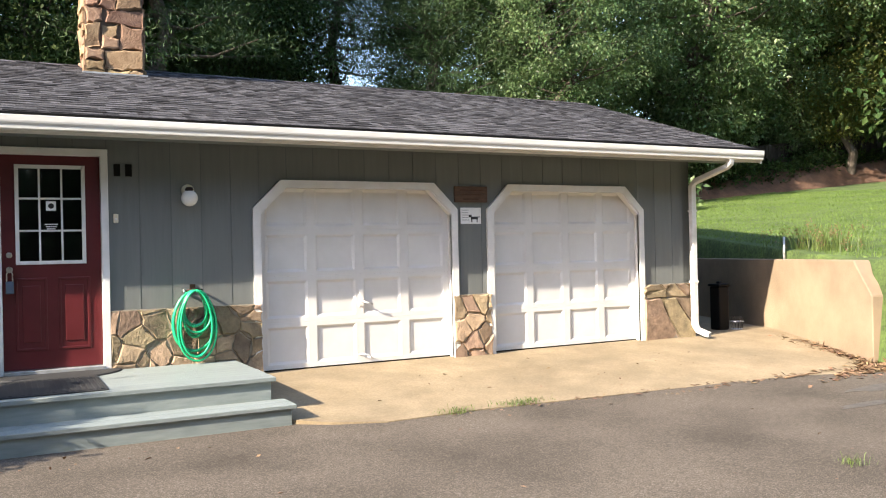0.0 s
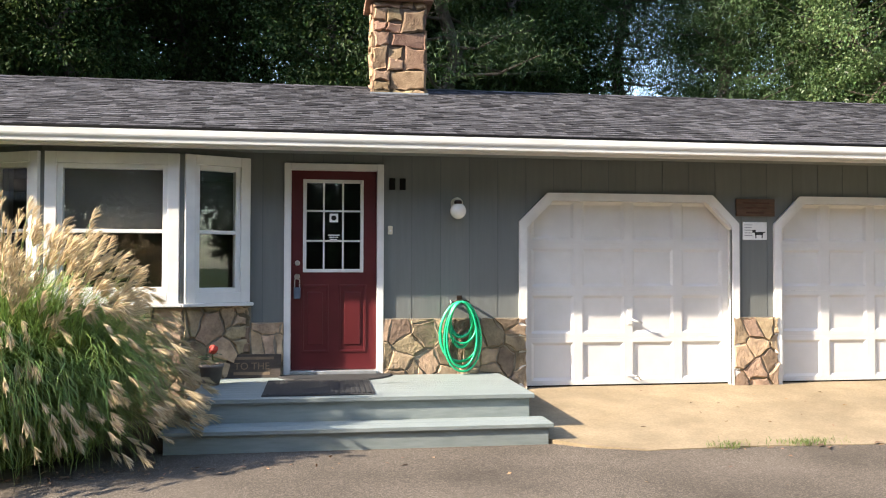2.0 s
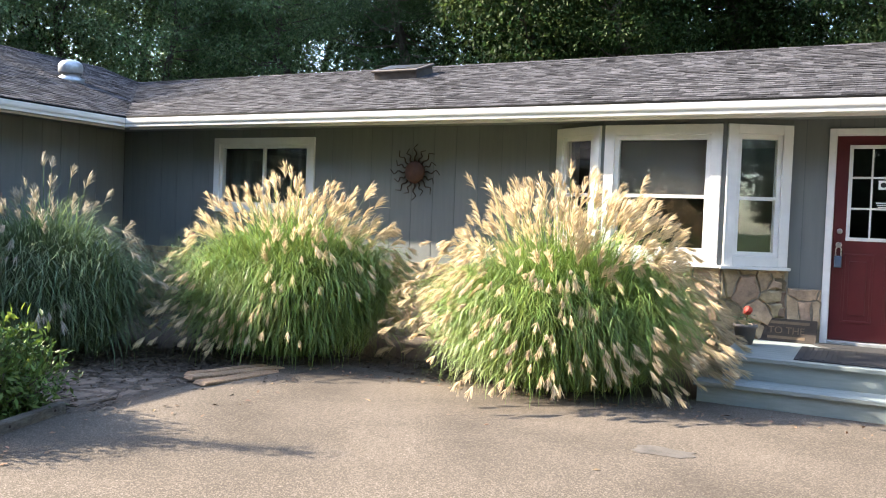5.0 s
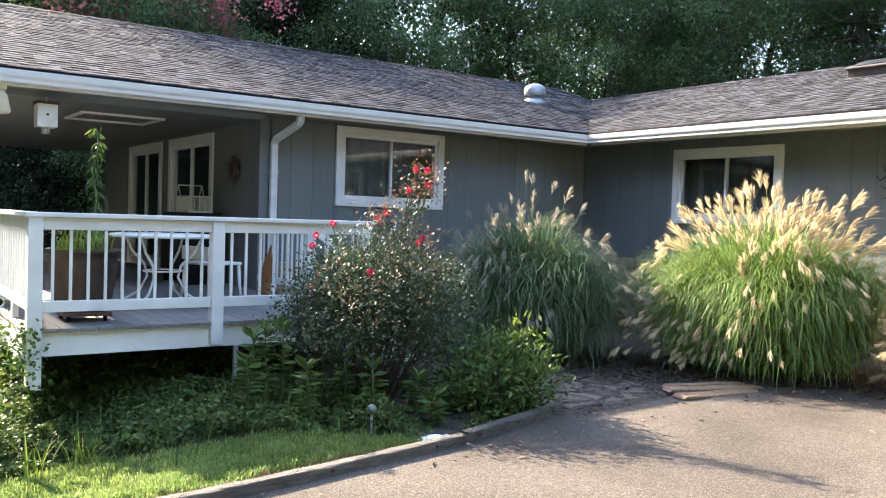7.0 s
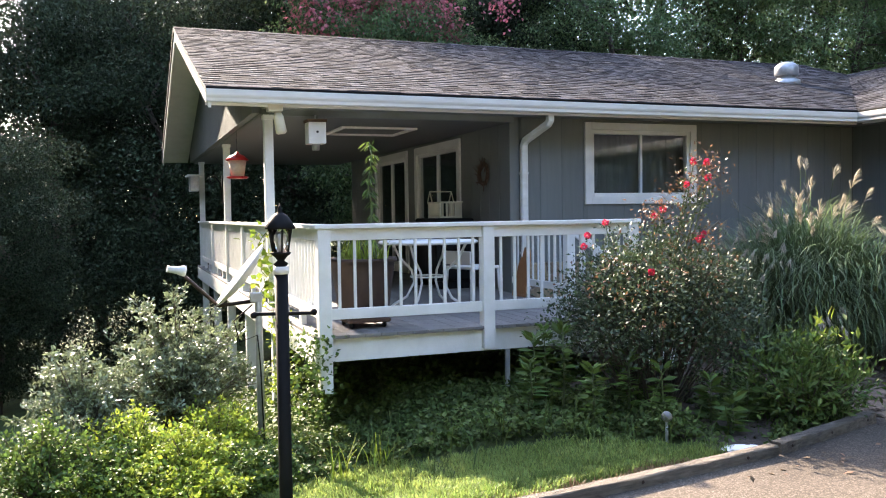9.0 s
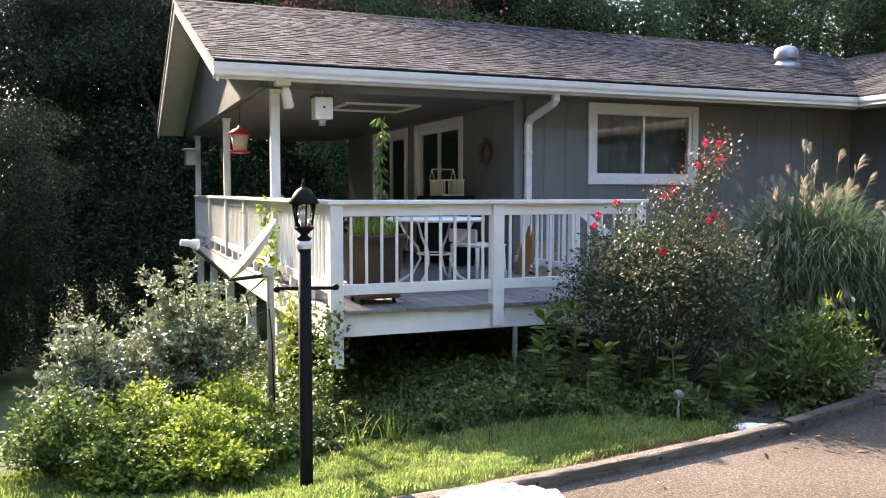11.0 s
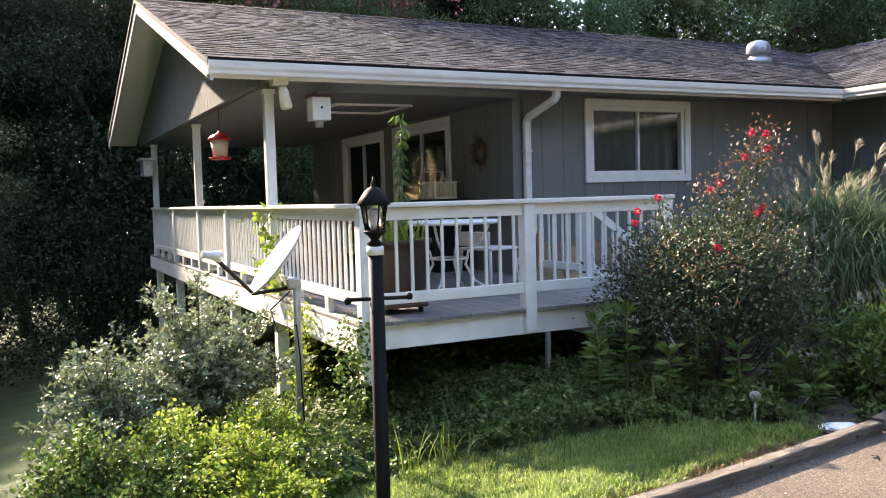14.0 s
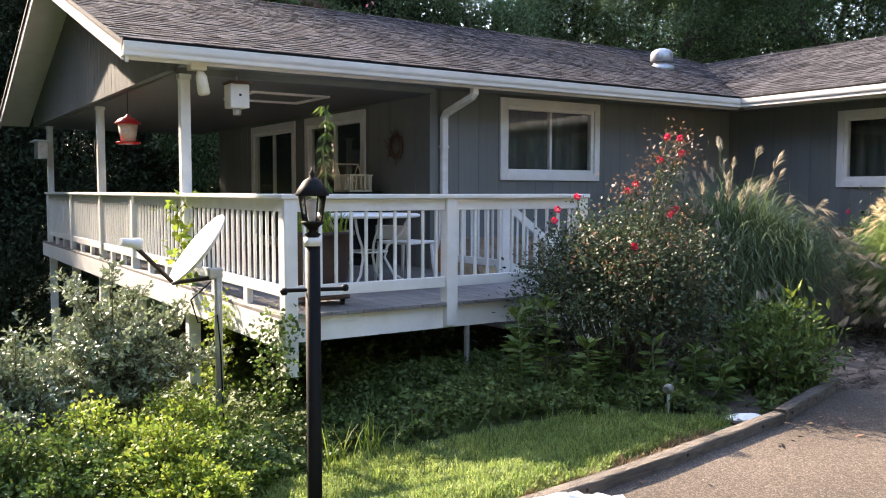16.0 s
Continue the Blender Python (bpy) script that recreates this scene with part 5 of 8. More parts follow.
part("backrest", bx(-0.22, 0.22, 0.22, 0.25, 0.45, 0.60, 0.012), M_DECKWHITE, chair)
for sx in (-0.2, 0.2):
    for sy in (-0.19, 0.21):
        part("leg", tube(bmesh.new(), [(sx, sy, 0.40), (sx * 1.05, sy * 1.05, 0.2), (sx * 1.15, sy * 1.15, 0.0)], [0.02, 0.018, 0.014], 6), M_DECKWHITE, chair)
cab = thing("grill_cart", "dark covered cart standing by the porch wall", "cart", pose(-10.4, -6.0, DZ))
part("body", bx(-0.45, 0.45, -0.28, 0.28, 0.1, 0.95, 0.04), M_BLACK, cab)
for sx in (-0.38, 0.38):
    part("foot", bx(sx - 0.03, sx + 0.03, -0.25, 0.25, 0, 0.1), M_BLACK, cab)
bh = thing("bird_cage", "white wooden bird cage with slats and a small open gable", "bird cage", pose(-10.35, -6.0, DZ + 0.95) @ Matrix.Scale(0.8, 4))
part("floor", bx(-0.3, 0.3, -0.2, 0.2, 0, 0.03, 0.004), M_CREAM, bh)
for i in range(11):
    part("slat", bx(-0.29 + i * 0.056, -0.275 + i * 0.056, -0.2, -0.18, 0.03, 0.26), M_CREAM, bh)
    part("slat", bx(-0.29 + i * 0.056, -0.275 + i * 0.056, 0.18, 0.2, 0.03, 0.26), M_CREAM, bh)
for sx in (-0.3, 0.28):
    for i in range(5):
        part("slat", bx(sx, sx + 0.02, -0.17 + i * 0.08, -0.155 + i * 0.08, 0.03, 0.26), M_CREAM, bh)
part("top_rail", bx(-0.31, 0.31, -0.21, 0.21, 0.26, 0.28, 0.003), M_CREAM, bh)
for yy in (-0.21, 0.19):
    for sx in (-1, 1):
        part("gable_bar", tube(bmesh.new(), [(-0.20 + sx * 0.12, yy + 0.01, 0.27), (-0.20, yy + 0.01, 0.46)], 0.011, 6), M_CREAM, bh)
part("ridge_bar", tube(bmesh.new(), [(-0.20, -0.2, 0.46), (-0.20, 0.2, 0.46)], 0.011, 6), M_CREAM, bh)
lean = thing("wooden_seat_back", "honey-coloured wooden board leaning on the porch wall", "board", pose(-8.6, -5.74, DZ, -12))
bm = prism(bmesh.new(), [(-0.18, 0), (0.14, 0), (0.17, 0.25), (0.1, 0.52), (0.02, 0.62), (-0.06, 0.6), (-0.14, 0.4)], 0, 0.03)
bmesh.ops.recalc_face_normals(bm, faces=bm.faces)
bmesh.ops.bevel(bm, geom=list(bm.edges), offset=0.006, segments=1, affect="EDGES")
part("panel", bm, M_TERRA, lean)
part("foot", bx(-0.16, 0.13, -0.01, 0.04, 0, 0.03, 0.005), M_TERRA, lean)
for nm, m0, s in (("nest_box", pose(-8.83, -8.12, 2.345), 1.0),):
    nb = thing(nm, "white wooden nest box hung under the porch ceiling", "nest box", m0)
    part("body", bx(-0.1, 0.1, -0.1, 0.1, -0.27, -0.03, 0.008), M_DECKWHITE, nb)
    part("roof", bx(-0.112, 0.112, -0.112, 0.112, -0.03, 0.0, 0.004), M_BROWNWOOD, nb)
    part("hole", lathe(bmesh.new(), [(0.014, 0), (0.014, 0.004)], 12, pose(0.101, 0, -0.14, 0, 90)), M_INK, nb)
    part("spout", lathe(bmesh.new(), [(0.04, -0.34), (0.045, -0.27)], 14), M_GALV, nb)
    part("hook", lathe(bmesh.new(), [(0.01, 0.0), (0.01, 0.054)], 8), M_GALV, nb)
fl = thing("flood_light", "white sensor flood light fixed at the eave", "flood light", pose(-8.55, -8.62, 2.45))
part("box", bx(-0.07, 0.07, -0.08, 0.08, -0.06, 0.08, 0.008), M_CREAM, fl)
part("lamp", lathe(bmesh.new(), [(0.04, -0.30), (0.06, -0.28), (0.055, -0.12), (0.03, -0.06)], 16, pose(0, 0.02, 0, 10)), M_CREAM, fl)
M_REDPL = mat("red_plastic", (0.4, 0.012, 0.015), (0.5, 0.02, 0.02), 8, 0.3, 0)
fd = thing("bird_feeder", "red lantern-shaped bird feeder hanging from the porch", "bird feeder", pose(-10.95, -8.72, 1.78))
M_SEED = mat("seed_fill", (0.6, 0.47, 0.38), (0.75, 0.62, 0.52), 30, 0.7, 0.3)
part("roof", lathe(bmesh.new(), [(0.15, 0.24), (0.155, 0.255), (0.09, 0.31), (0.03, 0.33), (0.015, 0.36)], 8), M_REDPL, fd)
part("tank", lathe(bmesh.new(), [(0.085, 0.03), (0.12, 0.24)], 8), M_SEED, fd, "pale seed behind clear plastic")
part("tray", lathe(bmesh.new(), [(0.12, 0.0), (0.145, 0.015), (0.145, 0.03), (0.08, 0.032)], 8), M_REDPL, fd)
part("chain", tube(bmesh.new(), [(0, 0, 0.36), (0, 0, 0.62)], 0.004, 5), M_BLACK, fd)
hb = thing("hanging_bracket", "black scrolled iron bracket on the porch post", "bracket", pose(-12.95, -8.70, 1.7))
part("arm", tube(bmesh.new(), [(0, 0, -0.2), (0, -0.03, 0.1), (0.0, -0.12, 0.22), (0, -0.2, 0.18), (0, -0.17, 0.1), (0, -0.1, 0.13)], 0.012, 6), M_BLACK, hb)
part("plate", bx(-0.02, 0.02, -0.012, 0.006, -0.22, 0.22), M_BLACK, hb)
wb = thing("hanging_birdhouse", "pale grey birdhouse fixed on the far porch post", "birdhouse", pose(-17.3, -8.78, 1.8))
part("body", bx(-0.12, 0.3, -0.1, 0.08, 0, 0.3, 0.01), M_GALV, wb)
part("roof", bx(-0.2, 0.38, -0.16, 0.14, 0.3, 0.33, 0.006), M_DECKWHITE, wb)
wr = thing("wall_wreath", "dark dried wreath hung on the porch wall", "wreath", pose(-9.85, -5.63, 1.8))
rng = rand(77)
bm = bmesh.new()
for i in range(40):
    a = rng.uniform(0, 6.28)
    p = Vector((0.14 * math.cos(a), 0, 0.14 * math.sin(a)))
    tube(bm, [p, p + Vector((rng.uniform(-0.1, 0.1), rng.uniform(-0.08, 0.0), rng.uniform(-0.12, 0.1)))], [0.012, 0.003], 5)
tube(bm, [(0.14 * math.cos(k * math.pi / 10), 0, 0.14 * math.sin(k * math.pi / 10)) for k in range(21)], 0.025, 6)
part("twigs", bm, M_BROWNWOOD, wr)

# ---------------------------------------------------------------- lamp post, dish, kerb timbers, small garden things
LX, LY = -4.385, -9.315
lp = thing("lamp_post", "black post lantern with clear glass and a cross arm", "lamp post", pose(LX, LY, drive_z(LX, LY) - 0.45))
zb = -(drive_z(LX, LY) - 0.45)
part("post", lathe(bmesh.new(), [(0.04, 0.0), (0.04, 0.25), (0.04, 0.28), (0.04, zb + 0.93)], 16), M_BLACK, lp)
part("collar", lathe(bmesh.new(), [(0.046, zb + 0.93), (0.046, zb + 0.975)], 16), M_DECKWHITE, lp, "white collar under the lantern")
part("neck", lathe(bmesh.new(), [(0.03, zb + 0.975), (0.045, zb + 0.99), (0.02, zb + 1.01), (0.035, zb + 1.03), (0.06, zb + 1.05), (0.06, zb + 1.06)], 16), M_BLACK, lp)
lan = new("lantern")
lan.parent = lp
part("glass", lathe(bmesh.new(), [(0.046, zb + 1.062), (0.068, zb + 1.198)], 6), glass("lantern_glass", (0.95, 0.95, 0.93), 0.1), lan)
part("bulb", lathe(bmesh.new(), [(0.014, zb + 1.062), (0.016, zb + 1.10), (0.026, zb + 1.13), (0.024, zb + 1.155), (0.01, zb + 1.17)], 14), M_OPAL, lan)
for k in range(6):
    a = k * math.pi / 3
    part("bar", tube(bmesh.new(), [(0.048 * math.cos(a), 0.048 * math.sin(a), zb + 1.06), (0.071 * math.cos(a), 0.071 * math.sin(a), zb + 1.20)], 0.005, 5), M_BLACK, lan)
part("roof", lathe(bmesh.new(), [(0.088, zb + 1.195), (0.091, zb + 1.205), (0.066, zb + 1.245), (0.045, zb + 1.275), (0.03, zb + 1.285), (0.012, zb + 1.295), (0.016, zb + 1.31), (0.006, zb + 1.325), (0.004, zb + 1.345)], 12), M_BLACK, lan)
part("cross_arm", tube(bmesh.new(), [(0, -0.16, zb + 0.70), (0, -0.15, zb + 0.70), (0, 0.175, zb + 0.69), (0, 0.185, zb + 0.69)], [0.012, 0.011, 0.011, 0.012], 8), M_BLACK, lp)
for yy in (-0.165, 0.19):
    part("finial", lathe(bmesh.new(), [(0.006, -0.02), (0.02, -0.01), (0.02, 0.01), (0.006, 0.02)], 10, pose(0, yy, zb + 0.695, 90)), M_BLACK, lp)

M_DISHPAINT = mat("dish_grey_paint", (0.6, 0.6, 0.58), (0.7, 0.7, 0.68), 8, 0.45, 0.03)
ds = thing("satellite_dish", "pale grey satellite dish on a galvanised pole", "satellite dish", pose(-6.43, -9.15, ground_z(-6.43, -9.15)))
zg = -ground_z(-6.43, -9.15)
part("pole", lathe(bmesh.new(), [(0.03, -0.1), (0.03, zg + 0.60), (0.026, zg + 0.61)], 14), M_GALV, ds)
dn = Vector((-0.08, -0.78, 0.62)).normalized()
dm = Matrix.Translation((-0.03, -0.10, zg + 0.76)) @ dn.to_track_quat("Z", "Y").to_matrix().to_4x4()
prof = [(0.30 * k / 8, 0.055 * (k / 8) ** 2) for k in range(1, 9)]
part("reflector", lathe(bmesh.new(), [(0.005, -0.012)] + [(r, z - 0.012) for r, z in prof] + [(0.312, 0.05), (0.312, 0.062)] + [(r, z) for r, z in reversed(prof)], 32, dm), M_DISHPAINT, ds)
part("mount", bx(-0.03, 0.03, -0.07, 0.03, zg + 0.57, zg + 0.65, 0.01), M_GALV, ds)
low = min((dm @ Vector((0.3 * math.cos(k / 8), 0.3 * math.sin(k / 8), 0.04)) for k in range(51)), key=lambda p: p.z)
tip = low + Vector((0.14, -0.32, 0.31))
# grey arm given the dark metal, so its shade sits in the colour
part("feed_arm", tube(bmesh.new(), [Vector((0, -0.02, zg + 0.58)), low, tip], 0.016, 8), M_DARKMETAL, ds)
part("feed_horn", lathe(bmesh.new(), [(0.025, -0.08), (0.03, 0.0), (0.04, 0.03), (0.045, 0.06), (0.02, 0.062)], 14, Matrix.Translation(tip) @ (Vector((-0.03, -0.1, zg + 0.76)) - tip).to_track_quat("Z", "Y").to_matrix().to_4x4()), M_DISHPAINT, ds)
part("cable", tube(bmesh.new(), [(0.0, -0.05, zg + 0.55), (-0.02, -0.2, zg + 0.42), (0.02, -0.16, zg + 0.25), (0.035, -0.02, zg + 0.3), (0.035, 0.0, zg + 0.05), (0.04, 0.02, 0.02)], 0.006, 6), M_BLACK, ds)


def timber(pts, w, h, seed, name, label, category, group="kerb timbers"):
    """A weathered beam along ground points, split and rounded."""
    rng = rand(seed)
    t = thing(name, label, category, group=group)
    bm = bmesh.new()
    rings = []
    prof = [(-w / 2, 0), (-w / 2, h * 0.93), (-w * 0.4, h), (0, h * 1.01), (w * 0.38, h), (w / 2, h * 0.92), (w / 2, h * 0.4), (w * 0.46, 0)]
    dense = []
    for (x0, y0), (x1, y1) in zip(pts, pts[1:]):
        for k in range(8):
            dense.append((x0 + (x1 - x0) * k / 8, y0 + (y1 - y0) * k / 8))
    dense.append(pts[-1])
    for i, (x, y) in enumerate(dense):
        a, b = dense[max(0, i - 1)], dense[min(len(dense) - 1, i + 1)]
        d = Vector((b[0] - a[0], b[1] - a[1], 0)).normalized()
        s = Vector((d.y, -d.x, 0))
        z = drive_z(x, y) - 0.02
        rings.append([bm.verts.new(Vector((x, y, z)) + s * (px + rng.uniform(-0.004, 0.004)) + Vector((0, 0, pz * rng.uniform(0.97, 1.02)))) for px, pz in prof])
    for r0, r1 in zip(rings, rings[1:]):
        for k in range(len(prof)):
            bm.faces.new((r0[k], r0[(k + 1) % len(prof)], r1[(k + 1) % len(prof)], r1[k]))
    bm.faces.new(rings[0])
    bm.faces.new(rings[-1][::-1])
    bmesh.ops.recalc_face_normals(bm, faces=bm.faces)
    part("beam", bm, M_TIMBER, t)
    for k in (3, len(dense) // 2, len(dense) - 4):
        (x, y), (x1, y1) = dense[k], dense[k + 1]
        d = Vector((x1 - x, y1 - y, 0)).normalized()
        c = Vector((x, y, drive_z(x, y) - 0.02 + h * 0.62)) + Vector((-d.y, d.x, 0)) * w * 0.5
        part("spike_head", lathe(bmesh.new(), [(0.01, -0.004), (0.011, 0.003), (0.007, 0.006)], 10, Matrix.Translation(c) @ Vector((-d.y, d.x, 0)).to_track_quat("Z", "Y").to_matrix().to_4x4()), M_DARKMETAL, t)
    return t


timber([(-3.94, -5.2), (-3.84, -5.52), (-3.69, -6.05), (-3.61, -6.35)], 0.085, 0.095, 1, "kerb_timber", "grey weathered landscape timber along the driveway", "timber")
timber([(-3.60, -6.38), (-3.50, -7.1), (-3.40, -7.86), (-3.34, -8.6)], 0.085, 0.085, 2, "kerb_timber", "grey weathered landscape timber along the driveway", "timber")
timber([(-3.338, -8.604), (-3.27, -9.8), (-3.22, -11.5)], 0.085, 0.085, 3, "kerb_timber", "grey weathered landscape timber along the driveway", "timber")
M_SPLIT = mat("split_tan_plank", (0.23, 0.135, 0.075), (0.40, 0.265, 0.16), 4, 0.9, 0.8, 70, stretch=(2, 12, 12), rnd="object", amount=0.2)
for i, (x, y, z, rz, w, l) in enumerate(((-3.72, -3.42, 0.0, 84, 0.15, 1.05), (-3.86, -3.32, 0.012, 77, 0.12, 1.1), (-3.99, -3.3, 0.02, 79, 0.08, 0.95))):
    pk = thing("loose_plank", "split tan plank lying at the edge of the bed", "plank", pose(x, y, drive_z(x, y) + z - 0.01, 3, 1.5, rz), group="loose planks")
    bm = bmesh.new()
    prism(bm, [(-l / 2, 0), (l / 2, 0), (l / 2 - 0.03, 0.028), (l * 0.2, 0.034), (-l * 0.15, 0.026), (-l / 2 + 0.04, 0.03)], -w / 2, w / 2)
    bmesh.ops.recalc_face_normals(bm, faces=bm.faces)
    bmesh.ops.bevel(bm, geom=list(bm.edges), offset=0.007, segments=1, affect="EDGES")
    part("board", bm, M_SPLIT, pk)
gl = thing("garden_globe_light", "small frosted solar globe light on a stake", "garden light", pose(-4.2, -6.75, ground_z(-4.2, -6.75)))
part("stake", lathe(bmesh.new(), [(0.012, -0.05), (0.01, 0.15)], 8), M_GALV, gl)
bm = bmesh.new()
bmesh.ops.create_uvsphere(bm, u_segments=18, v_segments=12, radius=0.037, matrix=pose(0, 0, 0.18))
for f in bm.faces:
    f.smooth = True
part("globe", bm, mat("frosted_glass", (0.12, 0.125, 0.115), (0.2, 0.2, 0.185), 25, 0.3, 0.1), gl)
rk = thing("white_rag", "crumpled white plastic bag beside the kerb timber", "plastic bag", pose(-3.78, -6.45, ground_z(-3.78, -6.45) + 0.02))
bm = bmesh.new()
bmesh.ops.create_icosphere(bm, subdivisions=3, radius=0.1)
for v in bm.verts:
    v.co *= 1 + 0.5 * noise.noise(v.co * 14)
    v.co = Vector((v.co.x * 1.0, v.co.y * 1.3, max(-0.02, v.co.z * 0.5 + 0.03)))
part("bag", bm, M_PAPER, rk)

ps = thing("plastic_sheet", "crumpled white plastic sheet lying on the driveway beside the kerb timber", "plastic sheet", pose(-3.06, -8.63, drive_z(-3.06, -8.63) + 0.003, 0, 0, -27))
bm = bmesh.new()
rings = []
for i in range(1, 13):
    ring = []
    for k in range(40):
        a, r = k * math.pi / 20, i / 12
        edge = 1 + 0.10 * noise.noise((math.cos(a) * 2, math.sin(a) * 2, 4))
        x, y = 0.22 * r * edge * math.cos(a), 0.42 * r * edge * math.sin(a)
        z = 0.12 * (1 - r ** 3) + 0.03 * (1 - r) ** 0.3 * noise.noise((x * 14, y * 11, 1)) + 0.03 * abs(noise.noise((x * 26, y * 20, 2))) + 0.012 * abs(noise.noise((x * 60, y * 50, 6)))
        ring.append(bm.verts.new((x, y, max(0.002, z))))
    rings.append(ring)
bm.faces.new(rings[0])
for r0, r1 in zip(rings, rings[1:]):
    for k in range(40):
        bm.faces.new((r0[k], r1[k], r1[(k + 1) % 40], r0[(k + 1) % 40])).smooth = True
bm.faces.new(rings[-1][::-1])
bmesh.ops.recalc_face_normals(bm, faces=bm.faces)
part("sheet", bm, mat("white_plastic_film", (0.62, 0.65, 0.70), (0.74, 0.76, 0.80), 9, 0.35, 0.2, 60), ps)

# flagstone path into the bed
path = tagged(new("pavement_flagstones"), "worn flat flagstones leading to the wing wall", "path", kind="structure")
rng = rand(90)
region = [(-5.7, -5.05), (-3.95, -5.05), (-3.98, -3.85), (-4.7, -3.4), (-5.7, -3.9)]
M_FLAG = mat("flagstone", (0.08, 0.058, 0.043), (0.155, 0.115, 0.085), 7, 0.9, 0.9, 40, rnd="object", amount=0.3, stain=0.35)
for poly in cells(region, 0.33, rng, 0.7, drop=0.25):
    bm = stone_mesh(bmesh.new(), poly, rng, 0.02, 0.05, 0.004)
    ob = part("flagstone", bm, M_FLAG, path)
    ob.matrix_basis = Matrix(((1, 0, 0, 0), (0, 0, 1, 0), (0, -1, 0, drive_z(0, -4.2) - 0.052), (0, 0, 0, 1)))
BED = [(-3.62, -6.6), (-3.68, -6.1), (-3.9, -5.3), (-3.75, -5.08), (-3.88, -3.95), (-3.92, -2.95), (-3.75, -2.66), (-3.2, -2.26), (-2.4, -2.39), (-1.2, -2.36), (0.1, -1.75), (0.2, -0.1), (-8.95, -0.1), (-8.95, -5.6), (-6.2, -5.6), (-6.2, -6.6)]
part("ground_bed", slab(BED, lambda x, y: drive_z(x, y) - 0.012, 0.1), M_SOIL)
tagged(bpy.data.objects["ground_bed"], "dark mulched planting bed along the house", "planting bed", kind="structure")


# ---------------------------------------------------------------- plants
M_BARK = mat("bark", (0.05, 0.038, 0.028), (0.12, 0.095, 0.075), 6, 0.95, 1.0, 50, stretch=(6, 6, 1))
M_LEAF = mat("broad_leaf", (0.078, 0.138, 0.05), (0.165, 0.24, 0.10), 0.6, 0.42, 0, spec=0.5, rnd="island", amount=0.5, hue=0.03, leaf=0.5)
# darker than broad_leaf: the wood's deep shade is put into the colour
M_LEAF_D = mat("wood_shade_leaf", (0.022, 0.046, 0.014), (0.06, 0.095, 0.027), 0.6, 0.65, 0, spec=0.2, rnd="island", amount=0.55, hue=0.035, leaf=0.33)
# west wood leaves: backlit shade is put into this very dark green
M_LEAF_W = mat("shade_painted_leaf", (0.021, 0.036, 0.019), (0.058, 0.080, 0.042), 0.6, 0.7, 0, spec=0.15, rnd="island", amount=0.6, hue=0.03, leaf=0.12)
M_LEAF_Y = mat("yellowing_leaf", (0.10, 0.125, 0.025), (0.16, 0.175, 0.04), 0.8, 0.5, 0, rnd="island", amount=0.4, hue=0.03, leaf=0.35)
M_NEEDLE = mat("pine_needles", (0.022, 0.05, 0.014), (0.05, 0.095, 0.022), 0.7, 0.6, 0, rnd="island", amount=0.4, leaf=0.15)
M_ROSELEAF = mat("rose_leaf", (0.034, 0.058, 0.028), (0.088, 0.118, 0.06), 2, 0.55, 0, spec=0.35, rnd="island", amount=0.5, hue=0.03, leaf=0.2)
M_ROSERED = mat("rose_petal", (0.62, 0.03, 0.09), (0.78, 0.07, 0.16), 12, 0.5, 0, rnd="island", amount=0.25, leaf=0.25)
M_ROSENEW = mat("rose_new_growth", (0.17, 0.085, 0.05), (0.26, 0.15, 0.085), 6, 0.5, 0, rnd="island", amount=0.4, leaf=0.25)
M_LUSH = mat("lush_leaf", (0.052, 0.098, 0.022), (0.115, 0.175, 0.04), 2, 0.55, 0, spec=0.3, rnd="island", amount=0.4, hue=0.02, leaf=0.3)
M_LIME = mat("lime_leaf", (0.135, 0.20, 0.028), (0.27, 0.345, 0.052), 3, 0.6, 0, spec=0.3, rnd="island", amount=0.35, hue=0.02, leaf=0.35)
M_SILVER = mat("silver_leaf", (0.10, 0.14, 0.072), (0.235, 0.28, 0.165), 3, 0.36, 0, rnd="island", amount=0.5, leaf=0.25)
M_IVY = mat("ivy_leaf", (0.05, 0.085, 0.02), (0.11, 0.155, 0.042), 3, 0.65, 0, spec=0.25, rnd="island", amount=0.5, hue=0.02, leaf=0.2)
M_BLADE = mat("grass_blade", (0.13, 0.20, 0.045), (0.26, 0.335, 0.095), 1.4, 0.6, 0, rnd="island", amount=0.45, hue=0.02, leaf=0.55)
M_BLADE_S = mat("maiden_grass_blade", (0.14, 0.225, 0.045), (0.28, 0.375, 0.11), 1.5, 0.45, 0, rnd="island", amount=0.5, hue=0.025, leaf=0.4)
M_PLUME = mat("grass_plume", (0.50, 0.39, 0.235), (0.70, 0.58, 0.39), 3.5, 0.85, 0, rnd="island", amount=0.3, leaf=0.45)
M_TURF = mat("turf_blade", (0.085, 0.145, 0.026), (0.155, 0.23, 0.046), 1.2, 0.6, 0, rnd="island", amount=0.35, leaf=0.35)
M_WEED = mat("weed_blade", (0.085, 0.13, 0.03), (0.16, 0.205, 0.055), 2, 0.5, 0, rnd="island", amount=0.4, leaf=0.4)
M_MYRTLE = mat("myrtle_bloom", (0.55, 0.13, 0.17), (0.70, 0.25, 0.29), 5, 0.6, 0, rnd="island", amount=0.35, leaf=0.3)
M_STEM = mat("green_stem", (0.06, 0.09, 0.03), (0.1, 0.13, 0.05), 8, 0.6, 0.1)


def unit(v):
    return v / np.maximum(1e-9, np.linalg.norm(v, axis=1, keepdims=True))


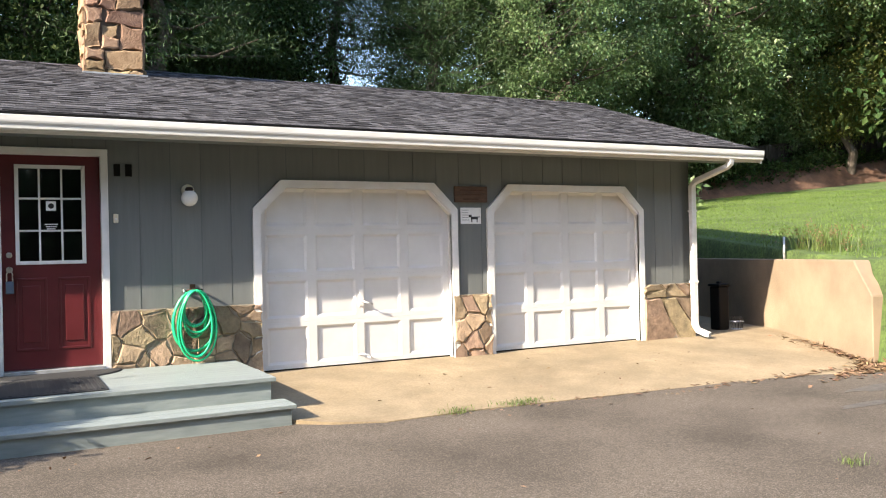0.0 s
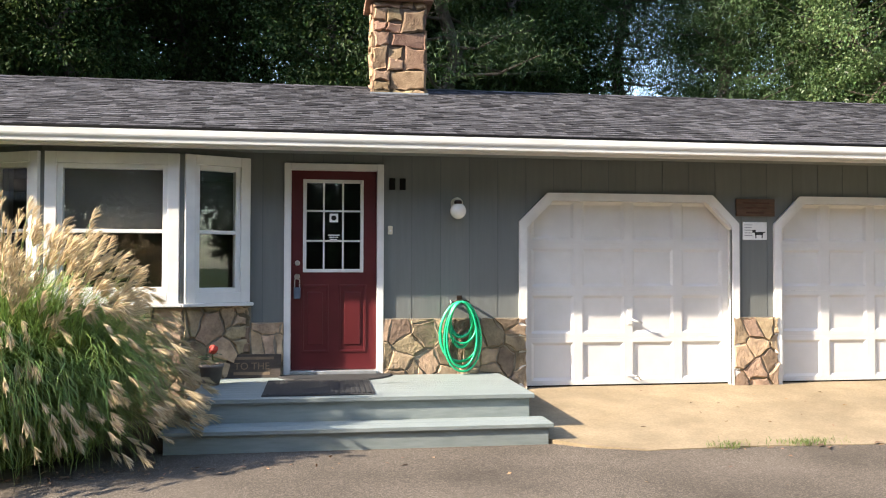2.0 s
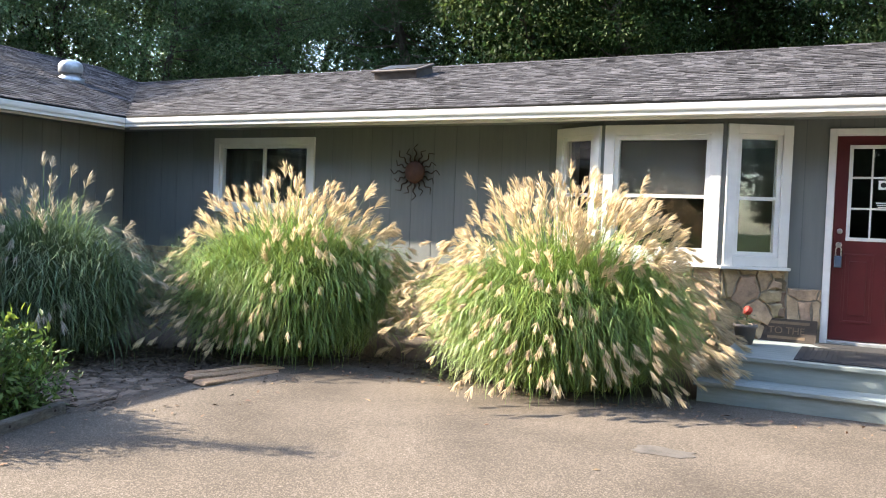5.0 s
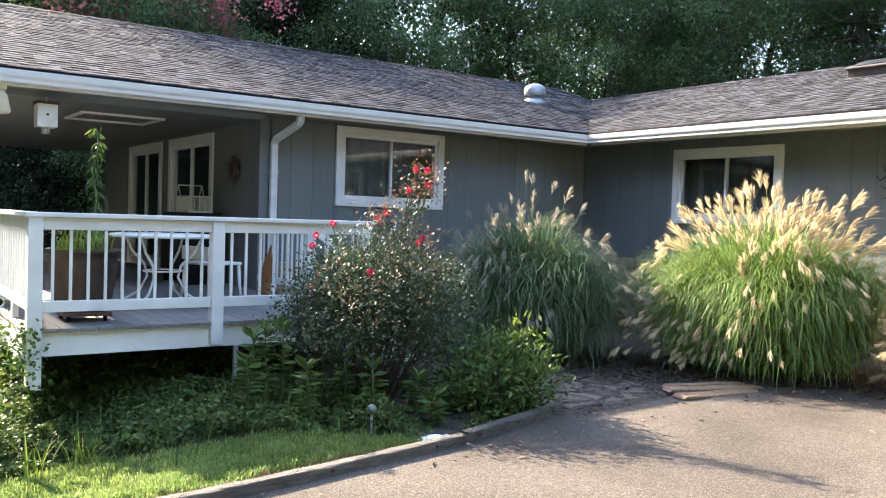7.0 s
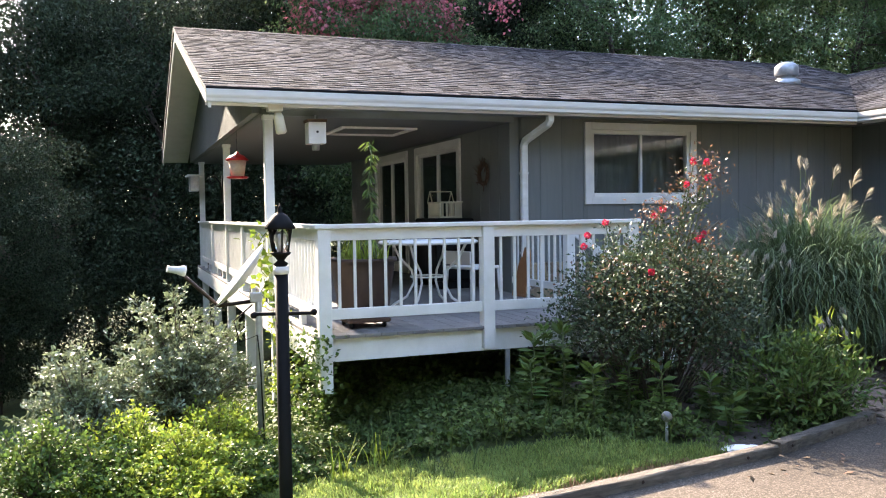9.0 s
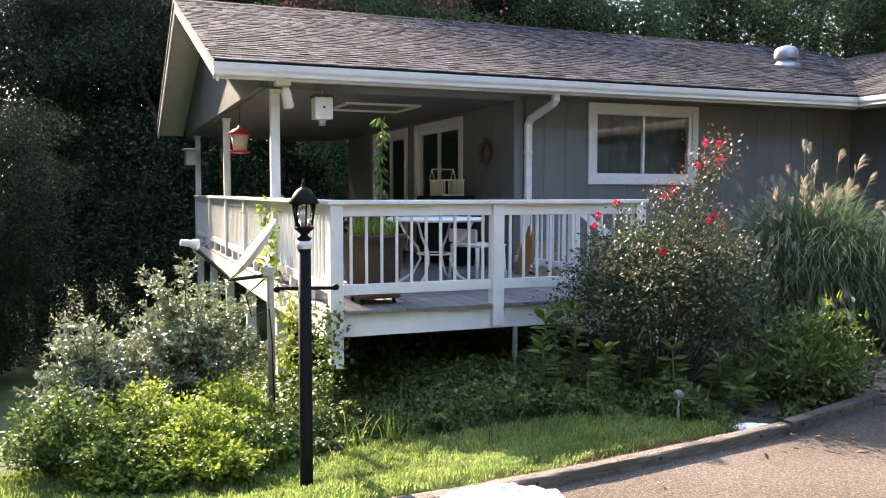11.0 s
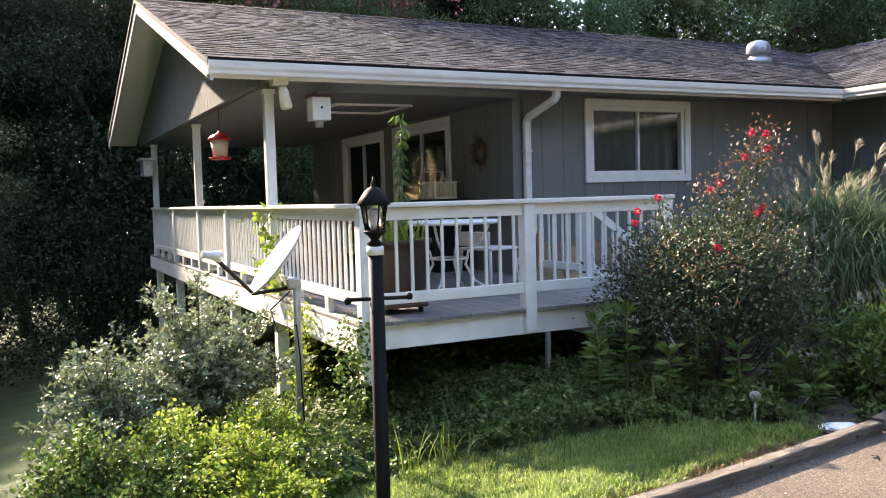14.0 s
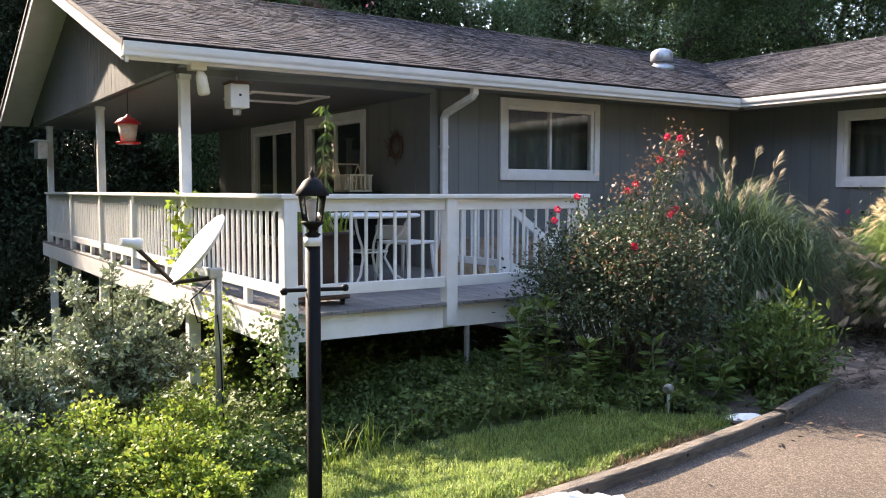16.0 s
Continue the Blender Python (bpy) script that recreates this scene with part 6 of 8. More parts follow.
def leaf_mesh(name, pos, way, size, aspect, material, rs, fold=0.25, up_bias=0.6):
    """Folded leaves: each a diamond of two triangles from pos along way."""
    n = len(pos)
    way = unit(way)
    side = unit(np.cross(way, unit(rs.normal(size=(n, 3)) * (1 - up_bias) + np.array([0, 0, 1.0]) * up_bias)))
    nrm = np.cross(side, way)
    size = np.broadcast_to(np.asarray(size, float).reshape(-1, 1), (n, 1))
    w = size * aspect * 0.5
    mid = pos + way * size * 0.45
    v = np.empty((n, 4, 3))
    v[:, 0] = pos
    v[:, 1] = mid + side * w + nrm * w * fold
    v[:, 2] = pos + way * size - nrm * size * 0.08
    v[:, 3] = mid - side * w + nrm * w * fold
    i = np.arange(n) * 4
    f = np.stack([np.stack([i, i + 1, i + 2], 1), np.stack([i, i + 2, i + 3], 1)], 1).reshape(-1, 3)
    return raw_mesh(name, v.reshape(-1, 3), f, material)


def raw_mesh(name, verts, faces, material):
    me = bpy.data.meshes.new(name)
    nv, (nf, k) = len(verts), faces.shape
    me.vertices.add(nv)
    me.vertices.foreach_set("co", np.asarray(verts, np.float32).ravel())
    me.loops.add(nf * k)
    me.loops.foreach_set("vertex_index", faces.astype(np.int32).ravel())
    me.polygons.add(nf)
    me.polygons.foreach_set("loop_start", (np.arange(nf) * k).astype(np.int32))
    me.update(calc_edges=True)
    me.materials.append(material)
    return me


def blades_mesh(name, root, lean, length, width, droop, material, rs, seg=5, tilt=None):
    """Arching grass blades as tapered strips; lean is the horizontal heading, droop how far they bow."""
    n = len(root)
    t = np.linspace(0, 1, seg + 1)
    length, width, droop = (np.broadcast_to(np.asarray(a, float), (n,)) for a in (length, width, droop))
    start = np.pi / 2 - (rs.uniform(0.05, 0.35, n) if tilt is None else tilt)
    ang = start[:, None] - (droop[:, None]) * t[None, :] ** 1.4
    step = (length / seg)[:, None]
    dx, dz = np.cos(ang) * step, np.sin(ang) * step
    h = np.concatenate([np.zeros((n, 1)), np.cumsum(dx[:, :-1], 1)], 1)
    z = np.concatenate([np.zeros((n, 1)), np.cumsum(dz[:, :-1], 1)], 1)
    d = np.stack([np.cos(lean), np.sin(lean)], 1)
    s = np.stack([-np.sin(lean), np.cos(lean)], 1)
    c = np.empty((n, seg + 1, 3))
    c[:, :, :2] = root[:, None, :2] + d[:, None, :] * h[:, :, None]
    c[:, :, 2] = root[:, None, 2] + z
    wv = width[:, None] * np.array([0.7, 1.0, 1.0, 0.8, 0.5, 0.08])[None, :seg + 1] * 0.5
    a, b = c.copy(), c.copy()
    a[:, :, :2] += s[:, None, :] * wv[:, :, None]
    b[:, :, :2] -= s[:, None, :] * wv[:, :, None]
    v = np.stack([a, b], 2).reshape(n, -1, 3)
    per = 2 * (seg + 1)
    base = np.arange(n)[:, None] * per + 2 * np.arange(seg)[None, :]
    f = np.stack([base, base + 1, base + 3, base + 2], 2).reshape(-1, 4)
    return raw_mesh(name, v.reshape(-1, 3), f, material), c


LOOSE = {"blades", "stalks", "plumes", "leaves", "cane_leaves", "new_growth", "bright_tips", "tuft", "crown", "blossom"}


def link(name, me, parent, m=None):
    ob = new(name, me)
    ob.parent = parent
    if name in LOOSE:
        tagged(ob, kind="stuff")
    if m is not None:
        ob.matrix_basis = m
    return ob


# ---------------------------------------------------------------- trees
def tree_kind(seed, height, spread, trunk_r, crown_from, leaves, leaf, material, layers=False, clumps=70, puff=1.0):
    """A tapered trunk, limbs and a ragged crown; returns the meshes of trunk and crown."""
    rng, rs = rand(seed), np.random.RandomState(seed)
    bm = bmesh.new()
    trunk = [Vector((rng.uniform(-0.15, 0.15) * k, rng.uniform(-0.15, 0.15) * k, height * k / 8)) for k in range(9)]
    tube(bm, [trunk[0] - Vector((0, 0, 1.5))] + trunk, [trunk_r * 1.25] + [trunk_r * (1.05 - 0.11 * k) for k in range(9)], 8)
    cores = []
    for i in range(clumps):
        f = crown_from + (1 - crown_from) * ((i + 0.5) / clumps) ** 0.9
        base = trunk[min(8, int(f * 8))].lerp(trunk[min(8, int(f * 8) + 1)], f * 8 % 1)
        prof = math.sin(math.pi * min(1, max(0.06, 1.05 - (f - crown_from) / (1 - crown_from)) ** 0.7)) ** 0.6 if not layers else (1.05 - (f - crown_from) / (1 - crown_from)) * 0.95
        a = i * 2.39996 + rng.uniform(-0.5, 0.5)
        r = spread * prof * (rng.uniform(0.35, 1.0) if not layers else rng.uniform(0.55, 1.0))
        end = base + Vector((math.cos(a) * r, math.sin(a) * r, r * (rng.uniform(0.05, 0.5) if not layers else rng.uniform(-0.12, 0.1))))
        cores.append((end, (0.55 + 0.35 * rng.random() + r * 0.08) * puff, base))
        if i % 2 == 0 or layers:
            mid = base.lerp(end, 0.55) + Vector((0, 0, -0.08 * r))
            k = max(0.02, trunk_r * 0.32 * (1.1 - f))
            tube(bm, [base, mid, end], [k, k * 0.6, k * 0.2], 5, False)
    n = leaves // len(cores)
    pos, way = [], []
    for end, size, base in cores:
        d = rs.normal(size=(n, 3))
        d = d / np.linalg.norm(d, axis=1, keepdims=True) * (rs.uniform(0, 1, (n, 1)) ** 0.45)
        sc = np.array([size * 1.5, size * 1.5, size * (0.8 if not layers else 0.32)])
        p = np.array(end) + d * sc
        if layers:
            back = np.array(base) - np.array(end)
            p = p + back * rs.uniform(0, 0.55, (n, 1))
        pos.append(p)
        way.append(d * 0.6 + rs.normal(size=(n, 3)) * 0.55 + np.array([0, 0, -0.35 if not layers else 0.15]))
    pos, way = np.concatenate(pos), np.concatenate(way)
    crown = leaf_mesh("crown", pos, way, rs.uniform(0.65, 1.3, len(pos)) * leaf, 0.55 if not layers else 0.11, material, rs)
    return mesh_of("trunk", bm, M_BARK), crown


def plant_tree(kind, x, y, scale, turn, label, name="tree", group="trees behind the house", z=None):
    t = thing(name, label, "tree", pose(x, y, (ground_z(x, y) if z is None else z) - 0.05, 0, 0, turn) @ Matrix.Scale(scale, 4), group=group)
    link("trunk", kind[0], t)
    link("crown", kind[1], t)
    return t


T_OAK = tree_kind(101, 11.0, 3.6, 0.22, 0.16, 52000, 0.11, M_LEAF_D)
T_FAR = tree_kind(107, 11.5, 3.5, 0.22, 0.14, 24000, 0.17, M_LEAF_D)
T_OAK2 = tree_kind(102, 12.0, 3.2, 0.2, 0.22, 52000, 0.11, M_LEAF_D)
# tree kinds whose leaf colour carries the backlit shade
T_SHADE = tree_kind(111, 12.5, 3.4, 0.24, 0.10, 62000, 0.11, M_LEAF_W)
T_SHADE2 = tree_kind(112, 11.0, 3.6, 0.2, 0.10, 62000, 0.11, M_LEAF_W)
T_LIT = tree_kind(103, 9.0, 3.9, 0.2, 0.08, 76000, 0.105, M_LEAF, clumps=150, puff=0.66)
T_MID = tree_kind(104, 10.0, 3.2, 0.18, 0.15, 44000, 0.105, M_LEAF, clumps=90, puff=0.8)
T_PINE = tree_kind(105, 14.0, 3.4, 0.24, 0.2, 70000, 0.17, M_NEEDLE, layers=True, clumps=90)
T_YEL = tree_kind(106, 8.0, 2.8, 0.15, 0.2, 32000, 0.1, M_LEAF_Y)
rng = rand(7)
DARK, MIDL, PINEL = "dark leafy woodland tree with a tall trunk", "leafy green woodland tree", "tall pine with layered needle branches"
x = -30.0
while x < 5.5:
    for row, y0 in enumerate((13.5, 18.0, 23.0)):
        if (row == 2 and rng.random() < 0.55) or (row == 1 and x < -9 and rng.random() < 0.25):
            continue
        # west of x = -9 lighter leaf kinds stand in for sunlit woods
        k = T_FAR if row == 2 else rng.choice(((T_MID, T_MID, T_MID, T_MID) if x < -9 else (T_OAK, T_OAK2, T_MID, T_OAK2)) if row else ((T_MID, T_MID, T_MID, T_PINE) if x < -9 else (T_OAK, T_OAK2, T_PINE)))
        plant_tree(k, x + rng.uniform(-1.2, 1.2) + row * 1.4, y0 + rng.uniform(-1.2, 1.2), rng.uniform(0.95, 1.25), rng.uniform(0, 360), {T_MID: MIDL, T_PINE: PINEL}.get(k, DARK))
    x += 4.4
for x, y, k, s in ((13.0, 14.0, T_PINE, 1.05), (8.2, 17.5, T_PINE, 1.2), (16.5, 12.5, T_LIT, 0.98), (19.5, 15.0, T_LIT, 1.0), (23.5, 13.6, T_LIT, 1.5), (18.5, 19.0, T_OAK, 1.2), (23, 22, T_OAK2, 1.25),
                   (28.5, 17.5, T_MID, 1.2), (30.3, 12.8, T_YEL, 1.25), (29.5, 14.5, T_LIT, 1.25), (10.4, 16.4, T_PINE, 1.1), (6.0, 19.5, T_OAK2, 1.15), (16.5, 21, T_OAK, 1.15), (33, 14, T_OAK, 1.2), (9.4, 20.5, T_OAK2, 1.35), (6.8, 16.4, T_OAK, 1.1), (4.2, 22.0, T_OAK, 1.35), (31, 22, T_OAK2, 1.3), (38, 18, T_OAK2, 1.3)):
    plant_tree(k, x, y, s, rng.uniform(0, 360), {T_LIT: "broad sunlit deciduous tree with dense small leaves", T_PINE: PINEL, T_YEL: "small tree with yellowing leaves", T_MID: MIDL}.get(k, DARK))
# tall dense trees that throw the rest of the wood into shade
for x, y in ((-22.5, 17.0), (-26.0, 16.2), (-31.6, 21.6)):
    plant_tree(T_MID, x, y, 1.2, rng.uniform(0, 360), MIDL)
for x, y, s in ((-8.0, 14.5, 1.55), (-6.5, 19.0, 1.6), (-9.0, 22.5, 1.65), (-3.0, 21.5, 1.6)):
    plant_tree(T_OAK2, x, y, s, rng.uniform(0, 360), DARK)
# woods to the west, below the deck; small ones added to shade the lawn
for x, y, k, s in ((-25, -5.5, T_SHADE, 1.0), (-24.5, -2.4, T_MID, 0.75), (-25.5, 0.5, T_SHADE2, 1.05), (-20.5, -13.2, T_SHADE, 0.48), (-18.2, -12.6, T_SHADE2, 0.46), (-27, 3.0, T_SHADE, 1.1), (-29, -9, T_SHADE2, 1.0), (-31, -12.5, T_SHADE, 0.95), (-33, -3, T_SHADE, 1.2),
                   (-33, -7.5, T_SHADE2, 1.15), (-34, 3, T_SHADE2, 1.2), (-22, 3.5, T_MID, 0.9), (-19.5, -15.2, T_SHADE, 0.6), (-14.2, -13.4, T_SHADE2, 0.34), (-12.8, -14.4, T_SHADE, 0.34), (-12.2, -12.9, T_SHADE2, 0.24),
                   # the T_FAR ones are out of sight, added to dim the porch's sky light
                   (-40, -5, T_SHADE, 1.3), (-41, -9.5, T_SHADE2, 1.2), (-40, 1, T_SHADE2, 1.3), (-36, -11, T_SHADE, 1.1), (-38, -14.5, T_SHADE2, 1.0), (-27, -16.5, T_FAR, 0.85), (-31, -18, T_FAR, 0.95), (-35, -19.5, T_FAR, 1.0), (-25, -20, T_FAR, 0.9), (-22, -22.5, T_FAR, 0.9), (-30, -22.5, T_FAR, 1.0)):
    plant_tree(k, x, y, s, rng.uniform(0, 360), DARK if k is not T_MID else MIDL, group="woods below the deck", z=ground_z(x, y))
# crape myrtles behind the wing
for x, y, s in ((-20.8, -4.3, 0.86), (-21.4, -3.0, 0.8)):
    cm = plant_tree(T_MID, x, y, s, 40 * x, "crape myrtle with pink flower heads", name="crape_myrtle", group="crape myrtles")
    rs = np.random.RandomState(int(-x * 10))
    heads = rs.normal(size=(30, 3)) * np.array([1.3, 1.3, 0.6]) + np.array([0, 0, 8.7])
    p = np.repeat(heads, 160, 0) + rs.normal(size=(30 * 160, 3)) * np.array([0.28, 0.28, 0.34])
    link("blossom", leaf_mesh("blossom", p, rs.normal(size=p.shape), 0.14, 0.8, M_MYRTLE, rs), cm)


# unseen woods that close the place all round, added to block low sky light
rng = rand(8)
for x, y in ((-32, -26), (-25, -25), (-18, -24), (-11, -25), (-4, -27), (4, -29), (12, -32)):
    plant_tree(T_FAR, x, y, 1.55 * rng.uniform(0.95, 1.1), rng.uniform(0, 360), DARK, group="woods across the road", z=-1.0)
for i in range(34):
    a = math.radians(150 + i * 7.6)
    d = rng.uniform(36, 42)
    big = 1.15 if abs(150 + i * 7.6 - 190) < 24 else 1.75
    x, y = math.cos(a) * d, -6 + math.sin(a) * d
    plant_tree(T_SHADE if 2 <= i <= 9 else T_FAR, x, y, big * rng.uniform(0.95, 1.1), rng.uniform(0, 360), DARK, group="woods across the road", z=-0.5)


# undergrowth that closes the woods
def thicket(name, x0, x1, y0, y1, h0, h1, count, size, material, seed, label):
    rs = np.random.RandomState(seed)
    p = np.stack([rs.uniform(x0, x1, count), rs.uniform(y0, y1, count), np.zeros(count)], 1)
    lump = np.array([0.6 + 0.4 * noise.noise((a * 0.35, b * 0.35, seed)) for a, b in p[:, :2]])
    p[:, 2] = np.array([ground_z(a, b) for a, b in p[:, :2]]) + h0 + rs.uniform(0, 1, count) ** 0.8 * (h1 - h0) * lump
    me = leaf_mesh(name, p, rs.normal(size=(count, 3)) + np.array([0, 0, 0.2]), rs.uniform(0.7, 1.4, count) * size, 0.55, material, rs)
    return tagged(new(name, me), label, "undergrowth", kind="stuff")


# darker leaves here, lighter ones behind the wing: shade and sun painted in
thicket("undergrowth_north", -11, 12, 10.5, 25, 0, 5.4, 80000, 0.13, M_LEAF_D, 3, "woodland undergrowth behind the house, leaves darkened for shade")
thicket("undergrowth_wing", -34, -11, 10.5, 25, 0, 4.0, 26000, 0.2, M_LEAF, 13, "leafy woodland undergrowth behind the wing")
# darkened leaves stand in for backlit shade under the trees
thicket("undergrowth_west", -46, -21, -15, 12, 0, 7.0, 210000, 0.10, M_LEAF_W, 4, "woodland undergrowth below the deck, leaves darkened for backlit shade")
thicket("undergrowth_east", 12, 42, 17, 27, 0, 5.0, 30000, 0.3, M_LEAF_D, 5, "dark undergrowth behind the fence")
# added thicket out of sight, cutting southern sky light on the porch
thicket("undergrowth_south", -38, 6, -31, -23, 0, 7.0, 22000, 0.5, M_LEAF_D, 9, "unseen undergrowth added to the south to block sky light")
# leaves added to darken the bank in place of foliage shadows
thicket("bank_vines", 15, 36, 12.9, 14.6, 0.3, 1.9, 12000, 0.15, M_LEAF_D, 16, "added dark leaves over the top of the clay bank, for foliage shade")
thicket("bank_shrubs", 12.5, 19, 9.0, 13.0, 0, 1.6, 6000, 0.18, M_LEAF, 6, "shrubby weeds on the brown bank")
# dark board fence behind the lawn
fence = thing("board_fence", "dark weathered board fence behind the lawn", "fence")
M_FENCE = mat("dark_fence_board", (0.02, 0.015, 0.012), (0.045, 0.034, 0.027), 5, 0.9, 0.5, 50, stretch=(6, 6, 1), rnd="object", amount=0.3)
fence_mesh = mesh_of("board", bx(0, 0.145, 0, 0.02, 0, 1.9, 0.006), M_FENCE)
for i in range(150):
    x = 17.0 + i * 0.155
    ob = link("board", fence_mesh, fence, pose(x, 15.6 - 0.12 * (x - 17), ground_z(x, 15.6 - 0.12 * (x - 17)) - 0.1, 0, 0, -6.8))
M_BANK = mat("red_clay_bank", (0.075, 0.04, 0.025), (0.15, 0.082, 0.05), 3, 0.95, 1.0, 30, stain=0.3)


bm = bmesh.new()
rows = []
for i in range(60):
    x = 12.0 + i * 0.45
    y0 = 13.6 - 0.12 * (x - 17)
    rows.append([bm.verts.new((x, y0 + 0.45 * j, ground_z(x, y0 + 0.45 * j) - 0.1 + (0, 0.35, 0.75, 0.9, 0.6)[j] + 0.18 * noise.noise((x * 1.3, j, 3)))) for j in range(5)])
for r0, r1 in zip(rows, rows[1:]):
    for j in range(4):
        bm.faces.new((r0[j], r1[j], r1[j + 1], r0[j + 1])).smooth = True
tagged(part("ground_bank", bm, M_BANK), "brown clay bank behind the lawn", "bank", kind="structure")


# ---------------------------------------------------------------- ornamental grasses
def strip_mesh(name, paths, width, material):
    """Thin upright strips along paths of shape (n, k, 3)."""
    n, k, _ = paths.shape
    d = paths[:, -1] - paths[:, 0]
    side = np.stack([-d[:, 1], d[:, 0], np.zeros(n)], 1) + 1e-6
    side = unit(side)[:, None, :] * width * 0.5
    v = np.stack([paths + side, paths - side], 2).reshape(n, -1, 3)
    base = np.arange(n)[:, None] * 2 * k + 2 * np.arange(k - 1)[None, :]
    f = np.stack([base, base + 1, base + 3, base + 2], 2).reshape(-1, 4)
    return raw_mesh(name, v.reshape(-1, 3), f, material)


def maiden_grass(x, y, radius, height, blades, crest, hanging, top, seed, label, plume=M_PLUME, deep=1.0, blade=M_BLADE_S):
    rs = np.random.RandomState(seed)
    g = thing("maiden_grass", label, "ornamental grass", pose(x, y, drive_z(x, y) - 0.03) @ Matrix.Diagonal((1, deep, 1, 1)), group="ornamental grasses along the bed")
    # leaves spring from upright culms at all heights and arch over
    a = rs.uniform(0, 2 * np.pi, blades)
    k = np.sqrt(rs.uniform(0, 1, blades))
    h = rs.uniform(0.0, 1.0, blades) ** 0.8
    up = height * (0.92 - 0.34 * k ** 2) * h
    out = radius * (0.5 * k + 0.2 * k * h)
    lump = 1 + 0.12 * np.sin(2 * a + seed) + 0.09 * np.sin(5 * a + 2.3 * seed) + 0.05 * np.sin(11 * a + seed)
    out, up = out * lump, up * (0.45 + 0.55 * lump)
    root = np.stack([np.cos(a) * out, np.sin(a) * out, up * 0.9], 1)
    ln = height * rs.uniform(0.4, 0.72, blades) * (1.05 - 0.2 * h)
    tilt = 0.1 + 0.62 * k * rs.uniform(0.4, 1.3, blades)
    droop = 1.0 + 1.7 * k * rs.uniform(0.6, 1.3, blades) + rs.uniform(0, 0.7, blades)
    me, _ = blades_mesh("blades", root, a + rs.normal(0, 1.0, blades), ln, rs.uniform(0.005, 0.011, blades), droop, blade, rs, tilt=tilt)
    link("blades", me, g)
    # a crest of upright plumes and others, in loose bunches, that hang out over the sides
    n = crest + hanging
    up_kind = np.arange(n) < crest
    bunch = rs.randint(0, max(1, hanging // 7), n)
    a = np.where(up_kind, rs.uniform(0, 2 * np.pi, n), rs.uniform(0, 2 * np.pi, hanging)[bunch % max(1, hanging)] + rs.normal(0, 0.13, n))
    k = np.where(up_kind, rs.uniform(0, 1, n) ** 0.55, rs.uniform(0.86, 1.16, n))
    low = np.where(up_kind, 0.5, np.clip(rs.uniform(0.02, 1.0, hanging)[bunch % max(1, hanging)] + rs.normal(0, 0.12, n), 0.02, 1.0))
    foot = radius * 0.28 * np.minimum(k, 1)
    reach = np.where(up_kind, radius * 0.70 * k, radius * (1.0 - 0.34 * low ** 2) * k)
    tipz = np.where(up_kind, (top - 0.22) * (1 - 0.30 * k ** 2.4) * rs.uniform(0.84, 1.0, n), height * (0.12 + 0.84 * low))
    lump = 1 + 0.12 * np.sin(2 * a + seed) + 0.09 * np.sin(5 * a + 2.3 * seed)
    stray = np.where(rs.uniform(0, 1, n) < 0.07, rs.uniform(1.06, 1.18, n), 1.0)
    reach, tipz = reach * lump * stray, tipz * (0.5 + 0.5 * lump) * np.where(up_kind, stray, 1.0)
    d = np.stack([np.cos(a), np.sin(a)], 1)
    p0 = np.concatenate([d * foot[:, None], np.zeros((n, 1))], 1)
    p2 = np.concatenate([d * reach[:, None], tipz[:, None]], 1)
    midz = np.where(up_kind, tipz * 0.62, tipz + height * rs.uniform(0.16, 0.42, n))
    p1 = np.concatenate([d * (foot + (reach - foot) * np.where(up_kind, 0.36, 0.5))[:, None], midz[:, None]], 1)
    t = np.linspace(0, 1, 7)[None, :, None]
    path = p0[:, None] * (1 - t) ** 2 + 2 * p1[:, None] * t * (1 - t) + p2[:, None] * t ** 2
    link("stalks", strip_mesh("stalks", path, 0.005, blade), g)
    # each plume is a fan of fine drooping strands
    way = unit(path[:, 6] - path[:, 5])
    per = 30
    L = np.repeat(np.where(up_kind, rs.uniform(0.16, 0.25, n), rs.uniform(0.10, 0.18, n)), per)
    dd = np.repeat(way, per, 0)
    wind = np.repeat(np.concatenate([d, np.zeros((n, 1))], 1) * rs.uniform(0.2, 0.7, (n, 1)) + np.array([0.25, 0.0, 0.0]), per, 0)
    f = np.tile(np.linspace(0, 1, per), n)
    base = np.repeat(path[:, 6] - way * 0.06, per, 0) + dd * (f * L * 0.55)[:, None]
    spread = rs.normal(size=base.shape)
    spread = unit(spread - dd * (spread * dd).sum(1)[:, None]) * rs.uniform(0.08, 0.6, (len(f), 1)) * (1.1 - 0.55 * f)[:, None]
    head = unit(dd + spread + wind * 0.25)
    sl = (L * (0.75 - 0.28 * f) * rs.uniform(0.7, 1.15, len(f)))[:, None]
    sag = np.array([0, 0, -1.0]) * (rs.uniform(0.10, 0.38, (len(f), 1)) * sl) + wind * 0.22 * sl
    u = np.array([0, 0.36, 0.72, 1.0])
    strand = base[:, None] + head[:, None] * sl[:, None] * u[None, :, None] + sag[:, None] * (u ** 2)[None, :, None]
    strand[:, :, 2] = np.maximum(strand[:, :, 2], 0.03)
    side = unit(np.cross(head, rs.normal(size=head.shape)))[:, None, :] * (np.array([0.4, 1.0, 0.8, 0.12]) * 0.0036)[None, :, None]
    v = np.stack([strand + side, strand - side], 2).reshape(-1, 3)
    b = np.arange(len(strand))[:, None] * 8 + 2 * np.arange(3)[None, :]
    q = np.stack([b, b + 1, b + 3, b + 2], 2).reshape(-1, 4)
    link("plumes", raw_mesh("plumes", v, q, plume), g)
    return g


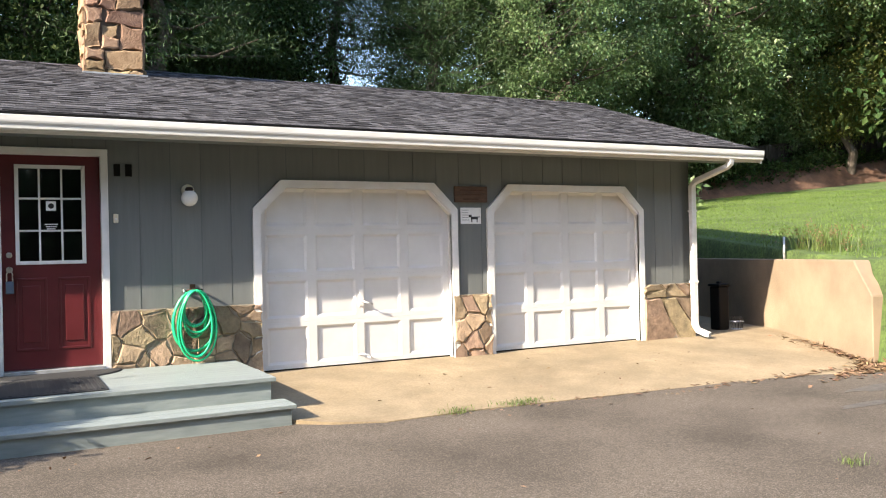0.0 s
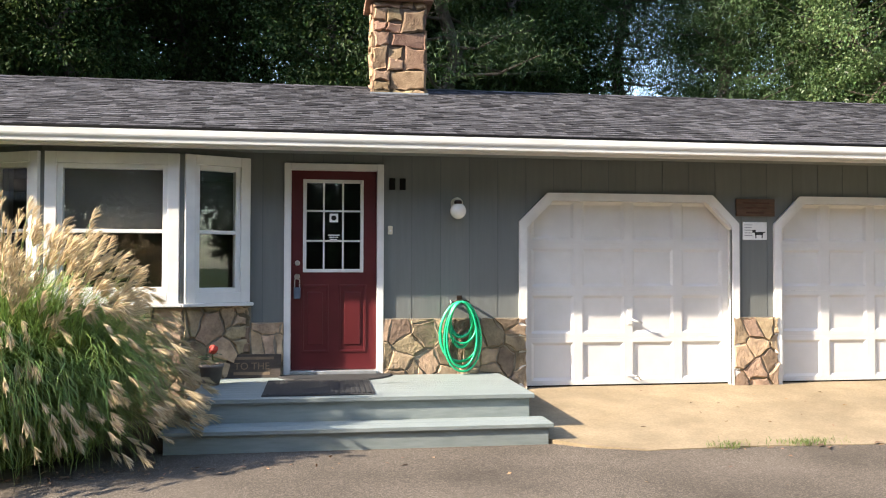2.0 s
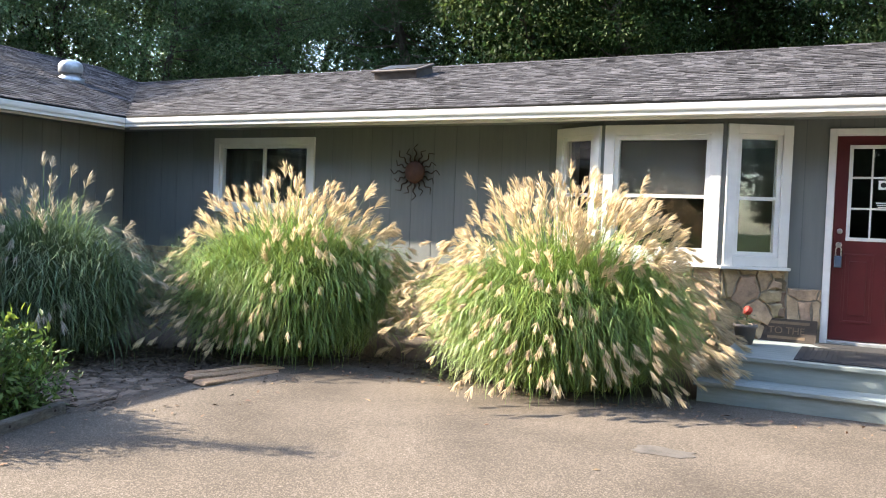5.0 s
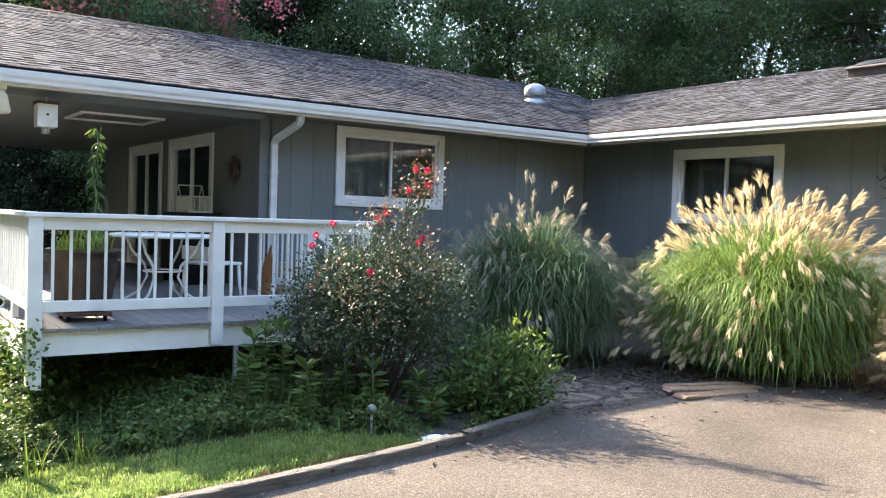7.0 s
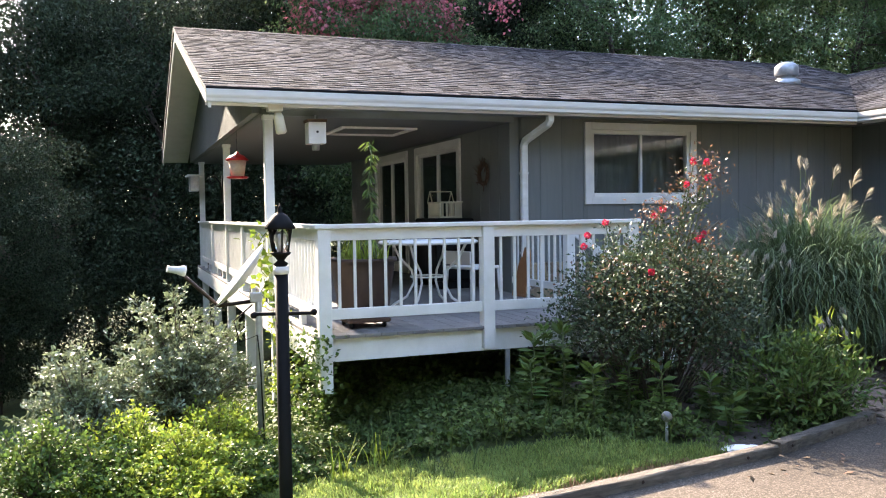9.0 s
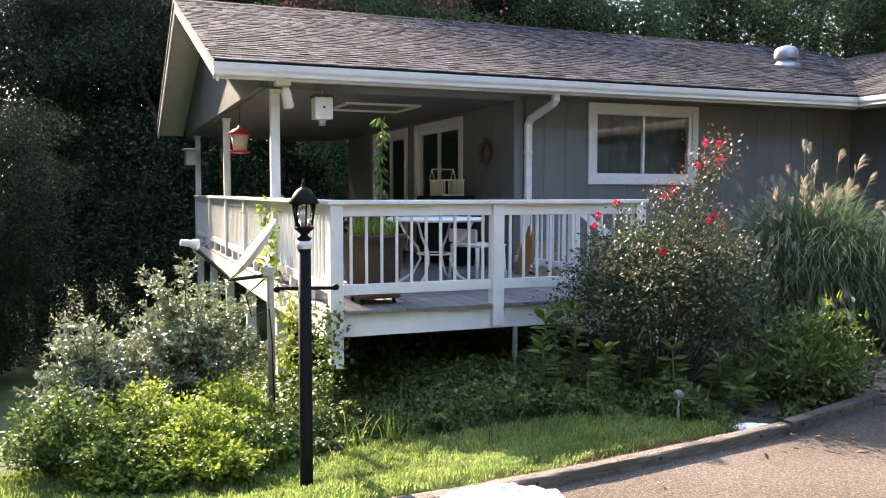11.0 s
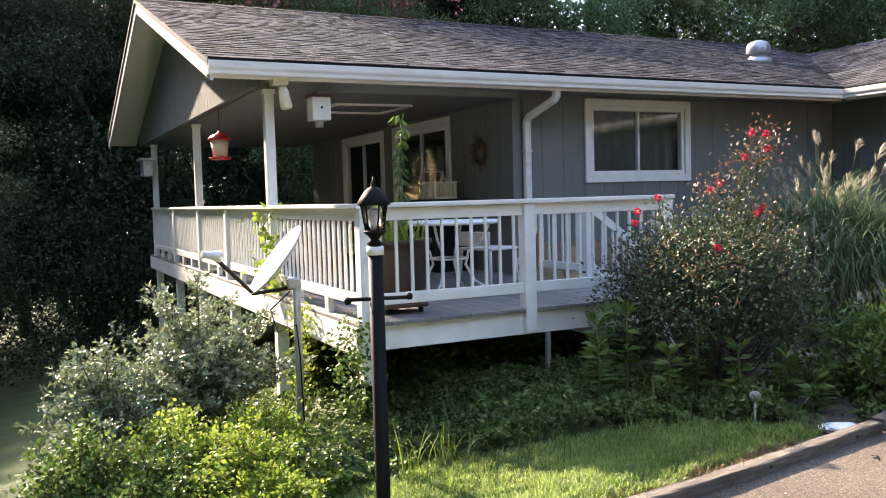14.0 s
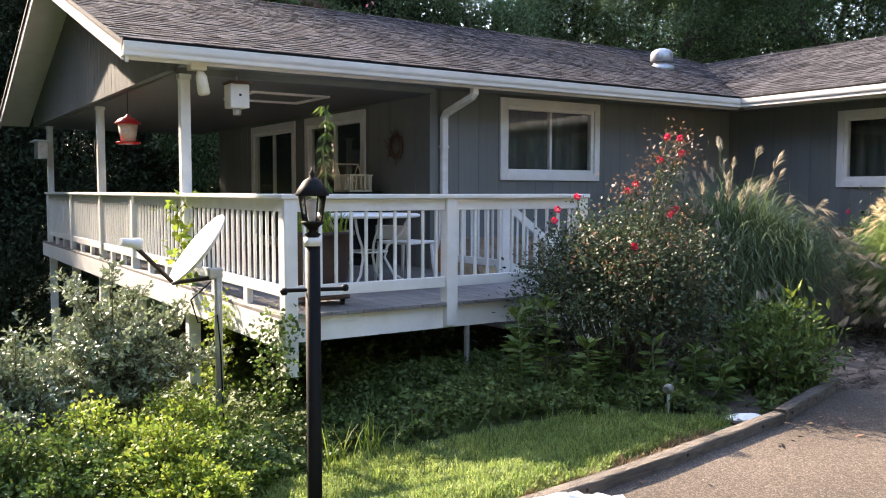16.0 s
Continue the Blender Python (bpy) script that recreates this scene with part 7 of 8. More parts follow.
# duller plume colour: the wing's shade on the third clump is painted in
M_PLUME_SHADE = mat("shade_dulled_plume", (0.26, 0.23, 0.17), (0.42, 0.38, 0.30), 3, 0.85, 0, rnd="island", amount=0.35, leaf=0.4)
maiden_grass(-1.18, -1.8, 1.47, 1.28, 22000, 360, 620, 2.08, 201, "large sunlit maiden grass with tan feathery plumes", deep=0.88)
maiden_grass(-4.3, -1.95, 1.36, 1.38, 18000, 240, 260, 2.06, 202, "rounded maiden grass with pale arching plumes")
# darker blade colour carries the shade that falls on this clump
M_BLADE_SHADE = mat("shade_darkened_blade", (0.075, 0.125, 0.05), (0.155, 0.215, 0.10), 1.5, 0.5, 0, rnd="island", amount=0.5, hue=0.02, leaf=0.35)
maiden_grass(-6.35, -3.5, 1.36, 1.38, 14000, 62, 170, 1.98, 203, "blue-green maiden grass darkened for shade, with few dulled plumes", M_PLUME_SHADE, blade=M_BLADE_SHADE)


# ---------------------------------------------------------------- rose and shrubs
def shrub(name, x, y, rx, ry, h, leaves, leaf, material, seed, label, category="shrub", aspect=0.55, z0=0.1, twigs=26, group="", spiky=0.25, z=None, tight=1.0):
    rng, rs = rand(seed), np.random.RandomState(seed)
    s = thing(name, label, category, pose(x, y, ground_z(x, y) if z is None else z), group=group)
    bm = bmesh.new()
    tips = []
    for i in range(twigs):
        a = i * 2.4 + rng.uniform(-0.4, 0.4)
        k = math.sqrt((i + 0.5) / twigs)
        e = Vector((math.cos(a) * rx * k, math.sin(a) * ry * k, h * (1.05 - 0.5 * k * k) * rng.uniform(0.75, 1.1 + spiky * 0.3)))
        m0 = Vector((e.x * 0.35, e.y * 0.35, e.z * 0.5))
        tube(bm, [(e.x * 0.08, e.y * 0.08, -0.05), m0, e], [0.012, 0.008, 0.003], 5, False)
        tips.append((m0, e))
    part("branch_frame", bm, M_BARK, s)
    n = leaves // twigs
    pos, way = [], []
    for m0, e in tips:
        t = rs.uniform(0.15, 1.05, (n, 1))
        c = np.array(m0) * (1 - t) + np.array(e) * t
        off = rs.normal(size=(n, 3)) * np.array([rx, ry, h]) * (0.13 + 0.10 * (1 - t)) * tight
        p = c + off
        p[:, 2] = np.maximum(p[:, 2], z0 * rs.uniform(0.2, 1, n))
        pos.append(p)
        way.append(unit(off) * 0.8 + rs.normal(size=(n, 3)) * 0.5 + np.array([0, 0, 0.25]))
    link("leaves", leaf_mesh("leaves", np.concatenate(pos), np.concatenate(way), rs.uniform(0.6, 1.3, n * twigs) * leaf, aspect, material, rs), s)
    return s, tips


def rose_shrub(x, y, rx, ry, h, canes, leaves, seed, label):
    """Bare crowded stems below and a broad leafy top with an uneven outline."""
    rng, rs = rand(seed), np.random.RandomState(seed)
    s = thing("rose_bush", label, "rose bush", pose(x, y, ground_z(x, y)))
    bm = bmesh.new()
    pos, way, new_pos = [], [], []
    n = leaves // canes
    for i in range(canes):
        a, k = i * 2.39996 + rng.uniform(-0.3, 0.3), math.sqrt((i + 0.5) / canes)
        e = Vector((math.cos(a) * rx * k, math.sin(a) * ry * k, h * (1.0 - 0.42 * k ** 3.5) * rng.uniform(0.84, 1.08)))
        m0 = Vector((e.x * 0.55, e.y * 0.55, e.z * 0.48))
        tube(bm, [(e.x * 0.15, e.y * 0.15, -0.05), m0, e], [0.011, 0.008, 0.003], 5, False)
        t = rs.uniform(0, 1, (n, 1)) ** 0.45
        c = np.array(m0) * (1 - t) + np.array(e) * t
        off = rs.normal(size=(n, 3)) * np.array([0.11, 0.11, 0.085])
        pos.append(c + off)
        way.append(unit(off) * 0.7 + rs.normal(size=(n, 3)) * 0.5 + np.array([0, 0, 0.2]))
        if k > 0.3 and rng.random() < 0.3:
            new_pos.append(np.array(e) + rs.normal(size=(9, 3)) * np.array([0.06, 0.06, 0.05]) + np.array([0, 0, 0.03]))
    part("branch_frame", bm, M_BARK, s)
    pos, way = np.concatenate(pos), np.concatenate(way)
    link("leaves", leaf_mesh("leaves", pos, way, rs.uniform(0.6, 1.3, len(pos)) * 0.037, 0.58, M_ROSELEAF, rs), s)
    p = np.concatenate(new_pos)
    link("new_growth", leaf_mesh("new_growth", p, rs.normal(size=p.shape) + np.array([0, 0, 0.5]), 0.038, 0.5, M_ROSENEW, rs), s)
    return s


rose = rose_shrub(-5.3, -6.1, 0.88, 0.8, 1.33, 90, 24000, 301, "tall rose bush with red blooms and dark glossy leaves")
rng, rs = rand(302), np.random.RandomState(302)
bm = bmesh.new()
top = [Vector(v) + Vector((0.1, 0.05, 0.0)) for v in ((0.19, 0.14, 2.04), (0.26, 0.21, 2.03), (0.27, 0.22, 1.91), (0.15, 0.1, 1.86), (0.02, -0.03, 1.66), (-0.03, -0.08, 1.61), (0.24, 0.19, 1.46), (-0.32, -0.36, 1.56), (-0.45, -0.49, 1.36))]
for e in top:
    mid = Vector((e.x * 0.6 - 0.03, e.y * 0.6, e.z * 0.62))
    tube(bm, [(0.02, 0.03, 0.4), mid, e], [0.01, 0.007, 0.004], 5, False)
part("cane_frame", bm, M_STEM, rose)
p = np.concatenate([np.array([e.x * 0.6 - 0.03, e.y * 0.6, e.z * 0.62]) * (1 - f) + np.array(e) * f + rs.normal(size=(90, 3)) * 0.05 for e in top for f in (rs.uniform(0.3, 0.97, (90, 1)),)])
link("cane_leaves", leaf_mesh("cane_leaves", p, rs.normal(size=p.shape) + np.array([0, 0, 0.2]), 0.036, 0.55, M_ROSELEAF, rs), rose)
p = np.concatenate([np.array(e) + rs.normal(size=(90, 3)) * 0.085 for e in top[1:7]] + [np.array((0.25 + 0.3 * math.cos(a), -0.1 + 0.5 * math.sin(a), 1.2)) + rs.normal(size=(30, 3)) * 0.1 for a in (0, 1.3, 2.6, 4.0, 5.3)])
link("new_growth", leaf_mesh("new_growth", p, rs.normal(size=p.shape) + np.array([0, 0, 0.4]), 0.036, 0.5, M_ROSENEW, rs), rose)
blooms = [e + Vector((0, 0, 0.02)) for e in top] + [Vector((0.29, 0.24, 1.44)), Vector((-0.36, -0.4, 1.47)), Vector((0.42, -0.3, 1.2))]
bloom_verts = unit(rs.normal(size=(60, 3)))
bloom_mesh = leaf_mesh("bloom", bloom_verts * 0.012, bloom_verts + np.array([0, 0, 0.5]), 0.022, 0.9, M_ROSERED, rs, fold=0.5)
for b in blooms:
    link("bloom", bloom_mesh, rose, Matrix.Translation(b) @ pose(0, 0, 0, rng.uniform(-40, 40), rng.uniform(-40, 40), rng.uniform(0, 360)))
rs2 = np.random.RandomState(540)
for x, y, k, h in ((-5.2, -8.8, 20, 0.32), (-5.35, -8.45, 16, 0.26)):
    sw = thing("sword_leaf_tuft", "tuft of long yellow-green sword-shaped leaves at the edge of the lawn", "grass tuft", pose(x, y, ground_z(x, y)), group="sword-leaf tufts")
    root = np.stack([rs2.normal(0, 0.05, k), rs2.normal(0, 0.05, k), np.zeros(k)], 1)
    me, _ = blades_mesh("tuft", root, rs2.uniform(0, 6.28, k), rs2.uniform(0.6, 1.2, k) * h, 0.011, rs2.uniform(0.3, 1.4, k), M_LIME, rs2)
    link("tuft", me, sw)
# small second rose in the corner, green shrub, perennials
rose2, _ = shrub("rose_bush", -5.9, -1.4, 0.5, 0.5, 1.1, 1500, 0.06, M_ROSELEAF, 305, "small dark rose bush against the front wall", "rose bush", twigs=16)
link("bloom", bloom_mesh, rose2, Matrix.Translation((-0.1, -0.3, 1.3)))
shrub("green_shrub", -4.2, -5.55, 0.42, 0.5, 0.62, 3600, 0.066, M_LUSH, 310, "lush green leafy shrub beside the kerb", twigs=26, aspect=0.34, z0=0.03)
link("bright_tips", leaf_mesh("bright_tips", np.random.RandomState(5).normal(size=(28, 3)) * np.array([0.1, 0.1, 0.06]) + np.array([0.05, 0.15, 0.7]), np.random.RandomState(6).normal(size=(28, 3)) + np.array([0, 0, 1.0]), 0.1, 0.3, M_LIME, rs), bpy.data.objects["green_shrub"])
rng = rand(320)
for i, (x, y, h) in enumerate(((-5.22, -6.99, 0.78), (-5.3, -7.2, 0.66), (-4.75, -7.0, 0.48), (-4.55, -6.55, 0.45), (-5.12, -7.32, 0.5), (-4.45, -6.2, 0.42), (-5.35, -7.08, 0.72), (-4.9, -6.6, 0.5), (-4.15, -6.25, 0.34), (-4.35, -5.95, 0.4))):
    rs = np.random.RandomState(330 + i)
    pl = thing("tall_perennial", "leafy green perennial with whorled pointed leaves", "perennial", pose(x, y, ground_z(x, y)), group="perennials in the bed")
    part("stem", tube(bmesh.new(), [(0, 0, -0.03), (0.01, 0.01, h * 0.5), (0.03, -0.02, h)], [0.01, 0.008, 0.004], 6), M_STEM, pl)
    n = 64
    t = rs.uniform(0.25, 1.0, n)
    a = rs.uniform(0, 6.28, n)
    p = np.stack([0.02 * t, -0.01 * t, h * t], 1)
    w = np.stack([np.cos(a), np.sin(a), 0.15 + 0.6 * (t > 0.85)], 1)
    link("leaves", leaf_mesh("leaves", p, w, rs.uniform(0.08, 0.16, n), 0.3, M_LUSH, rs), pl)


def cover(name, region, count, size, h, material, seed, label, aspect=0.7, hump=None):
    """Low leaves spread over an outline on the ground."""
    rs = np.random.RandomState(seed)
    xs, ys = [p[0] for p in region], [p[1] for p in region]
    pts = []
    while len(pts) < count:
        x, y = rs.uniform(min(xs), max(xs)), rs.uniform(min(ys), max(ys))
        inside = False
        for (x0, y0), (x1, y1) in zip(region, region[1:] + region[:1]):
            if (y0 > y) != (y1 > y) and x < (x1 - x0) * (y - y0) / (y1 - y0) + x0:
                inside = not inside
        if inside:
            lump = 0.52 + 0.6 * noise.noise((x * 1.4, y * 1.4, seed)) + 0.5 * noise.noise((x * 4.2, y * 4.2, seed))
            hh = h * max(0.15, lump) * (hump(x, y) if hump else 1)
            pts.append((x, y, ground_z(x, y) + hh * rs.uniform(0.1, 1) ** 0.7))
    p = np.array(pts)
    me = leaf_mesh(name, p, rs.normal(size=p.shape) * np.array([1, 1, 0.5]) + np.array([0, 0, 0.25]), rs.uniform(0.6, 1.35, count) * size, aspect, material, rs)
    return tagged(new(name, me), label, "ground cover", kind="stuff")


cover("ground_cover_ivy", [(-3.75, -6.2), (-4.1, -5.2), (-6.3, -5.0), (-6.9, -6.2), (-7.2, -8.4), (-6.6, -9.7), (-5.75, -9.7), (-5.4, -9.2), (-5.4, -8.7), (-5.15, -8.2), (-4.7, -7.5), (-4.3, -6.9), (-3.95, -6.5)], 46000, 0.042, 0.25, M_IVY, 401, "dense dark green ivy and weeds in the bed")
cover("ground_cover_under_deck", [(-6.3, -5.7), (-9, -5.7), (-12, -8.4), (-12, -10.5), (-6.8, -9.2)], 7000, 0.07, 0.2, M_IVY, 402, "dark ground cover in the shade under the deck")


# sunlit bank of shrubs and vines below the dish
def mound(x, y):
    return max(0.15, 1 - ((x + 5.85) / 1.1) ** 2 * 0.7 - ((y + 9.8) / 0.95) ** 2 * 0.7)


def spray_shrub(x, y, rx, ry, h, sprays, seed, label):
    """Long arching sprays, each with short side twigs set with small leaves."""
    rng, rs = rand(seed), np.random.RandomState(seed)
    s = thing("variegated_shrub", label, "shrub", pose(x, y, ground_z(x, y)), group="silvery shrubs")
    bm = bmesh.new()
    pos, way = [], []
    for i in range(sprays):
        a, k = i * 2.39996 + rng.uniform(-0.5, 0.5), math.sqrt((i + 0.5) / sprays)
        long = rng.uniform(0.72, 1.22) if i % 5 else rng.uniform(1.15, 1.4)
        e = Vector((math.cos(a) * rx * k * long, math.sin(a) * ry * k * long, h * (1.02 - 0.5 * k * k) * long))
        m0 = Vector((e.x * 0.3, e.y * 0.3, e.z * 0.62))
        pts = [Vector((e.x * 0.05, e.y * 0.05, -0.05)), m0, m0.lerp(e, 0.6) + Vector((0, 0, 0.05 * h)), e]
        tube(bm, pts, [0.010, 0.007, 0.004, 0.002], 5, False)
        for j in range(15):
            f = 0.22 + 0.78 * j / 14
            c = pts[1].lerp(pts[2], (f - 0.2) / 0.45) if f < 0.65 else pts[2].lerp(pts[3], (f - 0.65) / 0.35)
            d = Vector((rng.gauss(0, 1), rng.gauss(0, 1), rng.gauss(0.35, 0.5))).normalized() * rng.uniform(0.09, 0.2) * (1.15 - 0.5 * f)
            m = 11
            t = rs.uniform(0, 1, (m, 1))
            pos.append(np.array(c) + np.array(d) * t + rs.normal(size=(m, 3)) * 0.008)
            way.append(np.array(d) / d.length * 0.8 + rs.normal(size=(m, 3)) * 0.55)
    part("branch_frame", bm, M_BARK, s)
    pos, way = np.concatenate(pos), np.concatenate(way)
    pos[:, 2] = np.maximum(pos[:, 2], 0.03)
    link("leaves", leaf_mesh("leaves", pos, way, rs.uniform(0.65, 1.25, len(pos)) * 0.046, 0.46, M_SILVER, rs), s)
    return s


spray_shrub(-7.2, -9.75, 0.78, 0.66, 1.05, 110, 410, "silvery variegated shrub with loose sprays below the deck rail")
spray_shrub(-6.65, -10.5, 0.55, 0.5, 0.82, 70, 411, "silvery variegated shrub with loose sprays on the slope")
REG = [(-5.0, -9.4), (-5.3, -8.95), (-6.6, -8.95), (-6.9, -9.5), (-6.3, -10.35), (-5.6, -10.75), (-5.0, -10.5), (-4.85, -10.1)]
cover("vine_mound", REG, 17000, 0.034, 0.6, M_LIME, 412, "sunlit yellow-green vines covering the slope", aspect=0.75, hump=mound)
cover("vine_mound_dark", REG, 30000, 0.034, 0.52, M_LUSH, 413, "green vines and weeds covering the slope", aspect=0.75, hump=mound)
for i, (x, y, r, h, mt_) in enumerate(((-5.45, -9.75, 0.38, 0.36, M_LIME), (-6.0, -9.55, 0.4, 0.4, M_LIME), (-5.9, -10.15, 0.42, 0.42, M_LIME), (-5.4, -10.35, 0.36, 0.32, M_LUSH), (-5.0, -9.75, 0.3, 0.22, M_LIME), (-5.75, -10.75, 0.4, 0.4, M_LUSH))):
    shrub("weed_clump", x, y, r, r, h, 3800, 0.035, mt_, 430 + i, "leafy yellow-green weed clump tangled with vines", "weeds", twigs=34, tight=0.6, aspect=0.7, spiky=1.2, group="weeds on the slope", z0=0.05)
# climbing vine on the deck corner and tall potted plant
rs = np.random.RandomState(420)
vn = thing("climbing_vine", "leafy vine climbing the deck corner post", "vine", pose(-6.3, -8.72, -0.35))
pts = [(0.05 * math.sin(k * 1.3), -0.03 + 0.05 * math.cos(k * 1.7), 0.055 * k) for k in range(12)]
part("stem", tube(bmesh.new(), pts, 0.006, 5), M_STEM, vn)
p = np.concatenate([np.array(q) + rs.normal(size=(44, 3)) * np.array([0.09, 0.09, 0.05]) for q in pts])
link("leaves", leaf_mesh("leaves", p, rs.normal(size=p.shape), 0.045, 0.8, M_LUSH, rs), vn)
vn2 = thing("climbing_vine", "yellow-green vine twining up the porch post", "vine", pose(-8.75, -8.72, 0.3))
pts = [(0.05 * math.sin(k * 1.3), 0.05 * math.cos(k * 1.7) - 0.02, 0.075 * k) for k in range(12)]
part("stem", tube(bmesh.new(), pts, 0.005, 5), M_STEM, vn2)
p = np.concatenate([np.array(q) + rs.normal(size=(8, 3)) * np.array([0.08, 0.06, 0.05]) for q in pts])
link("leaves", leaf_mesh("leaves", p, rs.normal(size=p.shape), 0.09, 0.8, M_LIME, rs), vn2)
vn3 = thing("climbing_vine", "leafy vine drooping over the deck rim board", "vine", pose(-7.75, -8.74, -0.5))
pts = [(-0.12 + 0.03 * k, 0.02 - 0.04 * math.sin(k * 0.9), 0.08 * k) for k in range(10)]
part("stem", tube(bmesh.new(), pts, 0.006, 5), M_STEM, vn3)
p = np.concatenate([np.array(q) + rs.normal(size=(60, 3)) * np.array([0.13, 0.07, 0.06]) for q in pts])
link("leaves", leaf_mesh("leaves", p, rs.normal(size=p.shape), 0.045, 0.7, M_LIME, rs), vn3)
tp = thing("potted_plant", "tall potted succulent with a drooping leafy stalk", "potted plant", pose(-6.82, -8.15, DZ + 0.565))
pts = [(-0.08 + 0.02 * math.sin(k), 0.1 + 0.02 * math.cos(k * 1.4), 0.11 * k) for k in range(11)]
part("stalk", tube(bmesh.new(), pts, [0.016 - 0.001 * k for k in range(11)], 6), M_STEM, tp)
p = np.concatenate([np.array(q) + rs.normal(size=(16, 3)) * 0.015 for q in pts[1:]])
a = rs.uniform(0, 6.28, len(p))
link("leaves", leaf_mesh("leaves", p, np.stack([np.cos(a), np.sin(a), -0.9 * np.ones(len(p))], 1), 0.1, 0.2, M_LUSH, rs), tp)
n = 120
root = np.stack([rs.uniform(-0.2, 0.2, n), rs.uniform(-0.2, 0.2, n), np.zeros(n)], 1)
me, _ = blades_mesh("tuft", root, rs.uniform(0, 6.28, n), rs.uniform(0.15, 0.34, n), 0.014, rs.uniform(0.5, 2.0, n), M_LIME, rs)
link("tuft", me, tp)

# ---------------------------------------------------------------- lawn blades and weeds
def lawn(name, x0, x1, y0, y1, count, h, material, seed, label, keep, w=0.006):
    rs = np.random.RandomState(seed)
    x, y = rs.uniform(x0, x1, count), rs.uniform(y0, y1, count)
    ok = np.array([keep(a, b) for a, b in zip(x, y)])
    x, y = x[ok], y[ok]
    root = np.stack([x, y, np.array([ground_z(a, b) for a, b in zip(x, y)])], 1)
    n = len(x)
    tuft = np.array([1 + 0.7 * noise.noise((a * 9, b * 9, 3)) + 0.4 * noise.noise((a * 2.5, b * 2.5, 8)) for a, b in zip(x, y)])
    me, _ = blades_mesh(name, root, rs.uniform(0, 6.28, n), rs.uniform(0.5, 1.3, n) * h * tuft, rs.uniform(0.7, 1.3, n) * w, rs.uniform(0.5, 2.0, n), material, rs, seg=2)
    return tagged(new(name, me), label, "grass", kind="stuff")


lawn("lawn_grass", -6.0, -3.4, -13.0, -6.3, 190000, 0.05, M_BLADE, 501, "short mown grass along the kerb timbers", lambda x, y: -4.0 - 0.62 * min(2.2, max(0, -6.5 - y)) - 0.35 * max(0, -9.3 - y) < x + 0.15 * noise.noise((x * 2, y * 2, 6)) and x < -3.82 + 0.10 * noise.noise((x * 3, y * 2, 5)) + 0.16 * min(2, max(0, -6.4 - y)), 0.0045)
lawn("bed_grass", -5.8, -4.0, -8.6, -6.0, 420, 0.26, M_IVY, 503, "long loose grass blades among the bed plants", lambda x, y: x > -4.8 - 0.6 * (-6.2 - y) and x < -3.9 - 0.25 * (-6.2 - y), 0.006)
lawn("lawn_grass_east", 10.7, 26, -2.2, 13, 150000, 0.034, M_TURF, 502, "rough mown lawn above the retaining wall", lambda x, y: (x - 10.5) * 0.933 - (y + 2.4) * 0.359 > 0.4, 0.007)
M_STRAW = mat("dry_straw_blade", (0.15, 0.10, 0.055), (0.30, 0.21, 0.12), 3, 0.8, 0, rnd="island", amount=0.35, leaf=0.3)
lawn("dry_grass_edge", -3.95, -3.2, -10.5, -6.9, 24000, 0.034, M_STRAW, 505, "dry tan grass along the kerb timbers", lambda x, y: 0.05 < -3.34 + 0.115 * min(0.0, -(y + 8.6)) - 0.04 * min(0.0, y + 8.6) - x < 0.2 + 0.12 * noise.noise((x * 3, y * 1.5, 7)), 0.0045)
for i, (x, y, n, r) in enumerate(((4.72, -2.22, 150, 0.1), (5.45, -2.17, 260, 0.15), (6.2, -5.22, 70, 0.06))):
    rs = np.random.RandomState(510 + i)
    w = thing("weed_tuft", "small tuft of grass in the pavement joint", "weed", pose(x, y, drive_z(x, y) + 0.004), group="weeds in the pavement joint")
    root = np.stack([rs.normal(0, r, n), rs.normal(0, 0.05, n), np.zeros(n)], 1)
    me, _ = blades_mesh("blades", root, rs.uniform(0, 6.28, n), rs.uniform(0.025, 0.075, n), 0.004, rs.uniform(0.6, 2.2, n), M_WEED, rs, seg=3)
    link("tuft", me, w)
rs = np.random.RandomState(520)
dw = thing("dry_weeds", "tall weeds with dry reddish heads above the retaining wall", "weeds", pose(11.95, -0.35, 1.1))
n = 420
root = np.stack([rs.normal(0, 0.16, n), rs.normal(0, 0.42, n), np.zeros(n)], 1)
me, path = blades_mesh("stalks", root, rs.uniform(0, 6.28, n), rs.uniform(0.15, 0.55, n), 0.008, rs.uniform(0.3, 1.2, n), M_WEED, rs)
link("stalks", me, dw)
hd = path[rs.choice(n, 36), 4]
p = np.repeat(hd, 16, 0) + rs.normal(size=(36 * 16, 3)) * np.array([0.025, 0.025, 0.05])
link("leaves", leaf_mesh("leaves", p, rs.normal(size=p.shape) + np.array([0, 0, 0.8]), 0.04, 0.3, M_ROSENEW, rs), dw)
fp = thing("metal_stake", "short dark metal stake behind the retaining wall", "stake", pose(11.55, -0.1, 1.06))
part("rod", lathe(bmesh.new(), [(0.02, -0.1), (0.02, 0.32)], 10), M_GALV, fp)


# ---------------------------------------------------------------- litter, chips and twigs
M_CHIP = mat("bark_chip", (0.04, 0.028, 0.02), (0.12, 0.09, 0.066), 9, 0.95, 0.3, rnd="island", amount=0.5)
M_DRY = mat("dry_leaf_litter", (0.10, 0.055, 0.03), (0.24, 0.15, 0.085), 9, 0.9, 0.2, rnd="island", amount=0.5, hue=0.02)


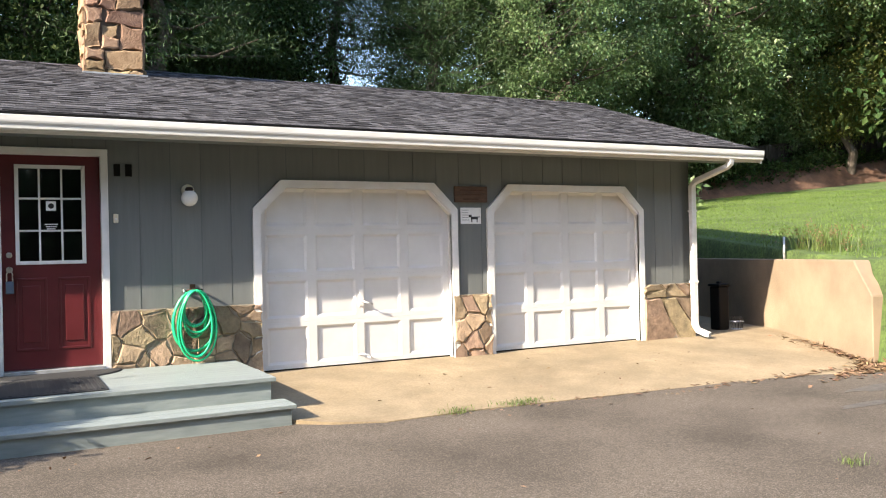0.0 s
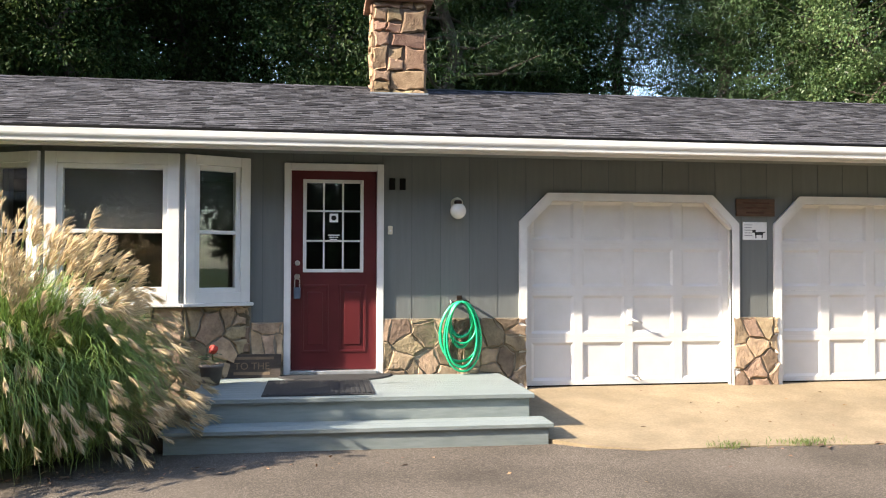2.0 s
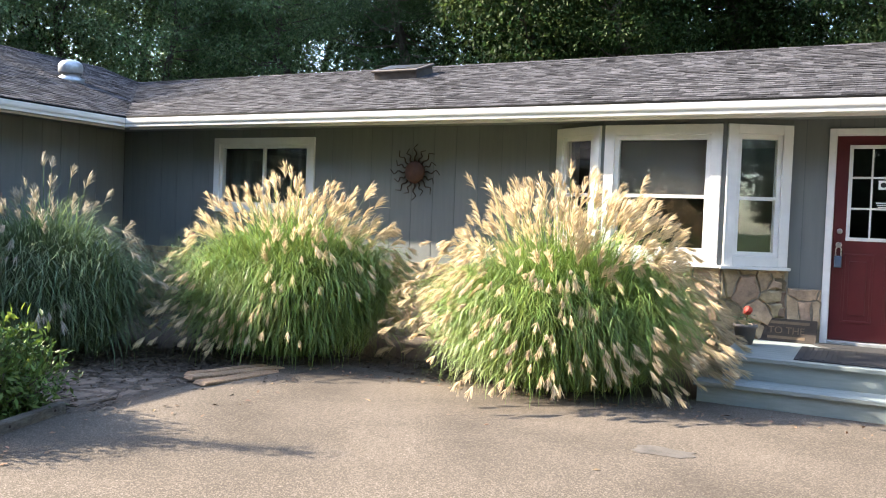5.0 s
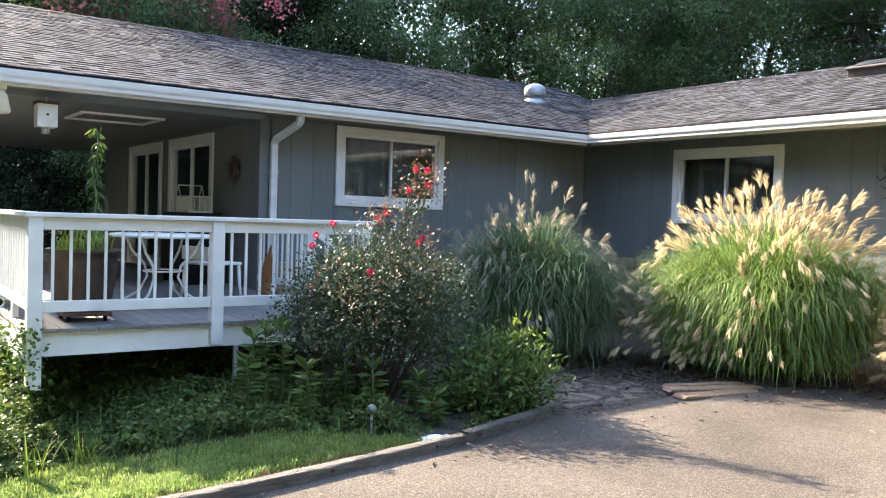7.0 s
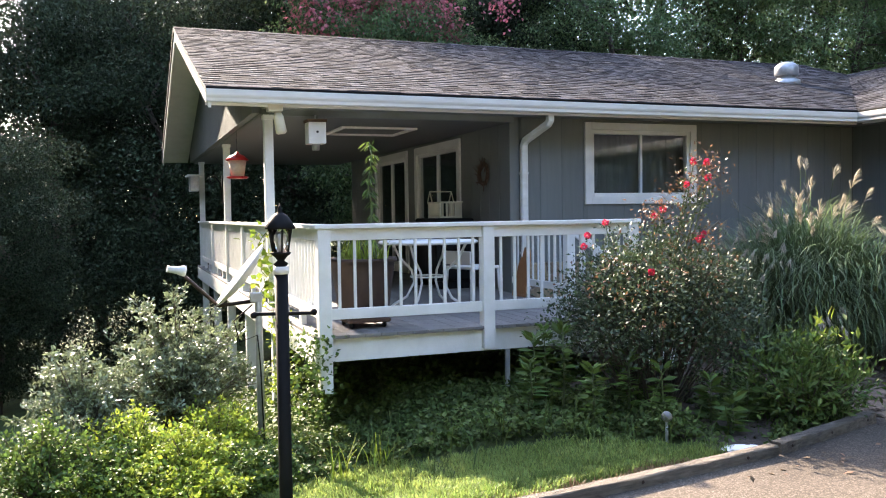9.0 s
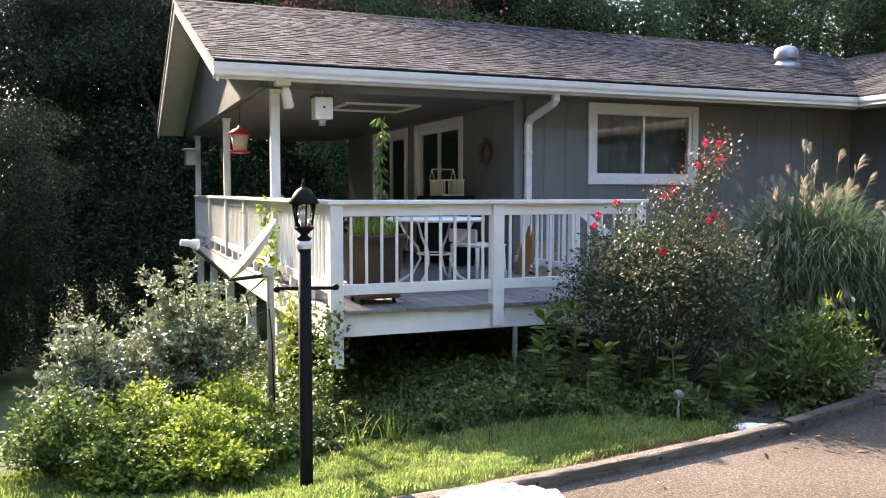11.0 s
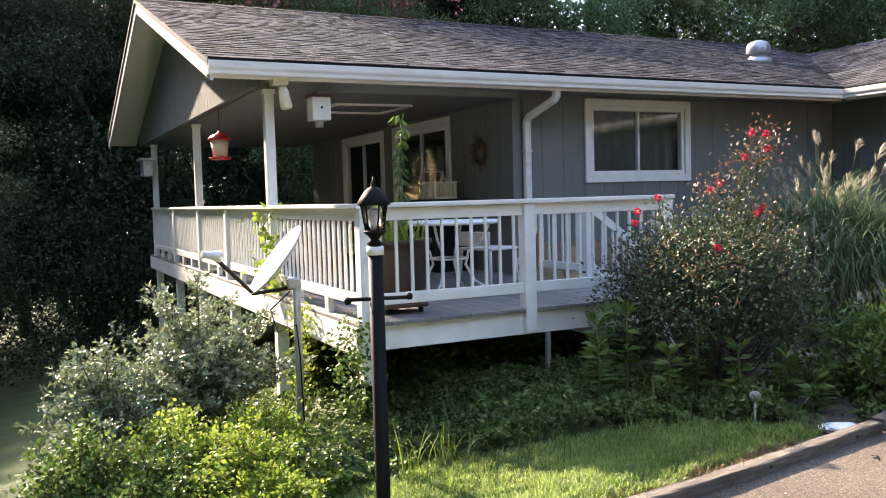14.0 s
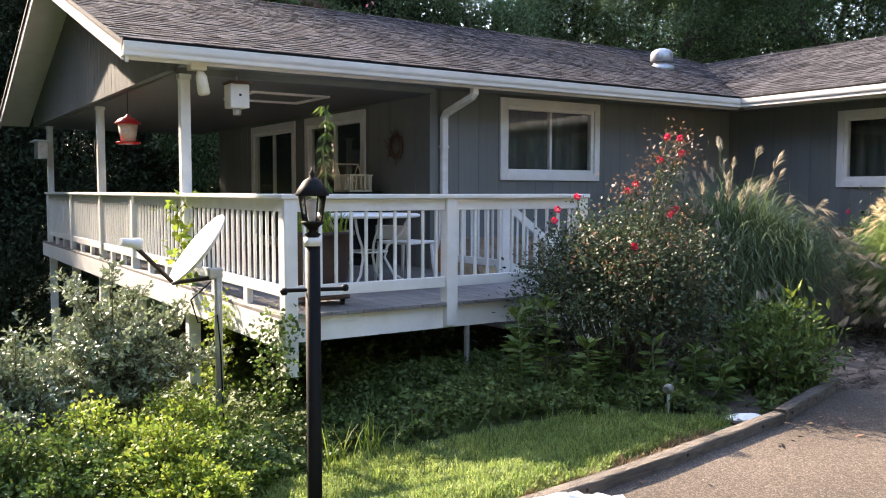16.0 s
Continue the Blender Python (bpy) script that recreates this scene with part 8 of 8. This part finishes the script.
def litter(name, spots, size, aspect, material, seed, label, z_of):
    """Flat scraps lying about; spots are (x, y, spread x, spread y, turn, count)."""
    rs = np.random.RandomState(seed)
    p = []
    for x, y, sx, sy, turn, count in spots:
        c, s_ = math.cos(math.radians(turn)), math.sin(math.radians(turn))
        u, v = rs.normal(0, sx, count), rs.normal(0, sy, count)
        p.append(np.stack([x + u * c - v * s_, y + u * s_ + v * c], 1))
    p = np.concatenate(p)
    z = np.array([z_of(a, b) for a, b in p]) + rs.uniform(0.003, 0.014, len(p))
    p = np.concatenate([p, z[:, None]], 1)
    w = rs.normal(size=p.shape) * np.array([1, 1, 0.22])
    me = leaf_mesh(name, p, w, rs.uniform(0.5, 1.5, len(p)) * size, aspect, material, rs, up_bias=0.85)
    return tagged(new(name, me), label, "litter", kind="stuff")


def paved_z(x, y):
    return max(drive_z(x, y), apron_z(x, y) if 3.2 < x < 11 and y > -2.25 else -9)


litter("bark_mulch", [(-4.6, -3.0, 0.6, 0.45, 0, 4200), (-5.6, -4.6, 0.5, 0.7, 0, 3600), (-2.8, -1.9, 0.7, 0.3, 0, 1600), (-4.3, -4.9, 0.35, 0.2, 0, 500), (-4.6, -4.3, 0.5, 0.4, 0, 400)], 0.05, 0.4, M_CHIP, 601,
       "dark bark mulch chips in the planting bed", lambda x, y: drive_z(x, y) - 0.012)
litter("dry_leaf_litter", [(10.62, -1.75, 0.55, 0.05, 69, 420), (10.3, -2.45, 0.4, 0.12, 30, 460), (9.7, -2.62, 0.5, 0.05, 20, 160), (8.6, -2.42, 0.9, 0.035, 3, 90), (6.7, -2.3, 0.8, 0.03, 0, 50), (10.9, -0.6, 0.5, 0.05, 69, 60), (11.0, -2.75, 0.3, 0.2, 0, 300)],
       0.075, 0.4, M_DRY, 602, "dry brown leaves and twigs along the foot of the wall", paved_z)
litter("leaf_scraps", [(6.0, -1.3, 2.0, 0.45, 0, 46), (4.5, -4.6, 2.4, 1.2, 0, 34), (-1.0, -5.5, 1.6, 1.6, 0, 26), (-3.2, -4.6, 0.25, 0.9, 0, 16), (-3.35, -6.2, 0.06, 0.7, 12, 22), (-2.2, -2.6, 1.0, 0.08, 5, 120), (-0.6, -2.5, 1.0, 0.1, 5, 160)],
       0.045, 0.45, M_DRY, 603, "scattered dry leaf scraps on the pavement", paved_z)
rng = rand(604)
for x, y, rz, ln in ((10.75, -2.62, -20, 0.95), (10.95, -2.8, -35, 0.7), (9.55, -2.62, 12, 0.5), (9.0, -2.5, 4, 0.6)):
    tw = thing("dry_stick", "pale dry stick lying by the retaining wall", "stick", pose(x, y, paved_z(x, y) + 0.012, 0, 0, rz), group="dry sticks")
    part("stick", tube(bmesh.new(), [(-ln / 2 + ln * k / 6, rng.uniform(-0.02, 0.02), rng.uniform(0, 0.015)) for k in range(7)], [0.014 - 0.0012 * k for k in range(7)], 6), M_SPLIT, tw)
